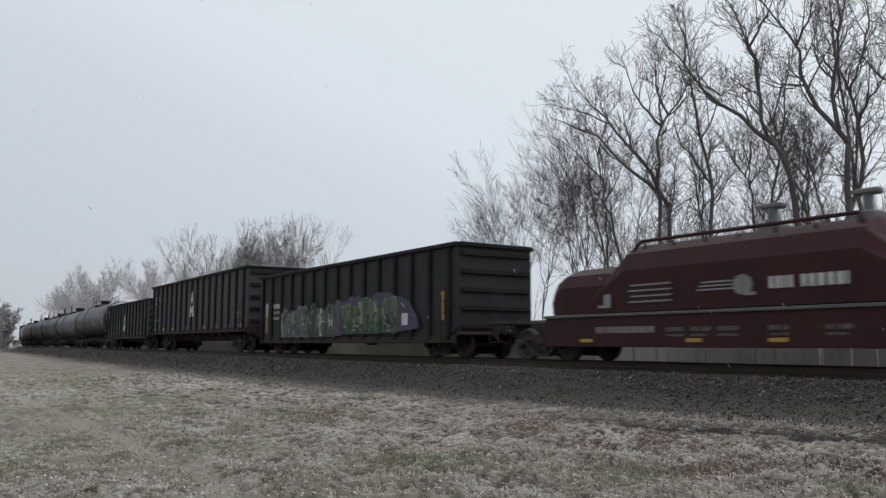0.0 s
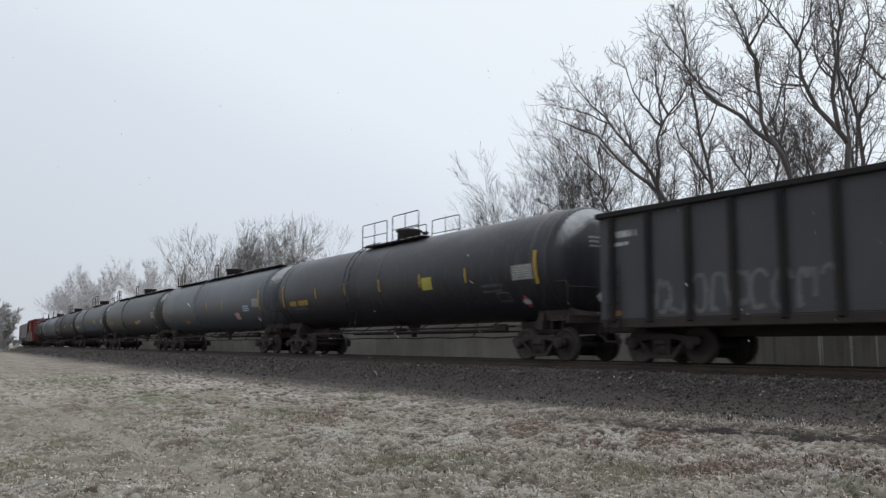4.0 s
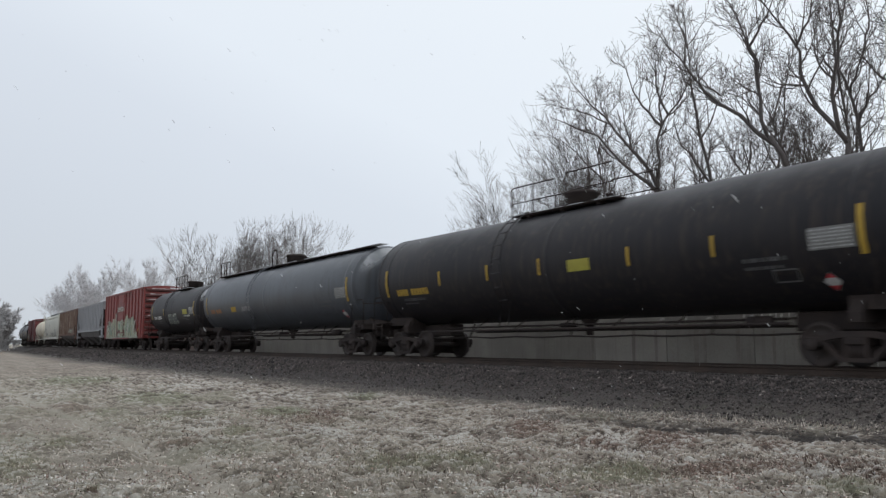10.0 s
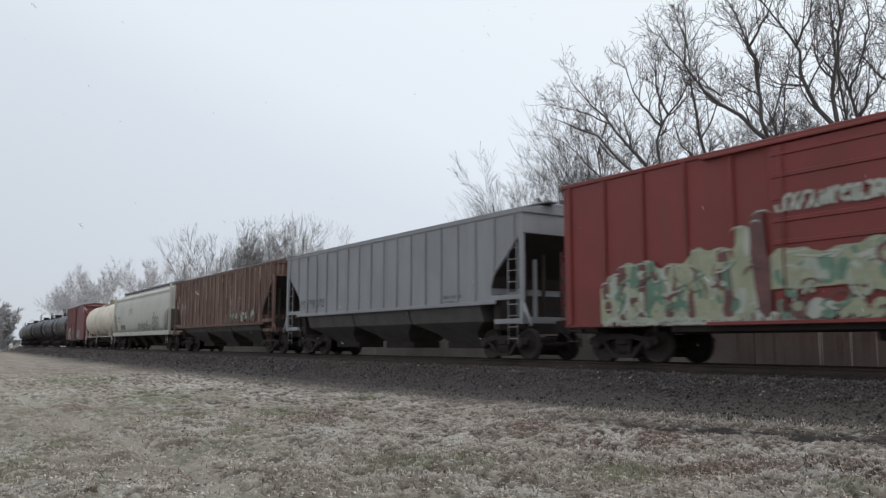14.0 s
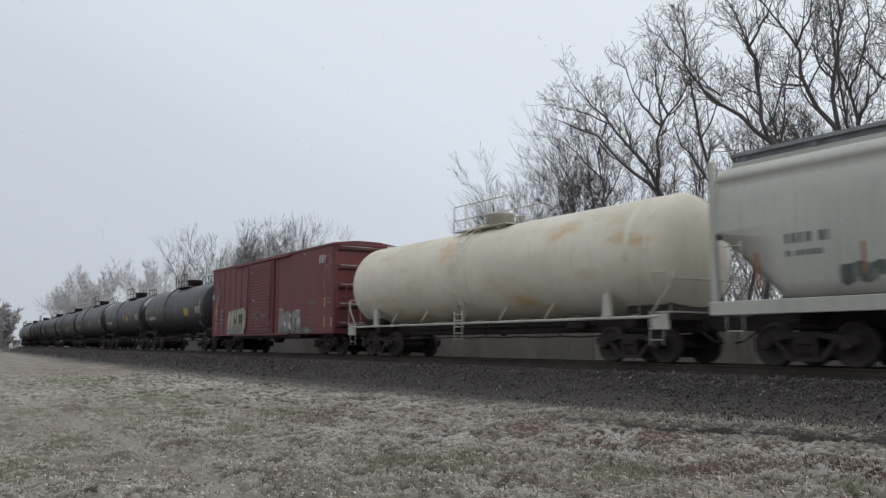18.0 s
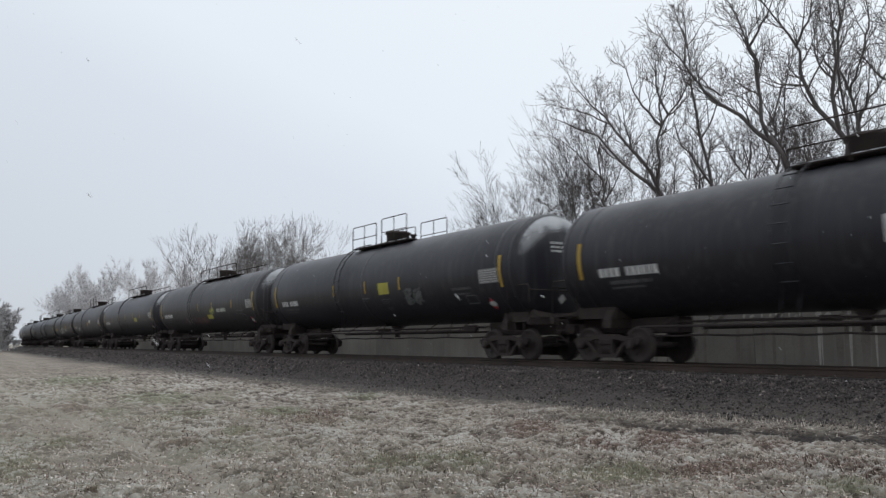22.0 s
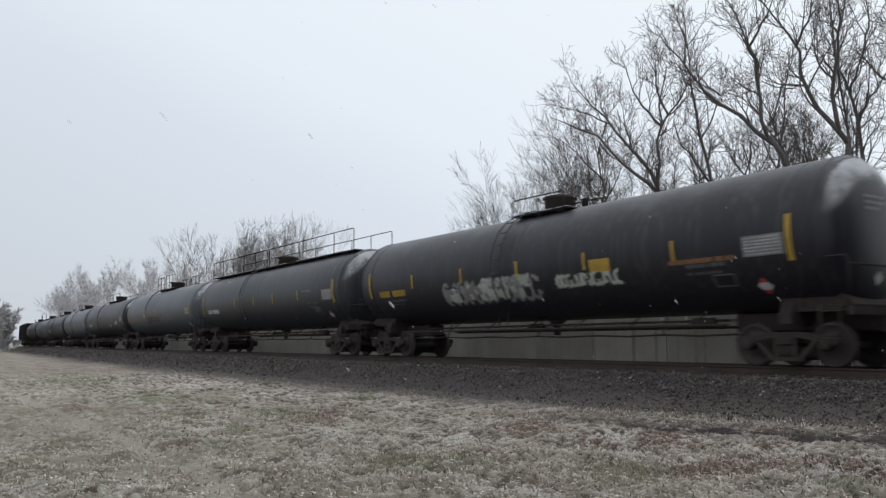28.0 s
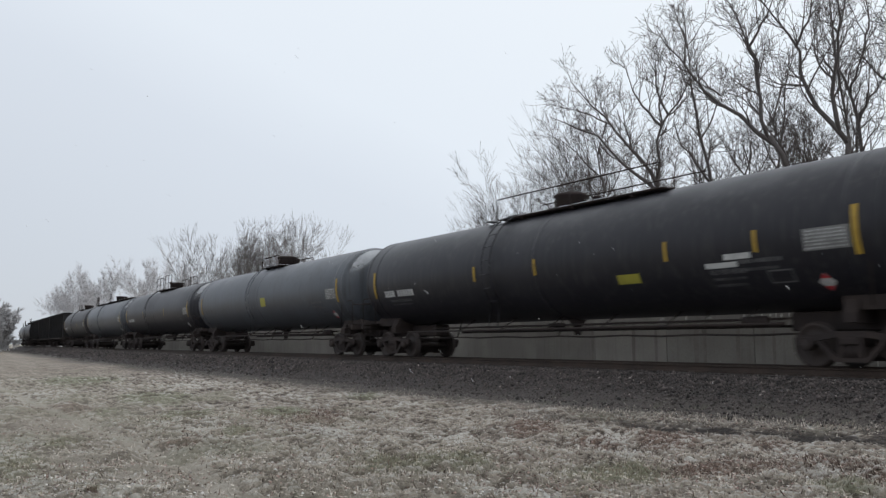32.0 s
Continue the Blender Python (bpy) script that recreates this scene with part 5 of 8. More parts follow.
def tank_car(u_right, u_left, paint, label, top="loop", radius=1.56, middle=2.68, dome=0.0, bands=3, sill=False, frame=None, seed=0, snow=True, ladder_x=None, head=True):
    car, length = rail_car("tank_car", label, u_right, u_left, TANK_INSET)
    trim = M[frame] if frame else M["under"]
    half = length / 2 - 0.62
    rs = random.Random(seed)
    side = Round(radius, middle)
    s = Shape()
    s.lathe(tank_profile(half, radius), "x", 56, (0, 0, middle))
    tank = part("tank", s, M[paint], car)
    for x in (-half + CROWN + 0.03, half - CROWN - 0.03):
        s = Shape()
        s.lathe([(x - 0.035, radius - 0.01), (x - 0.03, radius + 0.008), (x + 0.03, radius + 0.008), (x + 0.035, radius - 0.01)], "x", 56, (0, 0, middle))
        part("head_seam", s, M[paint], tank)
    for i in range(bands):
        s = Shape()
        x = -half + 1.1 + (2 * half - 2.2) * i / max(1, bands - 1)
        s.lathe([(x - 0.09, radius - 0.001), (x - 0.07, radius + 0.004), (x + 0.07, radius + 0.004), (x + 0.09, radius - 0.001)], "x", 56, (0, 0, middle))
        part("jacket_band", s, M[paint], tank)
    for sgn in (-1, 1):
        e = sgn * (length / 2 - 0.45)
        s = Shape()
        s.box(min(e, e - sgn * 3.3), max(e, e - sgn * 3.3), -0.28, 0.28, 0.72, 1.12, 0.03)
        s.box(min(e, e - sgn * 0.12), max(e, e - sgn * 0.12), -1.42, 1.42, 0.98, 1.16, 0.02)
        part("stub_sill", s, M["under"], car)
        s = Shape()
        x = sgn * (length / 2 - TANK_INSET)
        poly = [(-1.0, 0.86), (1.0, 0.86), (1.0, 1.05), (0.82, 1.36), (0.55, 1.24), (0, 1.16), (-0.55, 1.24), (-0.82, 1.36), (-1.0, 1.05)]
        s.prism_x(poly, x - 0.14, x + 0.14)
        s.prism([(x - sgn * 0.2, 1.1), (e - sgn * 0.25, 1.1), (e - sgn * 0.25, 1.22), (e - sgn * 0.75, 1.62), (x - sgn * 0.2, 1.4)], -0.85, 0.85)
        part("saddle", s, M["under"], car)
        s = Shape()
        for k in range(9):
            xx = e - sgn * (0.02 + k * 0.055)
            s.box(xx - 0.018, xx + 0.018, -1.40, 1.40, 1.165, 1.20)
        part("end_platform", s, trim, car)
        s = Shape()
        for yy in (-1.38, 1.38):
            s.tube([(e - sgn * 0.05, yy, 1.18), (e - sgn * 0.05, yy, 2.02), (e - sgn * 0.12, yy, 2.10), (e - sgn * 0.9, yy, 2.10), (e - sgn * 0.98, yy, 2.02), (e - sgn * 0.98, yy, 1.15)], 0.018, 5)
        s.tube([(e - sgn * 0.05, -1.38, 1.95), (e - sgn * 0.05, 1.38, 1.95)], 0.018, 5)
        part("handrail", s, trim, car)
        for yy in (-1.40, 1.40):
            part("step", ladder(Shape(), e - sgn * 0.45 - 0.2, e - sgn * 0.45 + 0.2, yy, 0.42, 1.2, 3), trim, car)
    s = Shape()
    run = half - 0.2 if sill else half - 2.7
    rail_z, rail_y = (1.08, 1.40) if sill else (0.86, 1.15)
    for yy in (-rail_y, rail_y):
        s.tube([(-run, yy, rail_z), (run, yy, rail_z)], 0.042 if sill else 0.034, 6)
    for i in range(7):
        x = -run + 2 * run * (i + 0.5) / 7
        s.tube([(x, -rail_y, rail_z), (x, -0.5, middle - radius + 0.12)], 0.018, 5)
    part("side_rail", s, trim, car)
    s = Shape()
    sag = [(x, -0.72, 0.67 - 0.03 * math.sin(math.pi * k / 2.0) ** 2) for k, x in ((k, -half + 2.6 + (2 * half - 5.2) * k / 12) for k in range(13))]
    s.tube(sag, 0.024, 5)
    for x, y, z in sag[2::4]:
        s.tube([(x, y, z), (x, -0.5, middle - radius + 0.12)], 0.022, 5)
    part("brake_rod", s, M["under"], car)
    s = Shape()
    s.tube([(-half + 3.2, -0.42, 0.98), (half - 3.2, -0.42, 0.98)], 0.03, 6)
    s.lathe([(-0.5, 0.0), (-0.48, 0.12), (0.1, 0.12), (0.14, 0.0)], "x", 14, (half - 3.6, -0.55, 0.93))
    s.lathe([(0.70, 0.0), (0.70, 0.09), (0.86, 0.10), (0.95, 0.12), (1.15, 0.28)], "z", 14)
    s.box(-0.8, -0.45, -0.4, 0.0, 0.86, 1.04, 0.03)
    part("brake_gear", s, M["under"], car)
    tz = middle + radius
    walk_half = {"loop": 2.1, "hoops": half - 0.75, "long": half - 0.5, "low": 1.2, "bare": 1.3, "cage": 1.35, "deck": 3.2}[top]
    for yy in (-0.62, 0.62):
        mid_x = dome + (0.9 if top == "deck" else 0.0)
        s = Shape().box(mid_x - walk_half, mid_x + walk_half, yy - 0.2, yy + 0.2, tz - 0.075, tz - 0.035, 0.012)
        n = max(3, int(walk_half * 1.2))
        for i in range(n):
            x = mid_x - walk_half + 2 * walk_half * (i + 0.5) / n
            s.box(x - 0.025, x + 0.025, yy - 0.18, yy + 0.18, tz - 0.15, tz - 0.07)
        deck = part("top_walkway", s, trim, car)
    if snow:
        s = Shape()
        for i in range(8):
            x = dome - walk_half + 2 * walk_half * (i + rs.random() * 0.6) / 8
            s.box(x, x + rs.uniform(0.15, 0.9) * walk_half / 4, -0.815, -0.43, tz - 0.034, tz - 0.018)
        tagged(part("snow_patch", s, M["snowpaint"], deck, "thin snow"), kind="stuff")
    s = Shape()
    if top == "bare":
        s.lathe([(tz - 0.1, 0.30), (tz + 0.16, 0.30), (tz + 0.20, 0.26), (tz + 0.20, 0.0)], "z", 18, (dome, 0, 0))
    else:
        s.lathe([(tz - 0.1, 0.44), (tz + 0.36, 0.44), (tz + 0.38, 0.50), (tz + 0.43, 0.50), (tz + 0.47, 0.42), (tz + 0.47, 0.0)], "z", 20, (dome, 0, 0))
    house = part("valve_housing", s, trim, car)
    s = Shape()
    s.lathe([(tz - 0.05, 0.10), (tz + 0.22, 0.10), (tz + 0.24, 0.14), (tz + 0.28, 0.14), (tz + 0.28, 0.0)], "z", 12, (dome + 0.95, 0.1, 0))
    part("relief_valve", s, trim, house)
    part("vent_box", Shape().box(dome - 0.95, dome - 0.62, -0.12, 0.12, tz - 0.05, tz + 0.17, 0.02), trim, house)
    rails = {"loop": ((-2.05, -0.15, 0.78, 2, True), (0.25, 2.05, 0.86, 2, True)), "cage": ((-1.3, 1.3, 0.75, 4, True),), "deck": ((-2.3, 4.1, 0.55, 4, False),),
             "long": ((-walk_half, -0.5, 0.80, 5, False), (-0.2, walk_half, 0.80, 5, False)), "low": ((-1.1, 1.1, 0.40, 2, False),)}.get(top, ())
    for x0, x1, h, posts, mid in rails:
        for yy in (-0.87, 0.87):
            s = Shape()
            railing(s, dome + x0, dome + x1, yy, tz - 0.16, tz + h, posts, mid)
            part("railing", s, trim, car)
    if top == "hoops":
        for x in (dome - 0.9, dome - walk_half + 0.3, dome - walk_half + 1.2):
            s = Shape()
            s.tube([(x, -0.85, tz - 0.1), (x, -0.85, tz + 0.62), (x + 0.08, -0.85, tz + 0.70), (x + 0.5, -0.85, tz + 0.70), (x + 0.58, -0.85, tz + 0.62), (x + 0.58, -0.85, tz - 0.1)], 0.024, 5)
            part("railing", s, trim, car)
    if top == "bare":
        part("vent_pipe", Shape().tube([(dome + 1.0, 0.3, tz - 0.1), (dome + 1.0, 0.3, tz + 0.26)], 0.05, 6), trim, car)
    s = Shape()
    x = dome - min(walk_half, 2.1) + 0.3 if ladder_x is None else ladder_x
    for xx in (x - 0.2, x + 0.2):
        line = []
        for i in range(9):
            a = radians(-38 + 118 * i / 8)
            line.append((xx, -(radius + 0.16) * math.cos(a), middle + (radius + 0.16) * math.sin(a)))
        s.tube([(xx, -1.42, 0.95)] + line, 0.02, 5)
    for i in range(8):
        a = radians(-35 + 110 * i / 8)
        q = (-(radius + 0.16) * math.cos(a), middle + (radius + 0.16) * math.sin(a))
        s.tube([(x - 0.2, *q), (x + 0.2, *q)], 0.015, 5)
    part("ladder", s, M[paint], car)
    if paint != "cream":
        head_marks(car, half, radius, middle, seed)
    s = Shape()
    e = -(length / 2 - 0.5)
    s.lathe([(-0.02, 0.24), (0.02, 0.24), (0.02, 0.28), (-0.02, 0.28)], "x", 18, (e + 0.2, 0.5, 2.3))
    s.tube([(e + 0.2, 0.5, 1.15), (e + 0.2, 0.5, 2.3)], 0.03, 6)
    part("brake_wheel", s, trim, car)
    if snow and head:
        head_snow(car, half, radius, middle)
    return car, side, half


def on_head(half, radius, middle, y, z, lift=0.006):
    """The place on the leading head over (y, z), measured from its middle."""
    return (half - CROWN + CROWN * dished(min(0.99, math.hypot(y, z) / radius)) + lift, y, middle + z)


def head_marks(car, half, radius, middle, seed):
    """Small stencilled lines and a hazard placard on the leading head."""
    rs = random.Random(seed + 900)
    s = Shape()
    for row in range(3):
        y, z = -0.42, 0.62 - 0.12 * row
        while y < 0.30 - 0.12 * row:
            w = rs.uniform(0.05, 0.12)
            v = [on_head(half, radius, middle, *q) for q in ((y, z), (y + w, z), (y + w, z + 0.06), (y, z + 0.06))]
            s.add(v, [(0, 1, 2, 3)])
            y += w + rs.uniform(0.02, 0.05)
    tagged(part("lettering", s, M["gsilver"] if seed % 3 else M["white"], car, "small stencilled lines"), kind="stuff")
    v = [on_head(half, radius, middle, *q, 0.012) for q in ((-0.15, -0.95), (0.0, -1.10), (0.15, -0.95), (0.0, -0.80))]
    part("placard", Shape().add(v, [(0, 1, 2, 3)]), M["white"], car, "diamond hazard placard")


def head_snow(car, half, radius, middle):
    """Snow driven onto the upper rim of the leading head, a soft white crescent."""
    v, f, cover = [], [], []
    n, m = 9, 31
    for i in range(n + 1):
        q = 0.995 - 0.62 * i / n
        for j in range(m):
            b = math.pi * j / (m - 1)
            v.append(on_head(half, radius, middle, -q * radius * math.cos(b), q * radius * math.sin(b), 0.005))
            k = i / n
            cover.append(max(0.0, math.sin(b) - 0.12) ** 0.6 * min(1.0, 0.35 + 5.0 * k) * max(0.0, 1 - (k / 0.72) ** 1.6))
    for i in range(n):
        for j in range(m - 1):
            f.append((i * m + j, i * m + j + 1, (i + 1) * m + j + 1, (i + 1) * m + j))
    me = bpy.data.meshes.new("snow_dusting")
    me.from_pydata(v, [], f)
    me.polygons.foreach_set("use_smooth", [True] * len(f))
    me.attributes.new("cover", "FLOAT", "POINT").data.foreach_set("value", cover)
    me.materials.append(M["pale_top"])
    part("snow_dusting", me, None, car, "wind-driven snow on the leading head")


def tank_marks(car, side, half, seed, text="white", bars_at=(), placard=None, stencil=True, hazard="red", chart=True):
    """Lettering, reflective bars, test chart and placards of a tank car, in metres from its middle."""
    rs = random.Random(seed)
    s = Shape()
    a = -half + 1.68
    for i in range(10 if seed % 2 else 9):
        w = 0.135 * rs.uniform(0.85, 1.05)
        block(s, side, a, a + w, 2.08, 2.29)
        a += w + (0.22 if i == 3 else 0.042)
    tagged(part("lettering", s, M[text], car), kind="stuff")
    lettering(car, side, -half + 1.95, -half + 3.3, 1.9, 0.085, M["grey"], seed + 1, 2)
    for x in bars_at:
        sign(car, "reflective_bar", side, x - 0.045, x + 0.045, 2.30, 2.74, M["yellow"], "yellow reflective bar", 0.02)
    for x in (-half + 1.05, half - 0.95):
        sign(car, "reflective_bar", side, x - 0.06, x + 0.06, 2.08, 2.98, M["yellow"], "curved yellow reflective bar", 0.022)
    if placard:
        x0, x1, z0, z1, mat_ = placard
        sign(car, "placard", side, x0, x1, z0, z1, M[mat_], "square stencilled panel")
    if chart:
        board = sign(car, "test_chart", side, half - 2.0, half - 1.08, 2.22, 2.64, M["chart"], "grey stencilled test chart")
        s = Shape()
        for i in range(6):
            bars(s, side, half - 1.96, half - 1.12, 2.25 + i * 0.065, 0.030, rs, 0.6, 0.009)
        tagged(part("lettering", s, M["white"], board), kind="stuff")
        s = Shape()
        for a, b, c, d in ((-2.9, -2.35, 1.67, 1.70), (-2.9, -2.35, 1.90, 1.93), (-2.9, -2.87, 1.67, 1.93), (-2.38, -2.35, 1.67, 1.93)):
            block(s, side, half + a, half + b, c, d)
        part("label_frame", s, M["grey"], car, "outlined label")
    if stencil:
        s = Shape()
        bars(s, side, half - 3.5, half - 2.5, 2.10, 0.08, rs)
        bars(s, side, half - 3.5, half - 2.6, 1.95, 0.06, rs)
        tagged(part("lettering", s, M["grey"], car), kind="stuff")
    if hazard:
        x, z = half - 1.75, 1.64
        d = diamond(car, side, x, z, 0.17, M["white"], "placard", "diamond hazard placard")
        if hazard == "red":
            s = Shape()
            patch(s, side, [(x, z - 0.165), (x + 0.10, z - 0.07), (x - 0.10, z - 0.07)], 0.016)
            patch(s, side, [(x - 0.1, z + 0.07), (x + 0.10, z + 0.07), (x, z + 0.165)], 0.016)
            tagged(part("flash", s, M["red"], d, "red field"), kind="stuff")


# ---- other cars ----
def side_sill_steps(car, x, y, mat_):
    s = Shape()
    ladder(s, x - 0.22, x + 0.22, y, 0.38, 0.92, 2, 0.02)
    return part("step", s, mat_, car)


def boxcar(u_right, u_left, paint, label, ribs, top, floor, door, corrugated_end, seed, louvres=False):
    car, length = rail_car("boxcar", label, u_right, u_left, 2.4)
    half, w = length / 2 - 0.82, 1.46
    rs = random.Random(seed)
    mat_ = M[paint]
    s = Shape()
    s.box(-half, half, -w, w, floor, top, 0.02)
    body = part("body", s, mat_, car)
    s = Shape()
    s.box(-half - 0.05, half + 0.05, -w - 0.04, w + 0.04, top - 0.09, top + 0.015, 0.015)
    s.prism_x([(-w, top + 0.01), (w, top + 0.01), (0.5, top + 0.13), (-0.5, top + 0.13)], -half, half)
    for i in range(14):
        x = -half + 2 * half * (i + 0.5) / 14
        s.prism_x([(-w, top + 0.01), (w, top + 0.01), (0.5, top + 0.16), (-0.5, top + 0.16)], x - 0.04, x + 0.04)
    part("roof", s, mat_, car)
    rib = 0.022 if louvres else 0.07
    for x in ribs:
        for sgn in (-1, 1):
            s = Shape().box(x - 0.055, x + 0.055, min(sgn * w, sgn * (w + rib)), max(sgn * w, sgn * (w + rib)), floor + 0.08, top - 0.09, 0.02)
            part("rib", s, mat_, body)
    d0, d1 = door
    for sgn in (-1, 1):
        s = Shape()
        yy = sorted((sgn * (w + 0.01), sgn * (w + 0.075)))
        s.box(d0, d1, *yy, floor + 0.1, top - 0.16, 0.02)
        y2 = sorted((sgn * (w + 0.06), sgn * (w + 0.10)))
        n = 22 if louvres else 8
        slats = []
        for i in range(n):
            z = floor + 0.25 + (top - floor - 0.6) * i / (n - 1)
            slats.append(Shape().box(d0 + 0.06, d1 - 0.06, *y2, z - (0.035 if louvres else 0.05), z + (0.035 if louvres else 0.05), 0.015))
        dr = part("door", s, mat_, car)
        for q in slats:
            part("door_corrugation", q, mat_, dr)
        for x in (d0 + 0.28, d1 - 0.28):
            part("lock_rod", Shape().tube([(x, sgn * (w + 0.13), floor + 0.2), (x, sgn * (w + 0.13), top - 0.2)], 0.022, 6), mat_, dr)
        y3 = sorted((sgn * w, sgn * (w + 0.13)))
        for z0, z1 in ((floor - 0.02, floor + 0.06), (top - 0.15, top - 0.085)):
            part("door_track", Shape().box(d0 - 1.6, d1 + 1.8, *y3, z0, z1, 0.01), mat_, car)
    for sgn in (-1, 1):
        s = Shape()
        n = 9 if corrugated_end else 5
        for i in range(n):
            z = floor + 0.35 + (top - floor - 0.55) * i / (n - 1)
            t = 0.13 if corrugated_end else 0.09
            xs = sorted((sgn * half, sgn * (half + t)))
            s.loft([[(sgn * half, -w + 0.10, z - 0.13), (sgn * half, w - 0.10, z - 0.13)][::1] + [(sgn * half, w - 0.10, z + 0.13), (sgn * half, -w + 0.10, z + 0.13)],
                    [(xs[1] if sgn > 0 else xs[0], -w + 0.2, z - 0.05), (xs[1] if sgn > 0 else xs[0], w - 0.2, z - 0.05), (xs[1] if sgn > 0 else xs[0], w - 0.2, z + 0.05), (xs[1] if sgn > 0 else xs[0], -w + 0.2, z + 0.05)]])
        part("end_corrugation", s, M["boxend"], body, "grimy corrugated end")
        for yy in (-w + 0.05, w - 0.45):
            s = Shape()
            for i in range(5):
                z = floor + 0.2 + i * 0.42
                s.tube([(sgn * (half + 0.16), yy, z), (sgn * (half + 0.16), yy + 0.4, z)], 0.015, 5)
            for q in (yy, yy + 0.4):
                s.tube([(sgn * (half + 0.16), q, floor + 0.1), (sgn * (half + 0.16), q, floor + 2.0)], 0.015, 5)
            part("ladder", s, mat_, car)
        side_sill_steps(car, sgn * (half - 0.35), -w, M["under"])
        s = Shape()
        s.box(min(sgn * half, sgn * (half + 0.45)), max(sgn * half, sgn * (half + 0.45)), -0.3, 0.3, 0.75, 1.05, 0.02)
        part("draft_sill", s, M["under"], car)
    s = Shape()
    s.box(-half, half, -0.25, 0.25, 0.7, floor, 0.02)
    s.box(-half + 3.4, half - 3.4, -w + 0.06, -w + 0.12, floor - 0.14, floor, 0.01)
    s.box(-half + 3.4, half - 3.4, w - 0.12, w - 0.06, floor - 0.14, floor, 0.01)
    for i in range(8):
        x = -half + 1 + (2 * half - 2) * i / 7
        s.box(x - 0.05, x + 0.05, -w + 0.1, w - 0.1, floor - 0.12, floor)
    s.lathe([(-0.5, 0.0), (-0.48, 0.17), (0.1, 0.17), (0.14, 0.0)], "x", 14, (0.6, -0.8, floor - 0.18))
    part("underframe", s, M["under"], car)
    side = Flat(-w)
    return car, side, half


def gondola(u_right, u_left, label, top, floor, ribs, seed, deep=False, paint="gond", inset=2.3):
    car, length = rail_car("gondola", label, u_right, u_left, inset)
    half, w = length / 2 - 0.80, 1.46
    t = 0.06
    s = Shape()
    for sgn in (-1, 1):
        y = sorted((sgn * w, sgn * (w - t)))
        s.box(-half, half, *y, floor, top, 0.01)
        x = sorted((sgn * half, sgn * (half - t)))
        s.box(*x, -w + t, w - t, floor, top, 0.01)
    s.box(-half + t, half - t, -w + t, w - t, floor, floor + 0.08)
    body = part("body", s, M[paint], car)
    s = Shape()
    for sgn in (-1, 1):
        y = sorted((sgn * (w - 0.04), sgn * (w + 0.12)))
        s.box(-half - 0.05, half + 0.05, *y, top - 0.10, top + 0.035, 0.02)
        x = sorted((sgn * (half - 0.04), sgn * (half + 0.12)))
        s.box(*x, -w + 0.05, w - 0.05, top - 0.10, top + 0.035, 0.02)
    rim = part("top_chord", s, M["gond_rib"], body)
    s = Shape()
    s.box(half - 0.02, half + 0.10, -w + 0.1, w - 0.1, top + 0.036, top + 0.05)
    s.box(-half, half, -w - 0.02, -w + 0.05, top + 0.036, top + 0.044)
    tagged(part("snow_patch", s, M["snowpaint"], rim, "thin snow"), kind="stuff")
    for i in range(ribs):
        x = -half + 0.45 + (2 * half - 0.9) * i / (ribs - 1)
        for sgn in (-1, 1):
            y = sorted((sgn * w, sgn * (w + 0.11)))
            part("rib", Shape().box(x - 0.085, x + 0.085, *y, floor - 0.10, top - 0.10, 0.03), M["gond_rib"], body)
    for sgn in (-1, 1):
        s = Shape()
        for i in range(5):
            z = floor + 0.3 + (top - floor - 0.6) * i / 4
            x = sorted((sgn * half, sgn * (half + 0.11)))
            s.box(*x, -w + 0.12, w - 0.12, z - 0.09, z + 0.09, 0.03)
        part("end_rib", s, M["gond_rib"], body)
        s = Shape()
        for yy in (-w - 0.12,):
            ladder(s, sgn * (half - 0.55) - 0.2, sgn * (half - 0.55) + 0.2, yy, floor - 0.2, floor + 1.3, 4)
        part("grab_iron", s, M["gond_rib"], car)
        side_sill_steps(car, sgn * (half - 0.35), -w, M["under"])
        s = Shape()
        s.box(min(sgn * half, sgn * (half + 0.45)), max(sgn * half, sgn * (half + 0.45)), -0.3, 0.3, 0.75, 1.05, 0.02)
        s.box(min(sgn * (half - .1), sgn * (half + 0.10)), max(sgn * (half - .1), sgn * (half + 0.10)), -w + 0.05, w - 0.05, 0.95, floor + 0.05, 0.02)
        part("draft_sill", s, M["under"], car)
    s = Shape()
    s.box(-half, half, -0.3, 0.3, 0.62, floor, 0.02)
    for sgn in (-1, 1):
        y = sorted((sgn * (w - 0.06), sgn * (w + 0.05)))
        part("side_sill", Shape().box(-half + 0.1, half - 0.1, *y, floor - 0.22, floor - 0.003, 0.02), M["under"], body)
    n = 11
    for i in range(n):
        x = -half + 3.2 + (2 * half - 6.4) * i / (n - 1)
        part("cross_bearer", Shape().box(x - 0.12, x + 0.12, -w + 0.05, w - 0.05, floor - (0.36 if deep else 0.12), floor - 0.004, 0.02), M["under"], body)
    s.lathe([(-0.5, 0.0), (-0.48, 0.13), (0.1, 0.13), (0.14, 0.0)], "x", 14, (1.4, -0.6, floor - 0.16))
    part("underframe", s, M["under"], car)
    return car, Flat(-w), half


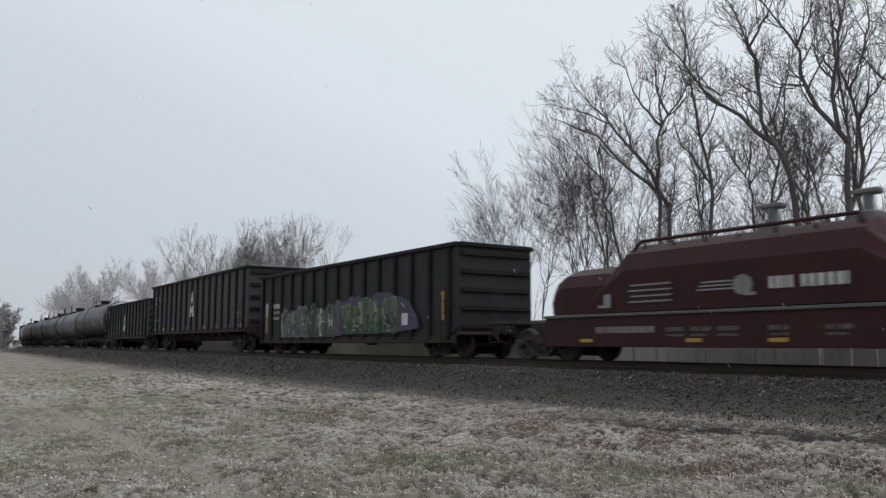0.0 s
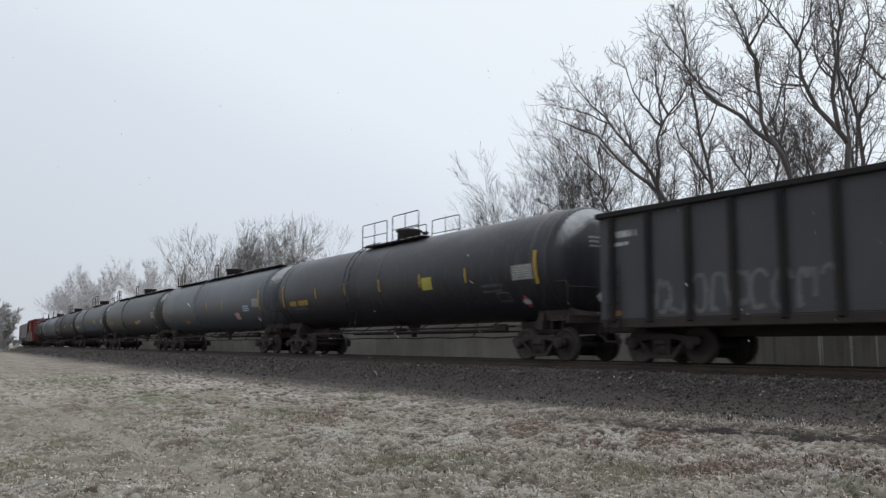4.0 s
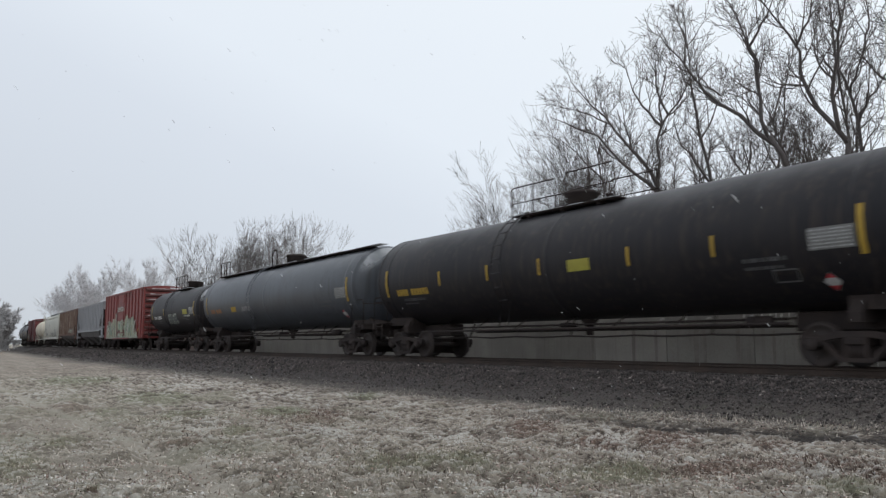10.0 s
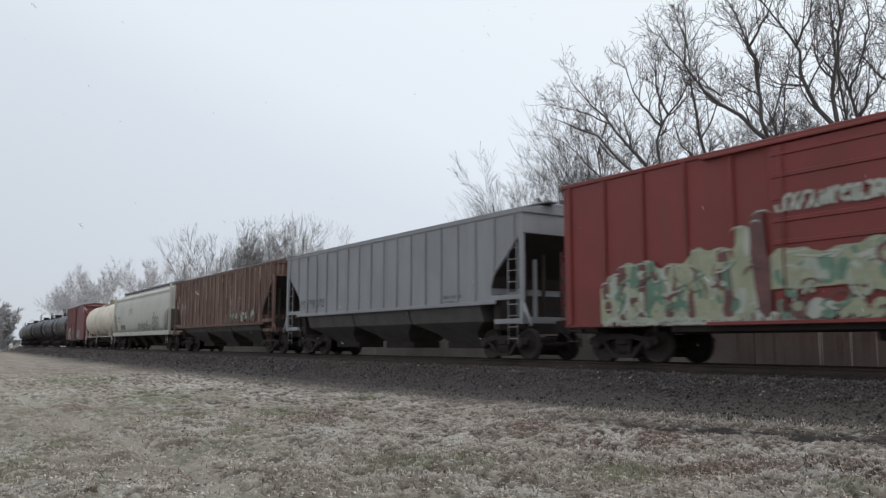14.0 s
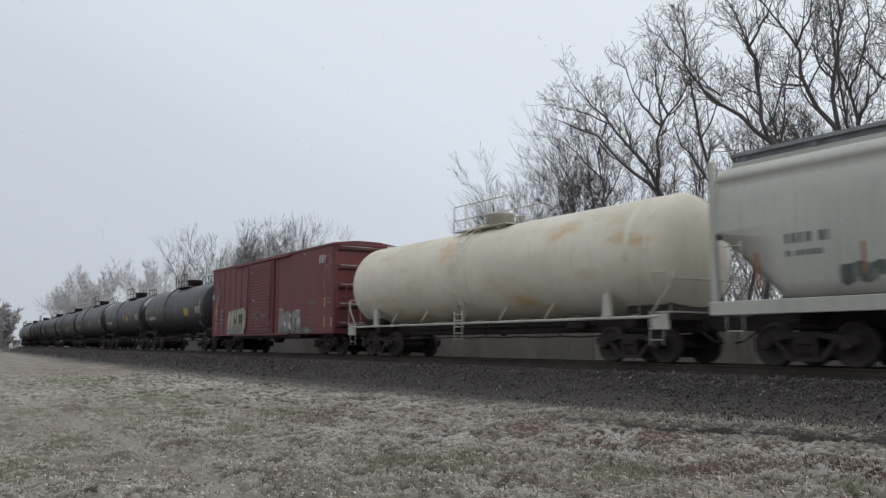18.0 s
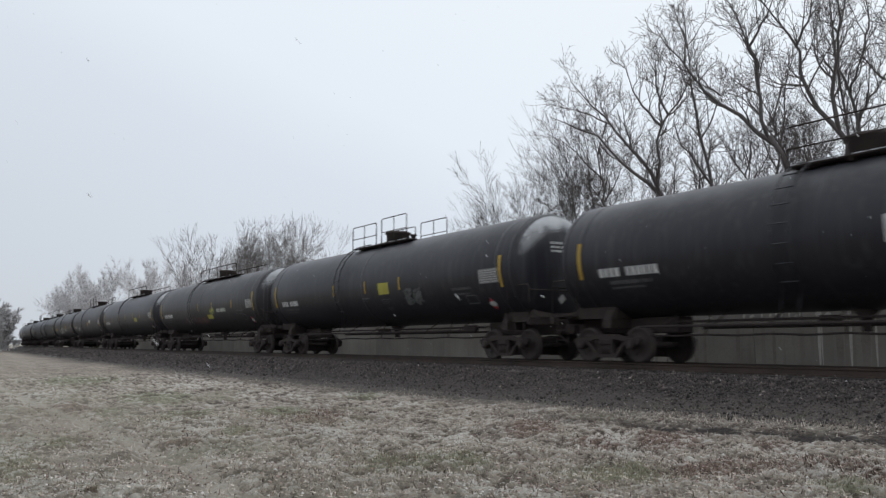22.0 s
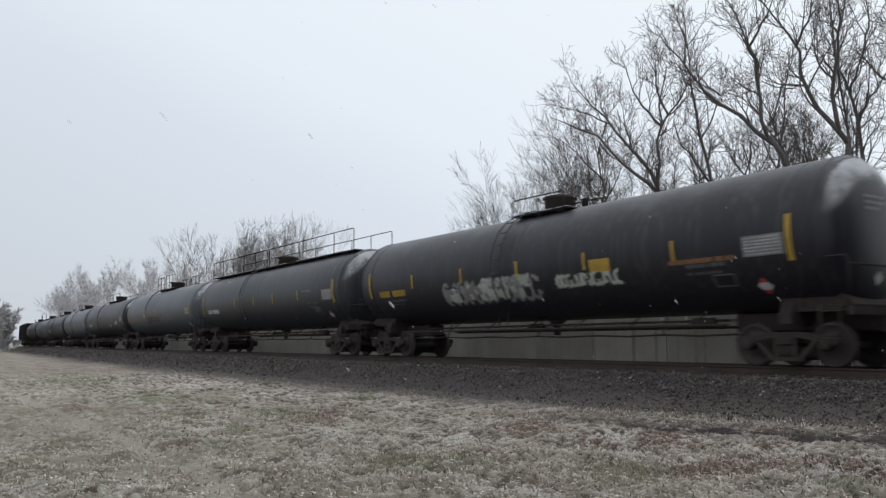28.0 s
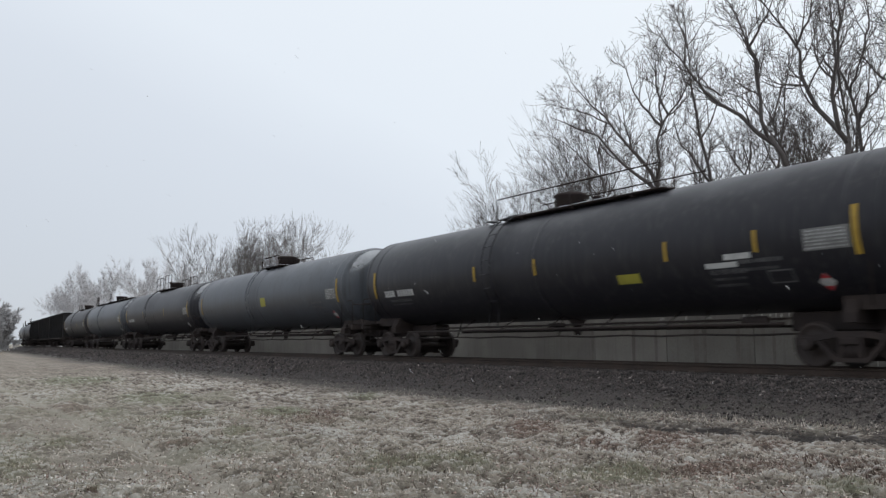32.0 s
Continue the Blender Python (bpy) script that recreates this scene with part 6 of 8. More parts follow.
def covered_hopper(u_right, u_left, paint, label, top, low, ribs, bays, seed, rib_paint=None):
    """A ribbed covered hopper: straight sides, sloped ends over open end cages, bays below."""
    car, length = rail_car("covered_hopper", label, u_right, u_left, 2.35)
    half, w = length / 2 - 0.85, 1.50
    cut, drop = 1.45, 0.62
    mat_ = M[paint]
    s = Shape()
    prof = [(-half, top), (-half, top - drop), (-half + cut - 0.12, low + 0.75), (-half + cut, low + 0.45), (-half + cut, low), (half - cut, low), (half - cut, low + 0.45), (half - cut + 0.12, low + 0.75), (half, top - drop), (half, top)]
    s.loft([[(x, -w, z) for x, z in prof], [(x, w, z) for x, z in prof]])
    body = part("body", s, mat_, car)
    s = Shape()
    s.prism_x([(-w - 0.03, top - 0.10), (w + 0.03, top - 0.10), (w + 0.03, top), (0.9, top + 0.13), (-0.9, top + 0.13), (-w - 0.03, top)], -half - 0.05, half + 0.05)
    roof = part("roof", s, mat_, car)
    s = Shape()
    for yy in (-0.78, 0.38):
        s.box(-half - 0.3, half + 0.3, yy, yy + 0.4, top + 0.20, top + 0.24)
        for i in range(10):
            x = -half + 0.5 + (2 * half - 1) * i / 9
            s.box(x - 0.03, x + 0.03, yy + 0.05, yy + 0.35, top + 0.05, top + 0.20)
    part("running_board", s, M["troof"], roof)
    s = Shape()
    for i in range(4):
        x = -half + 1.6 + (2 * half - 3.2) * i / 3
        s.box(x - 1.6, x + 1.6, -0.45, 0.45, top + 0.12, top + 0.25, 0.03)
    part("hatch_cover", s, M["troof"], roof)
    for i in range(ribs):
        x = -half + 0.35 + (2 * half - 0.7) * i / (ribs - 1)
        over = max(0.0, (cut - 0.1 - (half - abs(x))) / cut)
        z0 = low + 0.03 + (0.75 + over * (top - drop - low - 0.75) if over else 0.0)
        for sgn in (-1, 1):
            y = sorted((sgn * w, sgn * (w + 0.055)))
            part("rib", Shape().box(x - 0.035, x + 0.035, *y, z0, top - 0.12, 0.015), M[rib_paint or paint], body)
    for sgn in (-1, 1):
        s = Shape()
        y = sorted((sgn * (w - 0.02), sgn * (w + 0.05)))
        s.box(-half + 1.2, half - 1.2, *y, low - 0.09, low + 0.03, 0.015)
        part("side_sill", s, mat_, car)
    for sgn in (-1, 1):
        e = sgn * half

        def bar(name, x0, x1, y0, y1, z0, z1):
            part(name, Shape().box(min(x0, x1), max(x0, x1), y0, y1, z0, z1, 0.01), mat_, car)

        for yy in (-w + 0.04, w - 0.04):
            bar("corner_post", e, e - sgn * 0.16, yy - 0.05, yy + 0.05, 1.0, top - drop)
            bar("side_brace", e - sgn * 0.1, e - sgn * 1.45, yy - 0.05, yy + 0.05, low + 0.02, low + 0.16)
            part("diagonal_brace", Shape().tube([(e - sgn * 0.1, yy, low), (e + sgn * 0.30, yy, 0.95)], 0.06, 5), mat_, car)
            bar("platform_rail", e, e - sgn * 1.3, yy - 0.05, yy + 0.05, 1.02, 1.16)
        for yy in (-0.6, 0.6):
            bar("upright", e - sgn * 0.5, e - sgn * 0.6, yy - 0.05, yy + 0.05, 1.1, low + 1.2)
        bar("end_sill", e, e - sgn * 0.15, -w, w, 1.02, 1.2)
        bar("top_rail", e, e - sgn * 0.12, -w, w, top - drop - 0.06, top - drop + 0.02)
        # dark sheet over the slope: soot, and the end's shade painted with it
        s = Shape()
        line = [(e - sgn * (cut - 0.02), low + 0.4), (e - sgn * (cut - 0.14), low + 0.72), (e + sgn * 0.004, top - drop - 0.06)]
        s.loft([[(x, yy, z - k) for x, z in line for k in (0.0,)] + [(x + sgn * 0.01, yy, z - 0.012) for x, z in reversed(line)] for yy in (-w + 0.02, w - 0.02)])
        for yy in (-1.05, -0.35, 0.35, 1.05):
            s.box(min(e - sgn * 0.42, e - sgn * 0.5), max(e - sgn * 0.42, e - sgn * 0.5), yy - 0.05, yy + 0.05, 1.1, top - drop - 0.6, 0.01)
        part("slope_sheet", s, M["under"], car, "sloped end sheet with stiffeners, soot and shade in its dark colour")
        for yy in (-w, w):
            part("ladder", ladder(Shape(), e - sgn * 0.45 - 0.2, e - sgn * 0.45 + 0.2, yy, 0.45, top - drop - 0.3, 9), mat_, car)
        s = Shape()
        s.box(min(e + sgn * 0.4, e - sgn * 3.2), max(e + sgn * 0.4, e - sgn * 3.2), -0.3, 0.3, 0.75, 1.1, 0.02)
        s.box(min(e - sgn * 1.3, e - sgn * 1.6), max(e - sgn * 1.3, e - sgn * 1.6), -1.3, 1.3, 0.85, low + 0.2, 0.03)
        part("stub_sill", s, M["under"], car)
    gap = (2 * half - 2 * cut - 1.2) / bays
    for i in range(bays):
        x0 = -half + cut + 0.6 + gap * i
        s = Shape()
        a, b = x0 + 0.04, x0 + gap - 0.04
        m = (a + b) / 2
        s.loft([[(a, -w + 0.03, low + 0.02), (b, -w + 0.03, low + 0.02), (b, w - 0.03, low + 0.02), (a, w - 0.03, low + 0.02)],
                [(a, -w + 0.20, 1.12), (b, -w + 0.20, 1.12), (b, w - 0.20, 1.12), (a, w - 0.20, 1.12)],
                [(m - 0.28 * gap, -0.9, 0.80), (m + 0.28 * gap, -0.9, 0.80), (m + 0.28 * gap, 0.9, 0.80), (m - 0.28 * gap, 0.9, 0.80)],
                [(m - 0.2 * gap, -0.55, 0.50), (m + 0.2 * gap, -0.55, 0.50), (m + 0.2 * gap, 0.55, 0.50), (m - 0.2 * gap, 0.55, 0.50)]])
        bay = part("hopper_bay", s, M["bay"], car)
        s = Shape()
        s.box(m - 0.24 * gap, m + 0.24 * gap, -0.55, 0.55, 0.32, 0.52, 0.02)
        part("outlet_gate", s, M["under"], bay)
    return car, Flat(-w), half


def smooth_hopper(u_right, u_left, label, seed):
    """A long covered hopper with smooth bulging sides, a trough roof and a deep side sill."""
    car, length = rail_car("covered_hopper", label, u_right, u_left, 2.5)
    half, cut = length / 2 - 0.85, 1.5
    mat_ = M["hwhite"]

    def section(x, open_end):
        pts = []
        for i in range(9):
            q = i / 8
            pts.append((1.40 + 0.11 * math.sin(math.pi * q) ** 0.7 - 0.02 * q, 1.36 + 2.36 * q))
        pts += [(1.36, 3.75), (1.36, 3.90), (1.39, 3.93)]
        for i in range(1, 6):
            q = radians(18 * i)
            pts.append((0.78 + 0.61 * math.cos(q), 3.93 + 0.33 * math.sin(q)))
        return pts

    sec = section(0, False)
    ring = [(-y, z) for y, z in sec] + [(y, z) for y, z in reversed(sec)]
    s = Shape()
    lows = {0: 0.0}
    rings = []
    for x, lift in ((-half, 1.0), (-half + 0.02, 1.0), (-half + cut, 0.0), (half - cut, 0.0), (half - 0.02, 1.0), (half, 1.0)):
        rings.append([(x, y, max(z, 1.36 + lift * 1.42)) for y, z in ring])
    s.loft(rings, True, True, True)
    body = part("body", s, mat_, car)
    s = Shape()
    s.box(-half - 0.05, half + 0.05, -0.78, 0.78, 4.26, 4.40, 0.03)
    roof = part("roof", s, mat_, car)
    s = Shape()
    for yy in (-0.82, 0.52):
        s.box(-half, half, yy, yy + 0.3, 4.52, 4.60)
        s.box(-half, half, yy + 0.12, yy + 0.16, 4.38, 4.53)
        for i in range(12):
            x = -half + 0.3 + (2 * half - 0.6) * i / 11
            s.box(x - 0.04, x + 0.04, yy + 0.04, yy + 0.26, 4.38, 4.53)
    part("running_board", s, M["troof"], roof)
    s = Shape()
    s.box(-half + 0.8, half - 0.8, -0.32, 0.32, 4.39, 4.58, 0.04)
    part("hatch_cover", s, M["troof"], roof)
    for sgn in (-1, 1):
        y = sorted((sgn * 1.42, sgn * 1.52))
        part("side_sill", Shape().box(-half - 0.2, half + 0.2, *y, 1.05, 1.34, 0.015), mat_, car)
        e = sgn * half
        s = Shape()
        for yy in (-1.45, 1.45):
            s.box(min(e, e + sgn * 0.14), max(e, e + sgn * 0.14), yy - 0.06, yy + 0.06, 1.1, 4.35, 0.015)
        s.box(min(e, e + sgn * 0.14), max(e, e + sgn * 0.14), -1.4, 1.4, 2.68, 2.85, 0.015)
        s.box(min(e, e + sgn * 0.2), max(e, e + sgn * 0.2), -1.4, 1.4, 1.05, 1.3, 0.015)
        part("end_frame", s, mat_, car)
        for yy in (-1.48, 1.48):
            part("ladder", ladder(Shape(), e - sgn * 0.40 - 0.2, e - sgn * 0.40 + 0.2, yy, 0.5, 2.7, 5), mat_, car)
        s = Shape()
        s.box(min(e + sgn * 0.4, e - sgn * 3.4), max(e + sgn * 0.4, e - sgn * 3.4), -0.3, 0.3, 0.75, 1.1, 0.02)
        s.box(min(e - sgn * 1.4, e - sgn * 1.7), max(e - sgn * 1.4, e - sgn * 1.7), -1.3, 1.3, 0.85, 1.7, 0.03)
        part("stub_sill", s, M["under"], car)
    bays = 4
    gap = (2 * half - 2 * cut - 2.2) / bays
    for i in range(bays):
        a = -half + cut + 1.1 + gap * i + 0.1
        b = a + gap - 0.2
        m = (a + b) / 2
        s = Shape()
        s.loft([[(a, -1.38, 1.5), (b, -1.38, 1.5), (b, 1.38, 1.5), (a, 1.38, 1.5)], [(a + 0.25, -1.1, 1.12), (b - 0.25, -1.1, 1.12), (b - 0.25, 1.1, 1.12), (a + 0.25, 1.1, 1.12)],
                [(a + 0.75, -0.8, 0.85), (b - 0.75, -0.8, 0.85), (b - 0.75, 0.8, 0.85), (a + 0.75, 0.8, 0.85)], [(m - 0.42, -0.5, 0.46), (m + 0.42, -0.5, 0.46), (m + 0.42, 0.5, 0.46), (m - 0.42, 0.5, 0.46)]])
        bay = part("hopper_bay", s, M["under"], car)
        part("outlet_gate", Shape().box(m - 0.5, m + 0.5, -0.5, 0.5, 0.32, 0.5, 0.02), M["under"], bay)

    def side(a, h, lift=0.006):
        best = min(sec, key=lambda q: abs(q[1] - h))
        for (y0, z0), (y1, z1) in zip(sec, sec[1:]):
            if z0 <= h <= z1:
                k = (h - z0) / (z1 - z0)
                return (a, -(y0 + (y1 - y0) * k) - lift, h)
        return (a, -best[0] - lift, h)

    return car, side, half


def coil_car(u_right, u_left, label):
    """A coil car: a deep sill with dark end platforms, a long hood with sloped ends and a lower hood end piece."""
    car, length = rail_car("coil_car", label, u_right, u_left, 2.6)
    half, w = length / 2 - 0.6, 1.45
    mat_ = M["coilred"]
    red = 5.0
    s = Shape()
    for sgn in (-1, 1):
        y = sorted((sgn * (w - 0.08), sgn * w))
        s.box(-red, red, *y, 0.38, 1.14, 0.015)
    s.box(-red, red, -w + 0.1, w - 0.1, 0.8, 1.0)
    frame_ = part("frame", s, mat_, car)
    for sgn in (-1, 1):
        y = sorted((sgn * (w - 0.2), sgn * (w + 0.06)))
        part("deck_edge", Shape().box(-red, red, *y, 1.12, 1.19, 0.01), M["gpale"], frame_, "pale worn deck edge")
    sec = [(-1.36, 1.22), (-1.40, 2.20), (-1.26, 2.60), (-0.7, 2.85), (0.7, 2.85), (1.26, 2.60), (1.40, 2.20), (1.36, 1.22)]
    s = Shape()
    s.loft([[(x, y * k, 1.22 + (z - 1.22) * h) for y, z in sec] for x, k, h in ((-3.3, 0.98, 0.30), (-3.1, 0.99, 0.45), (-2.2, 1.0, 1.0), (3.6, 1.0, 1.0), (4.4, 0.99, 0.5), (4.6, 0.98, 0.3))])
    hood = part("hood", s, mat_, car)
    low = [(-1.30, 1.2), (-1.34, 1.9), (-1.2, 2.2), (-0.6, 2.42), (0.6, 2.42), (1.2, 2.2), (1.34, 1.9), (1.30, 1.2)]
    s = Shape()
    s.loft([[(x, y * k, 1.2 + (z - 1.2) * h) for y, z in low] for x, k, h in ((-4.95, 0.9, 0.45), (-4.75, 0.97, 0.82), (-4.4, 1.0, 1.0), (-2.9, 1.0, 1.0), (-2.7, 0.98, 0.96))])
    part("hood_end", s, mat_, car)
    for yy in (-0.95, 0.95):
        s = Shape()
        s.tube([(-2.25, yy * 1.2, 2.55), (-2.0, yy, 2.92), (3.4, yy, 2.92), (3.65, yy * 1.2, 2.5)], 0.045, 6)
        for i in range(7):
            x = -1.9 + i * 0.88
            s.tube([(x, yy, 2.58), (x, yy, 2.92)], 0.035, 5)
        part("hood_rail", s, mat_, hood)
    for x in (0.95, 3.05):
        s = Shape()
        s.box(x - 0.26, x + 0.26, -0.3, 0.3, 2.73, 3.06, 0.04)
        s.box(x - 0.08, x + 0.08, -0.12, 0.12, 3.05, 3.44, 0.02)
        s.box(x - 0.28, x + 0.28, -0.14, 0.14, 3.40, 3.52, 0.03)
        part("lifting_lug", s, M["grey"], hood, "grey lifting bracket")
    for sgn in (-1, 1):
        s = Shape()
        xs = sorted((sgn * (red - 0.1), sgn * half))
        s.box(*xs, -0.32, 0.32, 0.66, 1.08, 0.03)
        e = sorted((sgn * (half - 0.75), sgn * half))
        s.box(*e, -1.4, 1.4, 1.0, 1.1, 0.02)
        part("end_sill", s, M["under"], car)
        for yy in (-1.38, 1.38):
            s = ladder(Shape(), sgn * (half - 0.35) - 0.2, sgn * (half - 0.35) + 0.2, yy, 0.4, 1.05, 3)
            part("step", s, M["under"], car)
            x = sgn * (half - 0.15)
            part("handrail", Shape().tube([(x, yy, 1.05), (x, yy, 1.9), (x - sgn * 0.55, yy, 1.9), (x - sgn * 0.55, yy, 1.05)], 0.018, 5), M["under"], car)
    return car, Flat(-w), Flat(-1.405), half


# ---- the train, from its head to its tail ----
def build_train():
    # coil car
    car, low, hood, half = coil_car(-3.2, -19.7, "oxide-red steel coil car with a long covered hood")
    s = Shape()
    for i in range(4):
        block(s, hood, -2.05 + 0.08 * (i % 2), -0.75, 1.42 + i * 0.13, 1.46 + i * 0.13)
    for z0, x0 in ((1.60, -0.06), (1.68, 0.0), (1.76, 0.08)):
        block(s, hood, x0, 0.86, z0, z0 + 0.035)
    patch(s, hood, [(0.86 + 0.24 * (1 + math.cos(k * 0.7)), 1.68 + 0.22 * math.sin(k * 0.7)) for k in range(9)])
    block(s, hood, 1.1, 1.4, 1.45, 1.52)
    block(s, hood, -3.05, -2.62, 1.33, 1.40)
    block(s, hood, -2.85, -2.62, 1.40, 1.66)
    tagged(part("emblem", s, M["gsilver"], car, "pale painted emblem and stripes"), kind="stuff")
    lettering(car, hood, 1.72, 3.35, 1.56, 0.24, M["white"], 3)
    lettering(car, low, -3.1, -1.25, 0.72, 0.15, M["gsilver"], 4)
    for a in (-3.65, -0.35, 1.68):
        sign(car, "reflector", low, a, a + 0.42, 0.50, 0.58, M["yellow"], "yellow reflector")
    for a in (-0.9, -0.2, 0.5, 1.7, 2.9):
        lettering(car, low, a, a + 0.5, 0.74, 0.09, M["grey"], 5 + int(a * 10), 2)

    # gondolas
    car, side, half = gondola(-19.7, -37.78, "black high-sided scrap gondola covered in green graffiti", 3.58, 0.70, 15, 1)
    mural(car, side, -5.3, -2.3, 0.75, 1.95, ("gpale", "gpale", "ggreen", "gsilver", "gdeep"), 21, "gpale", "gsilver", 0.22, 0.1, "green and grey graffiti letters", 0.115)
    mural(car, side, -2.3, -0.15, 0.75, 2.05, ("ggreen", "ggreen", "gdeep", "gpale", "gwhite"), 24, "gdeep", "gpale", 0.24, 0.0, "green and grey graffiti letters", 0.115)
    mural(car, side, -0.3, 0.5, 0.78, 2.0, ("gpurple", "gpurple", "gpale"), 23, "gpurple", None, 0.3, 0.1, "purple graffiti ground", 0.112)
    mural(car, side, 0.4, 4.75, 1.3, 2.15, ("gpurple",), 25, "gpurple", None, 0.4, 0.12, "purple graffiti ground", 0.112)
    mural(car, side, 0.55, 4.7, 0.85, 2.02, ("glime", "ggreen", "gpale", "gdeep", "glime", "gsilver"), 22, "ggreen", "gsilver", 0.26, 0.12, "green graffiti letters", 0.12)
    mural(car, side, 0.6, 4.6, 0.82, 1.25, ("gdeep", "ggreen"), 26, None, None, 0.36, 0.0, "dark green graffiti letters", 0.13)
    s = Shape()
    patch(s, side, [(4.7, 0.85), (6.2, 0.98), (6.05, 1.35), (5.5, 1.9), (4.9, 2.1), (4.6, 1.5)], 0.118)
    tagged(part("graffiti", s, M["gpurple"], car, "purple graffiti ground"), kind="stuff")
    for k, (paint, r, n) in enumerate((("gdeep", 0.06, 9), ("glime", 0.06, 9), ("gpale", 0.05, 9), ("gwhite", 0.016, 8), ("gond_rib", 0.02, 10))):
        strokes(car, side, -5.2, -0.2, 0.85, 1.9, M[paint], 600 + k, n, r, lift=0.130 + 0.003 * k)
        strokes(car, side, 0.5, 4.7, 0.9, 2.0, M[paint], 620 + k, n, r, lift=0.134 + 0.003 * k)
    sign(car, "placard", side, 5.1, 5.5, 1.08, 1.48, M["white"], "white panel", 0.14)
    lettering(car, side, -6.55, -5.65, 2.05, 0.20, M["white"], 6, 3)
    sign(car, "stripe", side, -7.45, -7.2, 0.95, 1.7, M["orange"], "faded orange stripe", 0.02)
    sign(car, "stripe", side, -7.45, -7.2, 1.7, 2.3, M["gwhite"], "faded white stripe", 0.02)
    sign(car, "reflective_bar", side, half - 0.75, half - 0.62, 1.2, 2.1, M["yellow"], "yellow reflective bar", 0.115)
    car, side, half = gondola(-38.18, -59.0, "long black high-sided gondola with white emblem letters", 4.30, 1.28, 17, 2, True, "gond_grey", 2.95)
    emblem(car, side, 0.35, 2.03, 1.04)
    lettering(car, side, -8.75, -7.75, 3.35, 0.24, M["white"], 8, 2)
    lettering(car, side, -8.9, -8.5, 1.95, 0.13, M["gsilver"], 9, 3)
    lettering(car, side, -8.3, -7.9, 1.95, 0.13, M["gsilver"], 109, 3)
    lettering(car, side, half - 1.6, half - 0.75, 1.95, 0.12, M["gsilver"], 10, 2)
    for a in (1.0, 2.95, 5.2, 8.3, 11.8, 14.1, 16.2, 18.1):
        sign(car, "reflector", side, -half + a, -half + a + 0.45, 1.31, 1.47, M["yellow"], "yellow reflector", 0.02)
    car, side, half = gondola(-59.0, -76.3, "black mill gondola with white emblem letters and scrawls", 3.62, 1.05, 14, 3, False, "gond_grey")
    emblem(car, side, 0.12, 1.4, 0.95)
    lettering(car, side, -half + 0.45, -half + 1.2, 3.0, 0.16, M["white"], 11, 2)
    scrawl(car, side, -half + 1.7, -half + 6.2, 1.55, 0.8, M["grey"], 12, 0.045)
    lettering(car, side, half - 2.4, half - 1.6, 2.0, 0.12, M["grey"], 13, 2)
    for a in (0.3, 7.4, 12.9):
        sign(car, "reflector", side, -half + a, -half + a + 0.4, 1.12, 1.25, M["orange"], "orange reflector", 0.02)

    # tank cars, first group
    def tank(u_right, u_left, paint, label, top, seed, dome=0.0, text="white", bars_at=(), placard=None, stencil=True, hazard="red", chart=True, **k):
        car, side, half = tank_car(u_right, u_left, paint, label, top, dome=dome, seed=seed, **k)
        tank_marks(car, side, half, seed, text, bars_at, placard, stencil, hazard, chart)
        return car, side, half

    ends = (-76.3, -96.75, -117.35, -137.92, -159.05, -179.2, -199.72, -213.1)
    tank(ends[0], ends[1], "black", "black tank car with yellow lettering", "loop", 31, -0.4, "yellow", (-5.2, -2.6, 0.1, 2.8, 5.4), (2.9, 3.5, 2.2, 2.6, "lime"))
    car, side, half = tank(ends[1], ends[2], "slate", "blue-grey tank car with blue and pink labels", "hoops", 32, 0.5, "grey", (0.48, 3.23), None, False)
    sign(car, "placard", side, 6.25, 7.25, 2.05, 2.38, M["bluesign"], "blue label panel")
    s = Shape()
    for i in range(3):
        block(s, side, 6.28 + i * 0.04, 7.15, 2.08 + 0.10 * i, 2.13 + 0.10 * i, 0.010)
    tagged(part("lettering", s, M["white"], car), kind="stuff")
    sign(car, "placard", side, 4.9, 5.55, 1.70, 2.02, M["pink"], "faded pink placard")
    sign(car, "placard", side, -4.5, -3.65, 1.66, 1.84, M["orange"], "faded orange panel")
    car, side, half = tank(ends[2], ends[3], "olive", "olive-grey tank car with dim yellow lettering", "hoops", 33, 0.3, "orange", (), (2.2, 3.1, 1.9, 2.12, "lime"))
    sign(car, "placard", side, 3.4, 4.0, 2.0, 2.2, M["pink"], "faded pink placard")
    car, side, half = tank(ends[3], ends[4], "black", "black tank car with blue graffiti and yellow bars", "loop", 34, -0.1, "white", (-5.7, -2.53, -0.23, 2.45), (4.1, 4.75, 2.3, 2.7, "lime"))
    for i, (a, b, z0, z1) in enumerate(((-5.3, -3.2, 1.75, 2.0), (-3.0, -0.9, 1.72, 2.1), (1.3, 4.4, 1.70, 2.15))):
        mural(car, side, a, b, z0, z1 + 0.12, ("blue", "blue", "gdark"), 61 + i, None, None, 0.22, 0.0, "blue spray-paint graffiti")
    tank(ends[4], ends[5], "soot", "black tank car with yellow lettering and panel", "loop", 35, -0.2, "yellow", (-5.1, -2.6, -0.3, 2.9, 5.3), (0.8, 1.6, 2.3, 2.6, "lime"))
    car, side, half = tank(ends[5], ends[6], "slate", "blue-grey tank car with a long top walkway", "hoops", 36, 0.2, "orange", (), (-4.65, -3.95, 2.08, 2.34, "yellow"))
    scrawl(car, side, -3.1, -1.9, 2.2, 0.2, M["gsilver"], 136, 0.035)
    car, side, half = tank(ends[6], ends[7], "soot", "short black tank car with white lettering and graffiti", "cage", 37, 0.2, "white", (-1.9,), (2.7, 3.65, 2.25, 2.55, "lime"), True, None, radius=1.45, middle=2.58)
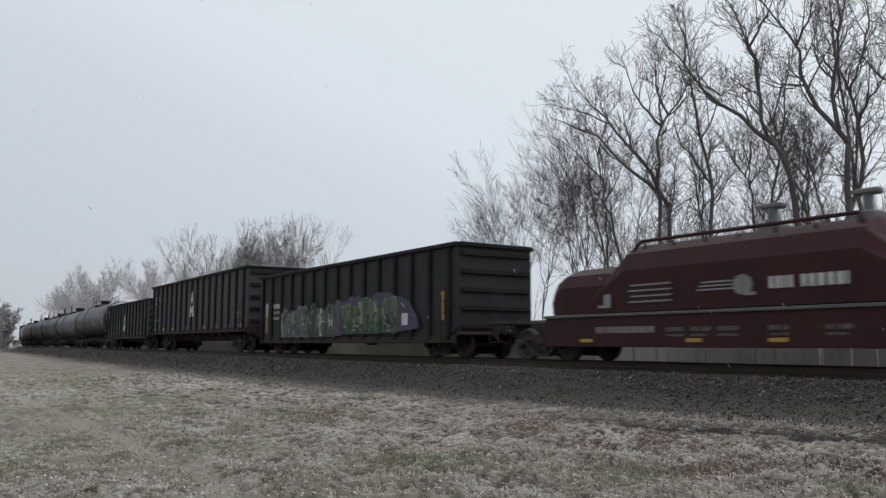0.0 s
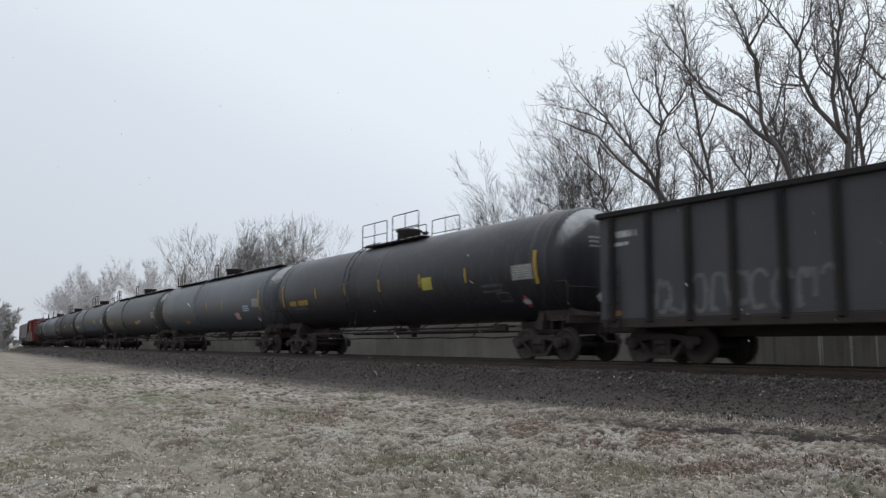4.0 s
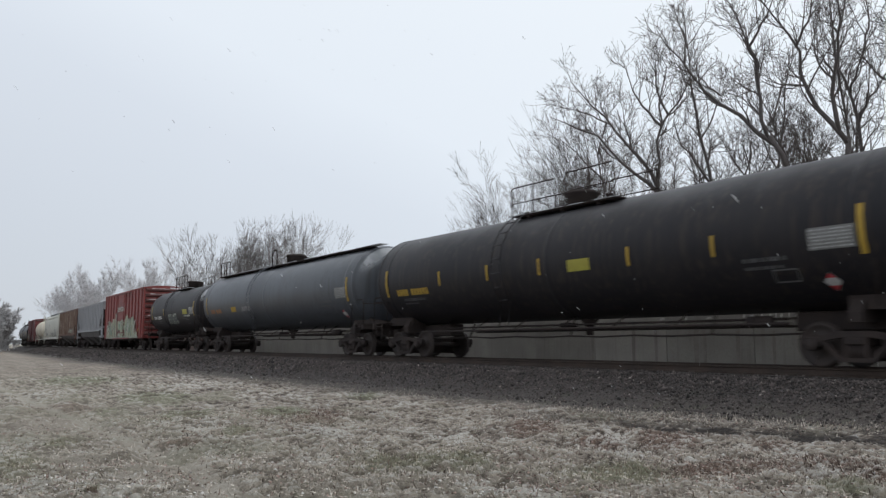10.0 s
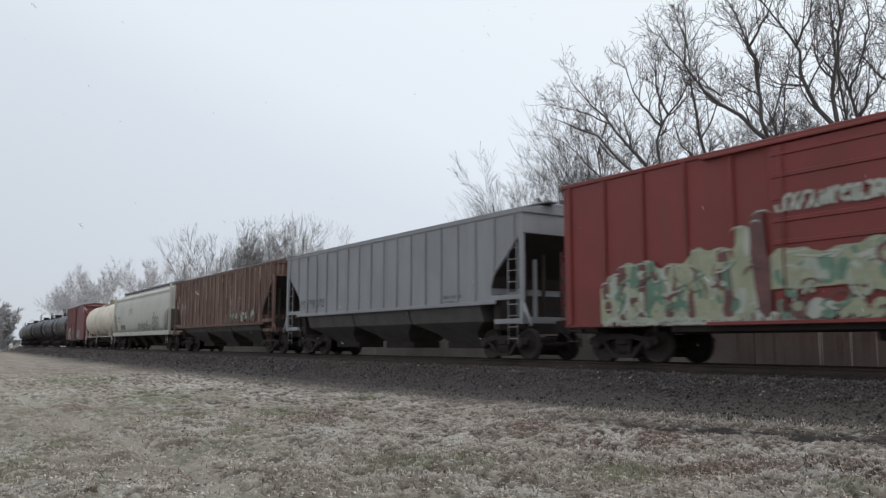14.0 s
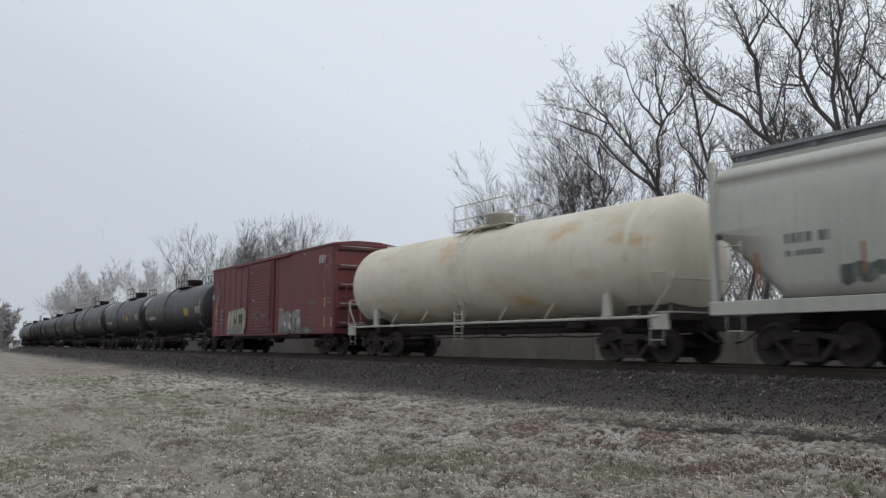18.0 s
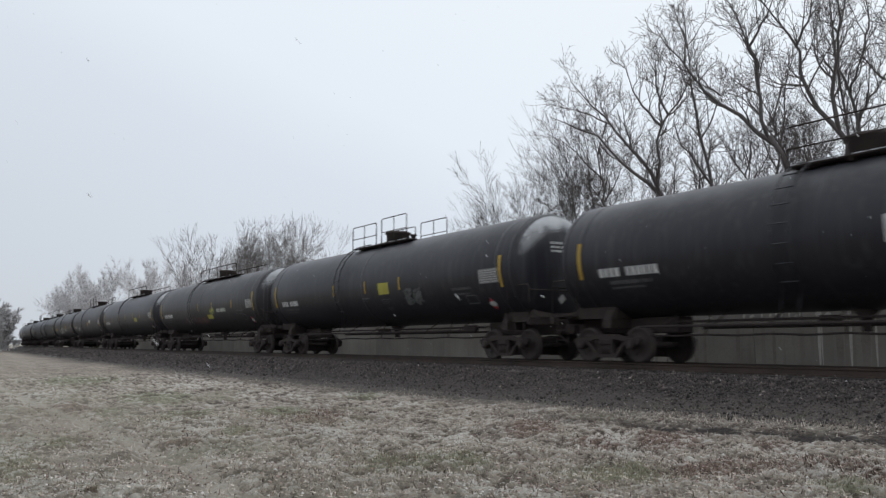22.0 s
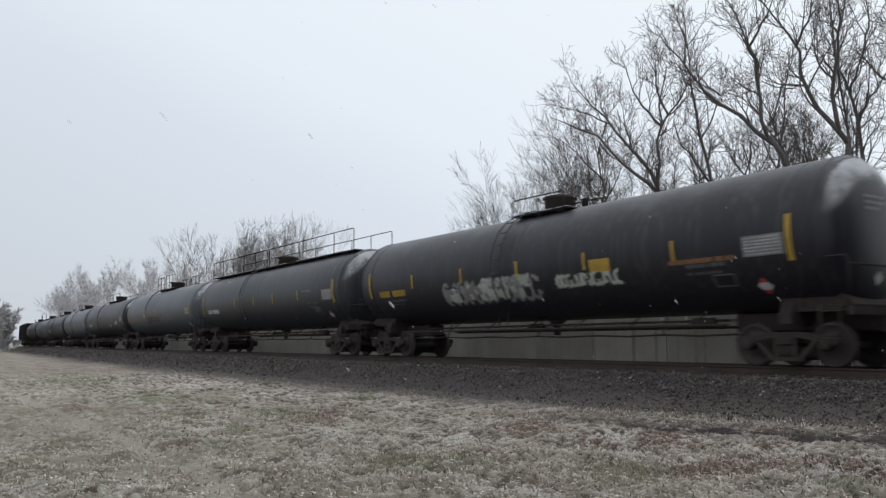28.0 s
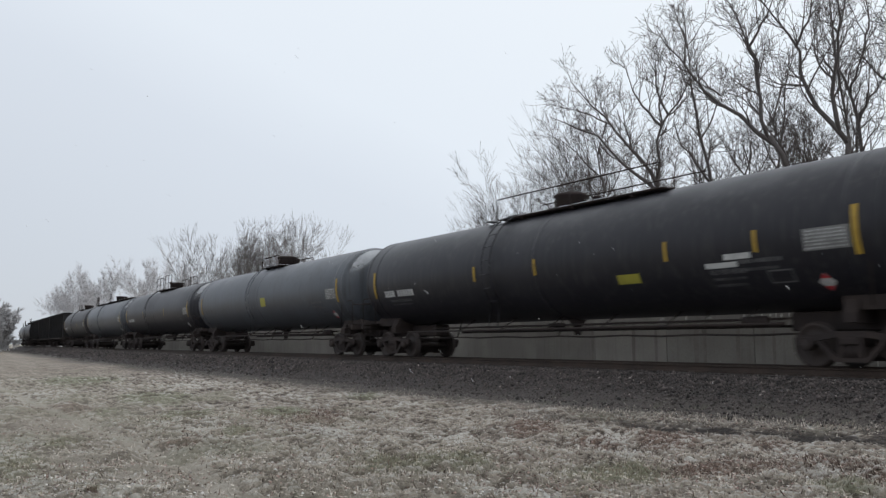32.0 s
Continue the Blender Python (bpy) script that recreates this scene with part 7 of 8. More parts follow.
    graffiti(car, side, -0.8, 1.2, 1.7, 2.35, ("gpale", "grey"), 66, 4, "white and grey graffiti")
    scrawl(car, side, -0.9, 1.3, 2.05, 0.6, M["gwhite"], 67, 0.03)
    sign(car, "label", side, 2.95, 4.25, 2.10, 2.2, M["gwhite"], "white label strip")

    # red boxcar
    ribs = [-7.4 + 1.23 * i for i in range(5)] + [2.6 + 1.14 * i for i in range(5)]
    car, side, half = boxcar(-213.55, -230.5, "redbox", "bright red boxcar with large pale graffiti", ribs, 4.56, 0.86, (-1.56, 1.44), True, 41)
    out = Flat(-1.535)
    mural(car, out, -6.2, -2.4, 0.98, 2.25, ("gcream", "gwhite", "gmint", "gcream", "gmint", "gred"), 71, "gcream", "gwhite", 0.26, 0.25, "pale green graffiti letters")
    mural(car, out, -2.4, -1.65, 0.98, 3.05, ("gcream", "gwhite", "gred"), 79, None, "gwhite", 0.3, 0.0, "pale green graffiti letters")
    mural(car, Flat(-1.575), -1.5, 1.4, 1.55, 2.3, ("gcream", "gwhite", "gmint", "gcream"), 72, "gcream", "gwhite", 0.28, 0.0, "pale green graffiti letters")
    mural(car, Flat(-1.575), -1.4, 1.3, 0.95, 1.3, ("gcream", "gred", "gmint", "gwhite"), 77, None, None, 0.3, 0.0, "pale green graffiti letters")
    mural(car, out, 1.5, 5.2, 0.95, 2.7, ("gcream", "gwhite", "gcream", "gmint", "gcream", "gred"), 73, "gcream", "gwhite", 0.28, -0.35, "pale green graffiti letters")
    mural(car, out, 4.6, 6.3, 0.95, 1.9, ("gcream", "gwhite", "gred"), 78, None, "gwhite", 0.36, -0.5, "pale green graffiti letters")
    for k, (paint, r, n) in enumerate((("gcream", 0.09, 16), ("gwhite", 0.05, 14), ("gmint", 0.06, 10), ("gwhite", 0.025, 12), ("grust", 0.018, 9), ("gred", 0.03, 8))):
        strokes(car, out, -6.1, -1.7, 1.05, 2.2, M[paint], 500 + k, n, r, lift=0.012 + 0.004 * k)
        strokes(car, Flat(-1.575), -1.5, 1.4, 1.05, 2.25, M[paint], 520 + k, max(5, n - 5), r, lift=0.012 + 0.004 * k)
        strokes(car, out, 1.5, 5.6, 1.05, 2.45, M[paint], 540 + k, n, r, lift=0.012 + 0.004 * k)
    # pointed ends of the last letters
    s = Shape()
    patch(s, out, [(4.6, 1.55), (5.9, 2.35), (6.0, 2.45), (5.5, 1.95), (4.9, 1.35)], 0.03)
    patch(s, out, [(5.3, 1.0), (6.1, 1.12), (6.5, 1.06), (6.0, 0.98)], 0.03)
    tagged(part("graffiti", s, M["gwhite"], car, "pale pointed letter ends"), kind="stuff")
    for a, b, c, d in ((3.95, 4.4, 1.25, 1.42), (6.15, 6.55, 1.35, 1.6)):
        sign(car, "reflector", side, a, b, c, d, M["orange"], "dull orange reflector", 0.04)
    lettering(car, side, 5.75, 6.35, 2.45, 0.13, M["gpink"], 190, 4, "faded stencilled block")
    sign(car, "label", side, 6.85, 7.1, 1.9, 2.15, M["gsilver"], "pale worn label")
    scrawl(car, Flat(-1.58), -1.4, 1.3, 3.2, 0.32, M["gwhite"], 74, 0.035)
    scrawl(car, out, -6.2, 6.3, 0.98, 0.2, M["gwhite"], 75, 0.03)
    s = Shape()
    s.box(half + 0.005, half + 0.06, 0.4, 1.40, 4.25, 4.56)
    part("snow_patch", s, M["snowpaint"], car, "snow caught on the leading end")
    for i in range(3, 9):
        z = 0.86 + 0.35 + (4.56 - 0.86 - 0.55) * i / 8 + 0.05
        part("snow_ledge", Shape().prism([(half + 0.06, z + 0.075), (half + 0.128, z + 0.004), (half + 0.133, z + 0.008), (half + 0.066, z + 0.082)], -1.15 + 0.12 * (i % 3), 1.2), M["endsnow"], car, "snow lodged on the end corrugation")

    # covered hoppers
    car, side, half = covered_hopper(-230.5, -248.55, "hgrey", "light grey ribbed covered hopper with open end cages", 4.22, 1.68, 18, 3, 42)
    scrawl(car, side, -half + 1.6, -half + 4.0, 2.1, 0.35, M["grey"], 76, 0.02)
    lettering(car, side, half - 3.9, half - 2.9, 1.85, 0.1, M["grey"], 77, 2)
    car, side, half = covered_hopper(-248.55, -267.0, "hrust", "rust-streaked brown ribbed covered hopper", 4.25, 1.45, 24, 3, 43, "hrustrib")
    graffiti(car, Flat(-1.565), half - 6.0, half - 2.2, 1.55, 2.15, ("grust", "gpale", "gcream"), 78, 5, "faded green graffiti")
    car, side, half = smooth_hopper(-267.0, -286.95, "dirty white smooth-sided covered hopper with black scrawls", 44)
    lettering(car, side, -7.5, -6.6, 2.4, 0.2, M["grey"], 80, 2)
    for line in (loop(6.06, 1.85, 0.72, 0.92), [(6.06, 2.3), (6.06, 1.4)], [(6.06, 1.85), (5.8, 1.53)], [(6.06, 1.85), (6.32, 1.53)], loop(5.5, 1.95, 0.5, 0.6, 40, 300), loop(4.75, 2.0, 0.55, 0.5, -20, 250), loop(4.9, 1.65, 0.5, 0.5, 90, 280),
                 loop(4.05, 1.35, 1.15, 0.8, 0, 190), loop(4.95, 2.45, 0.22, 0.26), [(4.6, 2.2), (5.05, 2.3), (5.3, 2.1)], [(4.6, 1.3), (5.0, 1.75), (5.3, 1.4)]):
        ribbon(car, side, line, 0.038, M["gdark"], "black sprayed line", 0.012)
    for line in (loop(0.35, 1.75, 0.8, 0.4, 30, 300), loop(1.15, 1.75, 0.4, 0.6, 160, 300), [(1.3, 2.1), (1.55, 1.55), (1.7, 1.6)], loop(2.2, 1.7, 0.6, 0.35, 0, 320), [(1.7, 1.45), (2.5, 1.55), (3.3, 1.45)], [(2.65, 2.2), (2.75, 1.9), (2.6, 1.6)], loop(3.0, 1.85, 0.35, 0.4, 60, 300), [(3.5, 1.1), (3.55, 1.5), (3.9, 1.75)]):
        ribbon(car, side, line, 0.034, M["gdark"], "black sprayed line", 0.012)
    for k in range(9):
        a = 0.0 + 0.38 * k
        ribbon(car, side, [(a, 1.5 + 0.1 * (k % 3)), (a + 0.12, 1.9 + 0.08 * (k % 2)), (a + 0.3, 1.6), (a + 0.42, 1.85)], 0.022, M["gdark"], "black sprayed line", 0.010)
    for k in range(5):
        a = 4.3 + 0.33 * k
        ribbon(car, side, [(a, 1.45 + 0.12 * (k % 2)), (a + 0.15, 2.05), (a + 0.32, 1.75)], 0.024, M["gdark"], "black sprayed line", 0.010)
    for line in ([(-3.4, 2.6), (-3.2, 3.05), (-2.95, 2.9)], [(-3.0, 2.75), (-2.85, 3.1)], [(-2.6, 2.7), (-2.5, 3.05), (-2.15, 3.1)], [(-2.1, 2.7), (-2.3, 2.95)]):
        ribbon(car, side, line, 0.03, M["grey"], "grey sprayed line", 0.012)
    graffiti(car, side, -6.4, -4.6, 1.55, 1.95, ("gpale", "gdark"), 84, 5, "grey graffiti")
    sill = Flat(-1.52)
    for a in (-4.3, -2.4):
        sign(car, "reflector", sill, a, a + 0.55, 1.12, 1.24, M["pink"], "faded red reflector")
    for a in (-8.2, -6.0, 7.6, 8.4):
        sign(car, "rust_streak", side, a, a + 0.07, 1.55, 2.3, M["orange"], "rust streak")

    # cream tank car
    car, side, half = tank_car(-286.95, -303.5, "cream", "cream-white tank car stained with rust on a white frame", "cage", 1.50, 2.62, -0.15, 3, True, "creamtrim", 45, snow=False, ladder_x=-0.4)
    part("step", ladder(Shape(), -0.60, -0.20, -1.46, 0.50, 1.45, 5, 0.022), M["creamtrim"], car)
    part("centre_sill", Shape().box(-half + 2.2, half - 2.2, -0.32, 0.32, 0.76, 1.16, 0.03), M["under"], car)
    for x in (-4.6, -2.7, 1.5, 3.5):
        part("strut", Shape().tube([(x, -1.40, 1.08), (x + 0.22, -1.24, 1.52)], 0.028, 6), M["creamtrim"], car)
    for sgn in (-1, 1):
        e = sgn * (half + 0.08)
        part("end_brace", Shape().tube([(e - sgn * 0.55, -1.40, 1.12), (e, -1.34, 1.72), (e + sgn * 0.1, -1.30, 2.1)], 0.035, 6), M["creamtrim"], car)
        part("end_panel", Shape().box(min(e - sgn * 0.5, e), max(e - sgn * 0.5, e), -1.42, -1.36, 0.78, 1.14, 0.015), M["creamtrim"], car)
    for x in (-half + 1.9, half - 1.9):
        part("support", Shape().prism([(x - 0.14, 1.12), (x + 0.14, 1.12), (x + 0.10, 1.7), (x - 0.10, 1.7)], -1.36, -1.26), M["creamtrim"], car)

    # dark red boxcar
    ribs = [-7.5 + 0.88 * i for i in range(7)] + [1.75, 7.5]
    car, side, half = boxcar(-303.5, -320.4, "darkred", "dark red boxcar with white graffiti tags", ribs, 4.47, 0.86, (-2.1, 1.4), False, 46, True)
    out = Flat(-1.535)
    # tall cream letters with dark edges, their feet sprayed grey
    letters = ([(-4.68, 1.02), (-4.7, 1.55), (-4.56, 1.98)], [(-4.6, 2.0), (-4.34, 2.0)], [(-4.36, 1.98), (-4.3, 1.5), (-4.34, 1.02)], [(-4.02, 2.08), (-4.05, 1.6), (-4.04, 1.02)], [(-3.66, 2.12), (-3.62, 1.55), (-3.66, 1.02)], [(-4.02, 1.5), (-3.66, 1.58)], [(-3.24, 2.1), (-3.3, 1.6), (-3.28, 1.02)], [(-3.24, 2.02), (-2.98, 2.1)],
               [(-2.92, 2.12), (-2.9, 1.5), (-2.98, 1.02)], [(-2.58, 2.16), (-2.5, 1.6), (-2.52, 1.02)], [(-2.58, 1.98), (-2.32, 2.05)], [(-2.28, 2.0), (-2.26, 1.7), (-2.3, 1.3)])
    for line in letters:
        ribbon(car, out, line, 0.155, M["gdark"], "dark outline of a sprayed letter", 0.004)
    for k, line in enumerate(letters):
        ribbon(car, out, line, 0.118, M["gcream" if k % 3 else "gwhite"], "cream stroke of a tall sprayed letter", 0.009 + 0.0005 * k)
    strokes(car, out, -4.8, -2.2, 0.92, 1.35, M["gsilver"], 185, 46, 0.045, "grey overspray on the letters' feet", 0.015)
    strokes(car, out, -4.8, -2.2, 0.95, 2.15, M["gdark"], 285, 16, 0.012, "thin dark sprayed lines", 0.019)
    for a, b, c, d in ((-3.82, -3.45, 1.44, 1.70), (-3.18, -2.52, 1.46, 1.92)):
        sign(car, "patch", out, a, b, c, d, M["grust"], "brown painted-over patch", 0.024)
    mural(car, side, 1.9, 4.5, 1.1, 2.0, ("gsilver", "gsilver", "gwhite"), 86, None, "gwhite", 0.44, -0.1, "silver block graffiti")
    mural(car, side, 1.8, 5.6, 0.92, 1.15, ("gsilver", "gpale"), 186, None, None, 0.16, 0.0, "silver overspray")
    strokes(car, Flat(-1.575), -1.6, 1.2, 1.1, 2.1, M["gpink"], 187, 22, 0.022, "worn pale tag")
    strokes(car, Flat(-1.575), -0.9, 0.6, 1.5, 1.95, M["gsilver"], 287, 10, 0.018, "worn pale tag", 0.024)
    for line in (loop(7.0, 3.8, 0.55, 0.45, 20, 400), loop(7.15, 3.0, 0.95, 1.5, 120, 330), [(7.0, 3.6), (7.1, 3.3), (7.25, 2.95)], loop(7.2, 2.3, 0.8, 0.4, 180, 180)):
        ribbon(car, side, line, 0.022, M["gpink"], "pink sprayed outline")
    for a in (-6.7, -6.4, -6.15):
        ribbon(car, out, [(a, 3.45), (a + 0.06, 2.9), (a - 0.04, 2.5)], 0.013, M["gsilver"])
    ribbon(car, out, [(-6.75, 3.2), (-6.3, 3.25), (-6.0, 3.05)], 0.013, M["gsilver"])
    strokes(car, out, -6.75, -6.15, 2.35, 3.45, M["gsilver"], 288, 18, 0.016, "thin pale scribble")
    ribbon(car, out, [(-2.5, 3.1), (-2.45, 2.7), (-2.25, 2.45), (-2.3, 3.0)], 0.013, M["gsilver"])
    strokes(car, out, -2.65, -2.2, 2.45, 3.1, M["gpink"], 289, 10, 0.018, "thin pale scribble")
    s = Shape()
    patch(s, out, [(-7.45, 2.85), (-7.0, 2.8), (-6.95, 3.0), (-7.2, 3.15), (-7.5, 3.05)])
    tagged(part("worn_patch", s, M["gsilver"], car, "worn grey patch"), kind="stuff")
    lettering(car, side, 6.2, 6.75, 3.75, 0.32, M["white"], 88)
    lettering(car, out, -6.6, -6.3, 2.15, 0.17, M["gsilver"], 89, 4)
    lettering(car, out, -6.05, -5.5, 2.1, 0.17, M["gsilver"], 189, 4)
    for z in (1.18, 1.92):
        sign(car, "reflective_bar", out, -6.8, -6.69, z, z + 0.45, M["yellow"], "yellow reflective bar")
    for a, z in ((-4.5, 1.22), (-2.2, 1.27)):
        sign(car, "reflective_bar", out, a - 0.06, a + 0.06, z, z + 0.45, M["yellow"], "yellow reflective bar", 0.018)
    sign(car, "reflective_bar", side, 6.69, 6.81, 1.14, 1.56, M["yellow"], "yellow reflective bar")
    sign(car, "reflective_bar", side, 6.69, 6.81, 1.92, 2.34, M["yellow"], "yellow reflective bar")
    lettering(car, side, 5.2, 5.9, 2.1, 0.16, M["grey"], 90, 5)
    sign(car, "label", side, 7.35, 7.5, 1.15, 1.5, M["gwhite"], "pale label")
    part("snow_patch", Shape().box(half + 0.005, half + 0.06, 0.9, 1.40, 4.2, 4.46), M["snowpaint"], car, "snow caught on the leading end")
    for i in range(5):
        z = 0.86 + 0.35 + (4.47 - 0.86 - 0.55) * i / 4 + 0.05
        part("snow_ledge", Shape().prism([(half + 0.055, z + 0.035), (half + 0.088, z + 0.004), (half + 0.092, z + 0.006), (half + 0.06, z + 0.042)], -1.2, 1.2), M["endsnow"], car, "snow lodged on the end corrugation")

    # tank cars, second group
    ends = (-320.55, -336.78, -353.05, -372.83, -393.3, -414.6, -435.68, -455.6, -475.45, -495.5, -516.4, -537.0, -557.5, -577.6, -598.0)
    sml = dict(radius=1.5, middle=2.62)
    calm = dict(radius=1.5, middle=2.62, head=False)
    rows = (("black", "short black tank car with yellow bars and panel", "cage", 0.05, "white", (-3.5, -1.3, 1.33), (3.1, 4.05, 2.15, 2.60, "yellow"), "white", calm),
            ("black", "short black tank car with white lettering", "cage", 0.3, "white", (3.73,), (2.1, 2.9, 2.18, 2.58, "yellow"), "white", sml),
            ("black", "black tank car with a yellow panel and bars", "loop", 0.0, "white", (-2.33, 0.25, 2.7), (1.2, 1.93, 2.2, 2.6, "lime"), "red", {}),
            ("black2", "worn black tank car with white lettering and faded graffiti", "deck", 0.05, "white", (-0.35, 2.25, 5.55), (1.12, 2.05, 1.85, 2.07, "lime"), "red", {}),
            ("black", "black tank car with a row of yellow bars", "deck", -0.05, "white", (-5.35, -2.55, 0.15, 2.9, 5.41), (3.35, 4.2, 2.1, 2.37, "lime"), "red", {}),
            ("black2", "dull black tank car with a white label", "loop", 0.0, "white", (-3.0, 3.0), (1.2, 1.7, 2.2, 2.55, "yellow"), "white", {}),
            ("black", "black tank car with yellow lettering and white graffiti", "low", 0.2, "yellow", (-5.4, -2.6, 0.08, 2.74, 5.55), (2.9, 3.6, 2.22, 2.54, "yellow"), "red", {}),
            ("steel", "dark blue-grey tank car with a full-length top railing", "long", 0.0, "white", (-3.1, -0.4, 2.05, 4.9), (1.6, 2.5, 1.88, 2.07, "olive"), "red", {}),
            ("slate", "slate-grey tank car with pale graffiti letters", "loop", -0.3, "orange", (0.0, 2.3), (-3.5, -2.95, 2.3, 2.55, "lime"), "white", {}),
            ("black", "black tank car with white and orange labels", "deck", -0.2, "white", (-2.75, 0.0, 4.5, 6.8), (2.9, 3.6, 1.88, 2.10, "lime"), "red", {}),
            ("slate", "grey tank car with a lime-yellow panel", "low", 0.0, "grey", (), (0.5, 1.1, 2.2, 2.6, "lime"), "red", {}),
            ("black", "plain black tank car in the far part", "loop", 0.0, "white", (-3.0, 3.0), None, "white", {}),
            ("slate", "plain grey tank car in the far part", "hoops", 0.3, "grey", (), None, "white", {}),
            ("black2", "dull black tank car in the far part", "low", 0.0, "white", (3.0,), None, "white", {}))
    for i, (paint, label, top, dome, text, bars_at, placard, hazard, extra) in enumerate(rows):
        car, side, half = tank(ends[i], ends[i + 1], paint, label, top, 100 + i, dome, text, bars_at, placard, True, hazard, **extra)
        if i == 1:
            sign(car, "reflective_bar", side, 1.22, 1.34, 2.25, 2.74, M["white"], "white reflective bar")
        if i == 2:
            strokes(car, side, 2.92, 3.42, 1.78, 2.34, M["grey"], 92, 26, 0.035, "grey sprayed letter")
            strokes(car, side, 3.5, 4.0, 1.78, 2.34, M["grey"], 93, 26, 0.035, "grey sprayed letter")
            strokes(car, side, 2.92, 4.0, 1.78, 2.34, M["gpale"], 94, 14, 0.018, "pale sprayed outline", 0.026)
            lettering(car, side, 1.28, 1.9, 2.0, 0.045, M["grey"], 195, 3)
            lettering(car, side, 1.45, 1.8, 1.72, 0.03, M["grey"], 196, 3)
            lettering(car, side, -0.15, 0.45, 2.08, 0.06, M["grey"], 197, 2)
        if i == 3:
            mural(car, side, -3.45, -1.15, 1.6, 2.05, ("gfaint", "gfaint", "gfaint", "grey"), 91, None, "gfaint", 0.22, 0.0, "faded pink-red graffiti")
            mural(car, side, -1.05, 1.05, 1.6, 2.0, ("gfaint", "grust"), 191, None, "gfaint", 0.22, 0.0, "faded pink-red graffiti")
            scrawl(car, side, 2.95, 4.45, 2.25, 0.16, M["gwhite"], 97, 0.03)
            mural(car, side, 1.65, 2.65, 2.1, 2.4, ("glime", "lime"), 98, None, None, 0.2, 0.0, "yellow-green overspray")
        if i == 5:
            sign(car, "label", side, 2.3, 3.3, 2.45, 2.72, M["white"], "white label panel")
            graffiti(car, side, -6.2, -4.5, 1.7, 2.2, ("grey", "gwhite"), 93, 4, "white graffiti")
            scrawl(car, side, 0.5, 3.2, 1.9, 0.5, M["grey"], 99, 0.05)
        if i == 6:
            scrawl(car, side, -3.7, 0.9, 2.0, 0.62, M["gsilver"], 94, 0.055)
            mural(car, side, -3.7, 0.2, 1.75, 2.2, ("gsilver", "gwhite"), 194, None, None, 0.3, 0.1, "white sprayed letters")
            scrawl(car, side, -1.6, 0.6, 2.2, 0.3, M["gwhite"], 101, 0.05)
            scrawl(car, side, 1.6, 3.9, 2.08, 0.3, M["gwhite"], 95, 0.045)
            lettering(car, side, 5.4, 7.1, 2.2, 0.10, M["orange"], 102)
        if i == 7:
            sign(car, "label", side, 5.3, 6.3, 2.62, 2.70, M["grey"], "grey label strip")
            sign(car, "label", side, 6.3, 6.8, 1.75, 1.98, M["gpale"], "pale label")
        if i == 8:
            lettering(car, side, -2.5, 0.8, 1.95, 0.34, M["grust"], 96, 1, "faded hand-sprayed letters", "graffiti")
            for k in range(8):
                a = -0.6 + 0.62 * k
                ribbon(car, side, [(a + 0.2, 1.92), (a + 0.2 + 0.05 * (k % 3), 2.12), (a + 0.22, 2.33)], 0.03, M["gsilver"], "pale hand-sprayed stroke", 0.008)
                ribbon(car, side, [(a, 2.34 - 0.2 * (k % 3)), (a + 0.42, 2.36 - 0.18 * (k % 3))], 0.026, M["gsilver" if k > 3 else "gpale"], "pale hand-sprayed stroke", 0.009)
            scrawl(car, side, -2.4, 1.0, 2.12, 0.34, M["grust"], 103, 0.03)
        if i == 9:
            sign(car, "label", side, 6.0, 6.65, 2.2, 2.32, M["white"], "white label panel")
            sign(car, "label", side, 5.5, 6.3, 2.05, 2.16, M["white"], "white label panel")
            lettering(car, side, 5.6, 6.5, 1.92, 0.10, M["grey"], 202, 3)
    # tail that stays far off
    u = -598.0
    for i, le in enumerate((17.6, 17.6, 17.6, 18.2, 18.2, 18.2, 18.2)):
        if i < 3:
            car, side, half = gondola(u, u - le, "black high-sided gondola near the tail of the train", 4.2, 1.25, 14, 120 + i)
        else:
            car, side, half = tank_car(u, u - le, ("black", "slate", "black2", "black")[i - 3], "dark tank car near the train's tail", "loop", seed=130 + i)
        u -= le


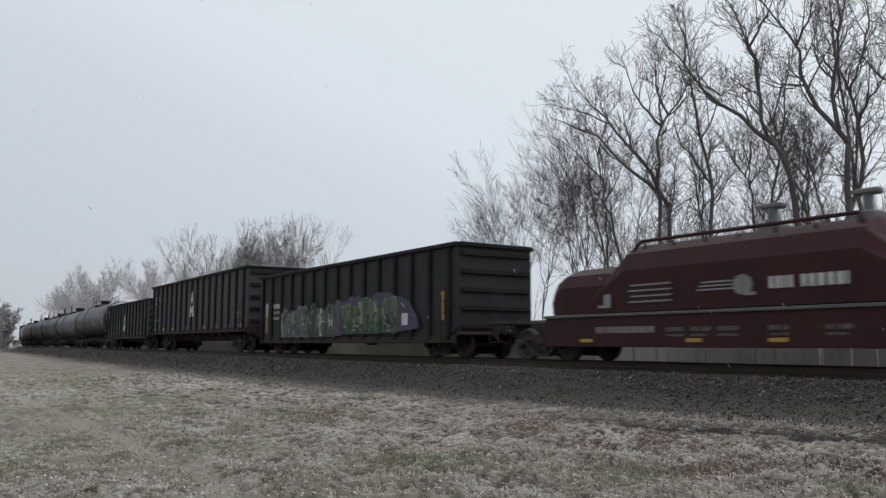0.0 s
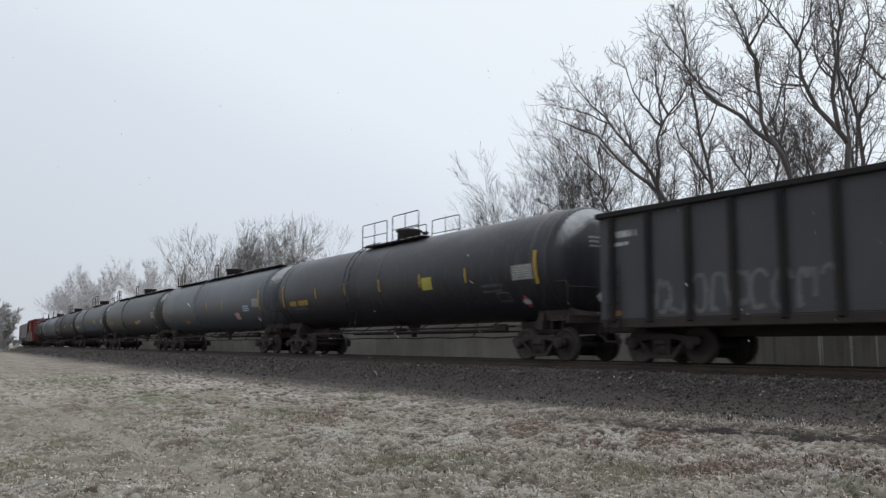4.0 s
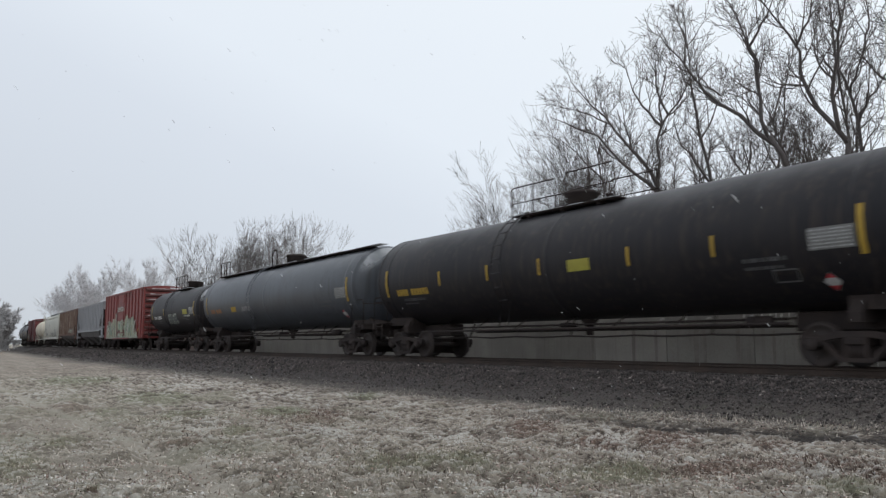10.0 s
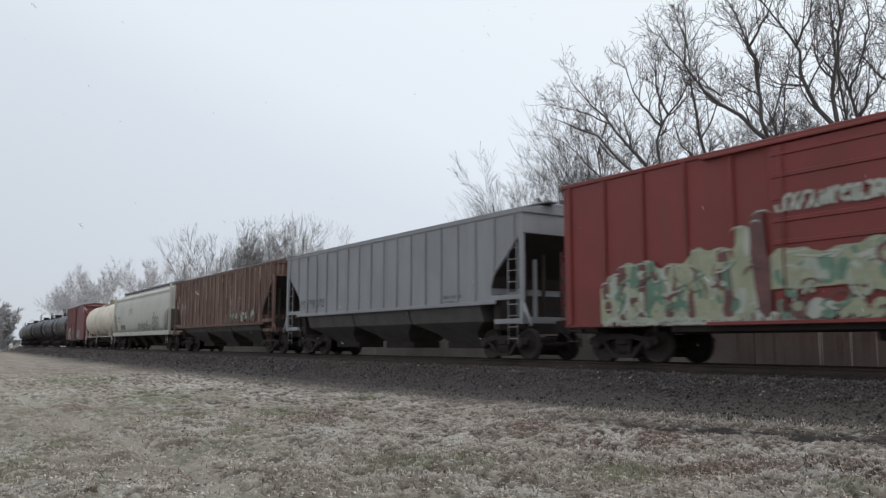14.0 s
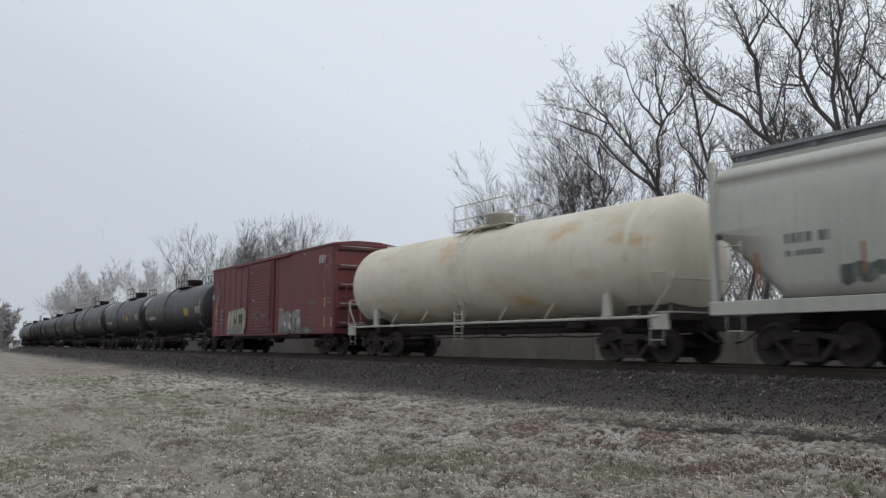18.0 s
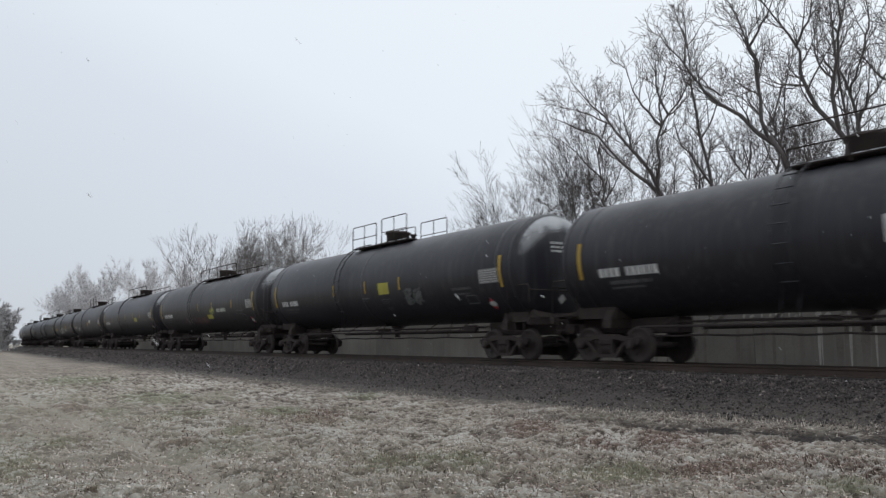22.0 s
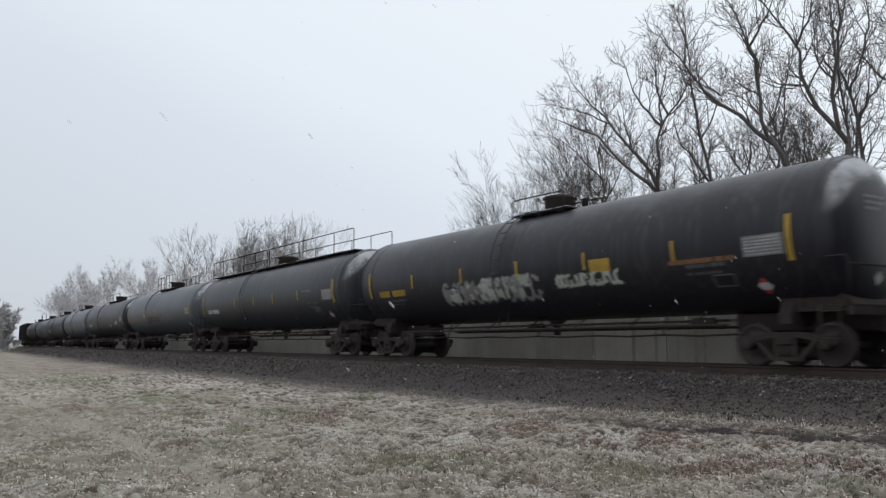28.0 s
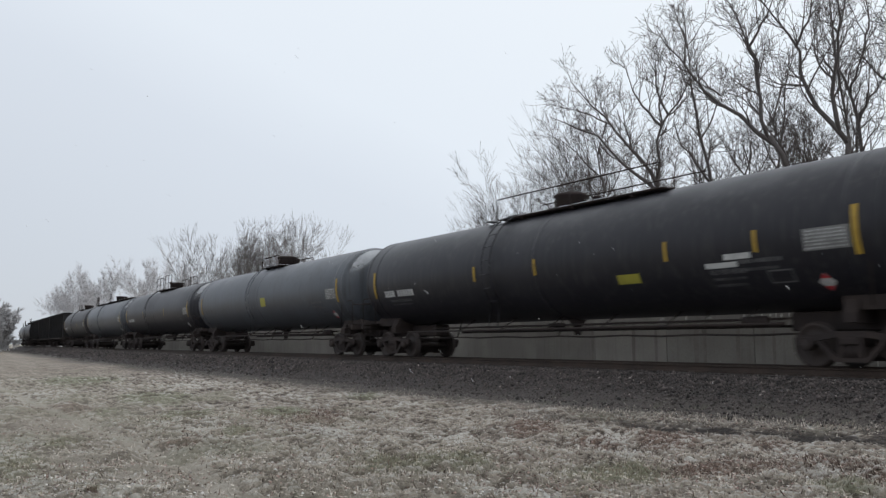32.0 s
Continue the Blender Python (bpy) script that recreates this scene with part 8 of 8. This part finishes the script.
def emblem(car, side, a, h, size):
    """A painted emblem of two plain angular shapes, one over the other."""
    s = Shape()
    k = size
    lift = 0.118
    for z0 in (h + 0.75 * k,):
        for sgn in (-1, 1):
            patch(s, side, [(a + sgn * 0.05 * k, z0 + 0.7 * k), (a - sgn * 0.07 * k, z0 + 0.7 * k), (a + sgn * 0.12 * k, z0), (a + sgn * 0.30 * k, z0)], lift)
        block(s, side, a - 0.16 * k, a + 0.16 * k, z0 + 0.18 * k, z0 + 0.30 * k, lift + 0.002)
    for sgn in (-1, 1):
        patch(s, side, [(a + sgn * 0.14 * k, h), (a + sgn * 0.40 * k, h), (a + sgn * 0.32 * k, h + 0.68 * k), (a + sgn * 0.14 * k, h + 0.68 * k)], lift)
        patch(s, side, [(a, h + 0.12 * k), (a + sgn * 0.10 * k, h + 0.30 * k), (a + sgn * 0.22 * k, h + 0.68 * k), (a, h + 0.40 * k)], lift)
    return tagged(part("emblem", s, M["white"], car, "white painted emblem"), kind="stuff")


build_train()


def build_snowfall():
    """Light snow that drifts down between the camera and the train, as one sheet of small flakes."""
    rs = np.random.RandomState(77)
    base = np.array([(1, 0, 0), (0, 1, 0), (-1, 0, 0), (0, -1, 0), (0, 0, 1), (0, 0, -1)], float)
    tri = np.array([(0, 1, 4), (1, 2, 4), (2, 3, 4), (3, 0, 4), (1, 0, 5), (2, 1, 5), (3, 2, 5), (0, 3, 5)])
    vs, fs = [], []
    for i in range(2600):
        q = 1.6 + 10.5 * rs.rand() ** 0.6
        a = YAW + rs.uniform(-0.55, 0.55)
        p = np.array([-math.sin(a) * q, math.cos(a) * q, rs.uniform(-0.6, 0.5 + 0.45 * q)]) - np.array(DRIFT) * rs.uniform(-1.0, 33.0)
        vs.append(base * rs.uniform(0.0035, 0.0075) * rs.uniform(0.7, 1.2, 3) + p)
        fs.append(tri + 6 * i)
    add_triangles("falling_snow", np.concatenate(vs), np.concatenate(fs), M["flake"], "small white snowflakes drifting down before the train", "snow")
    return bpy.data.objects["falling_snow"]


DRIFT = (1.2, 1.7, -2.3)


def motions():
    """The whole train rolls along the track at one speed; its wheels turn with it."""
    for car, mid in CARS:
        rows = []
        for i in range(33):
            x, y, th = on_line(mid + SPEED * i, TRACK_OFF)
            rows.append((float(i), pose(x, y, 0, 0, 0, -math.degrees(th))))
        walk(car, rows)
    for k, wheels in WHEELSETS.items():
        first = wheels[0]
        rows = [(i / 30, pose(k * AXLE, 0, WHEEL_R) @ Matrix.Rotation(SPEED * i / 30 / WHEEL_R, 4, "Y")) for i in range(961)]
        walk(first, rows)
        for ob in wheels[1:]:
            ob.rotation_mode = "QUATERNION"
            ob.animation_data_create()
            ob.animation_data.action = first.animation_data.action
            ob.animation_data.action_slot = first.animation_data.action_slot
    walk(build_snowfall(), [(0.0, pose(0, 0, 0)), (16.0, pose(*(16.0 * c for c in DRIFT))), (32.0, pose(*(32.0 * c for c in DRIFT)))])


motions()
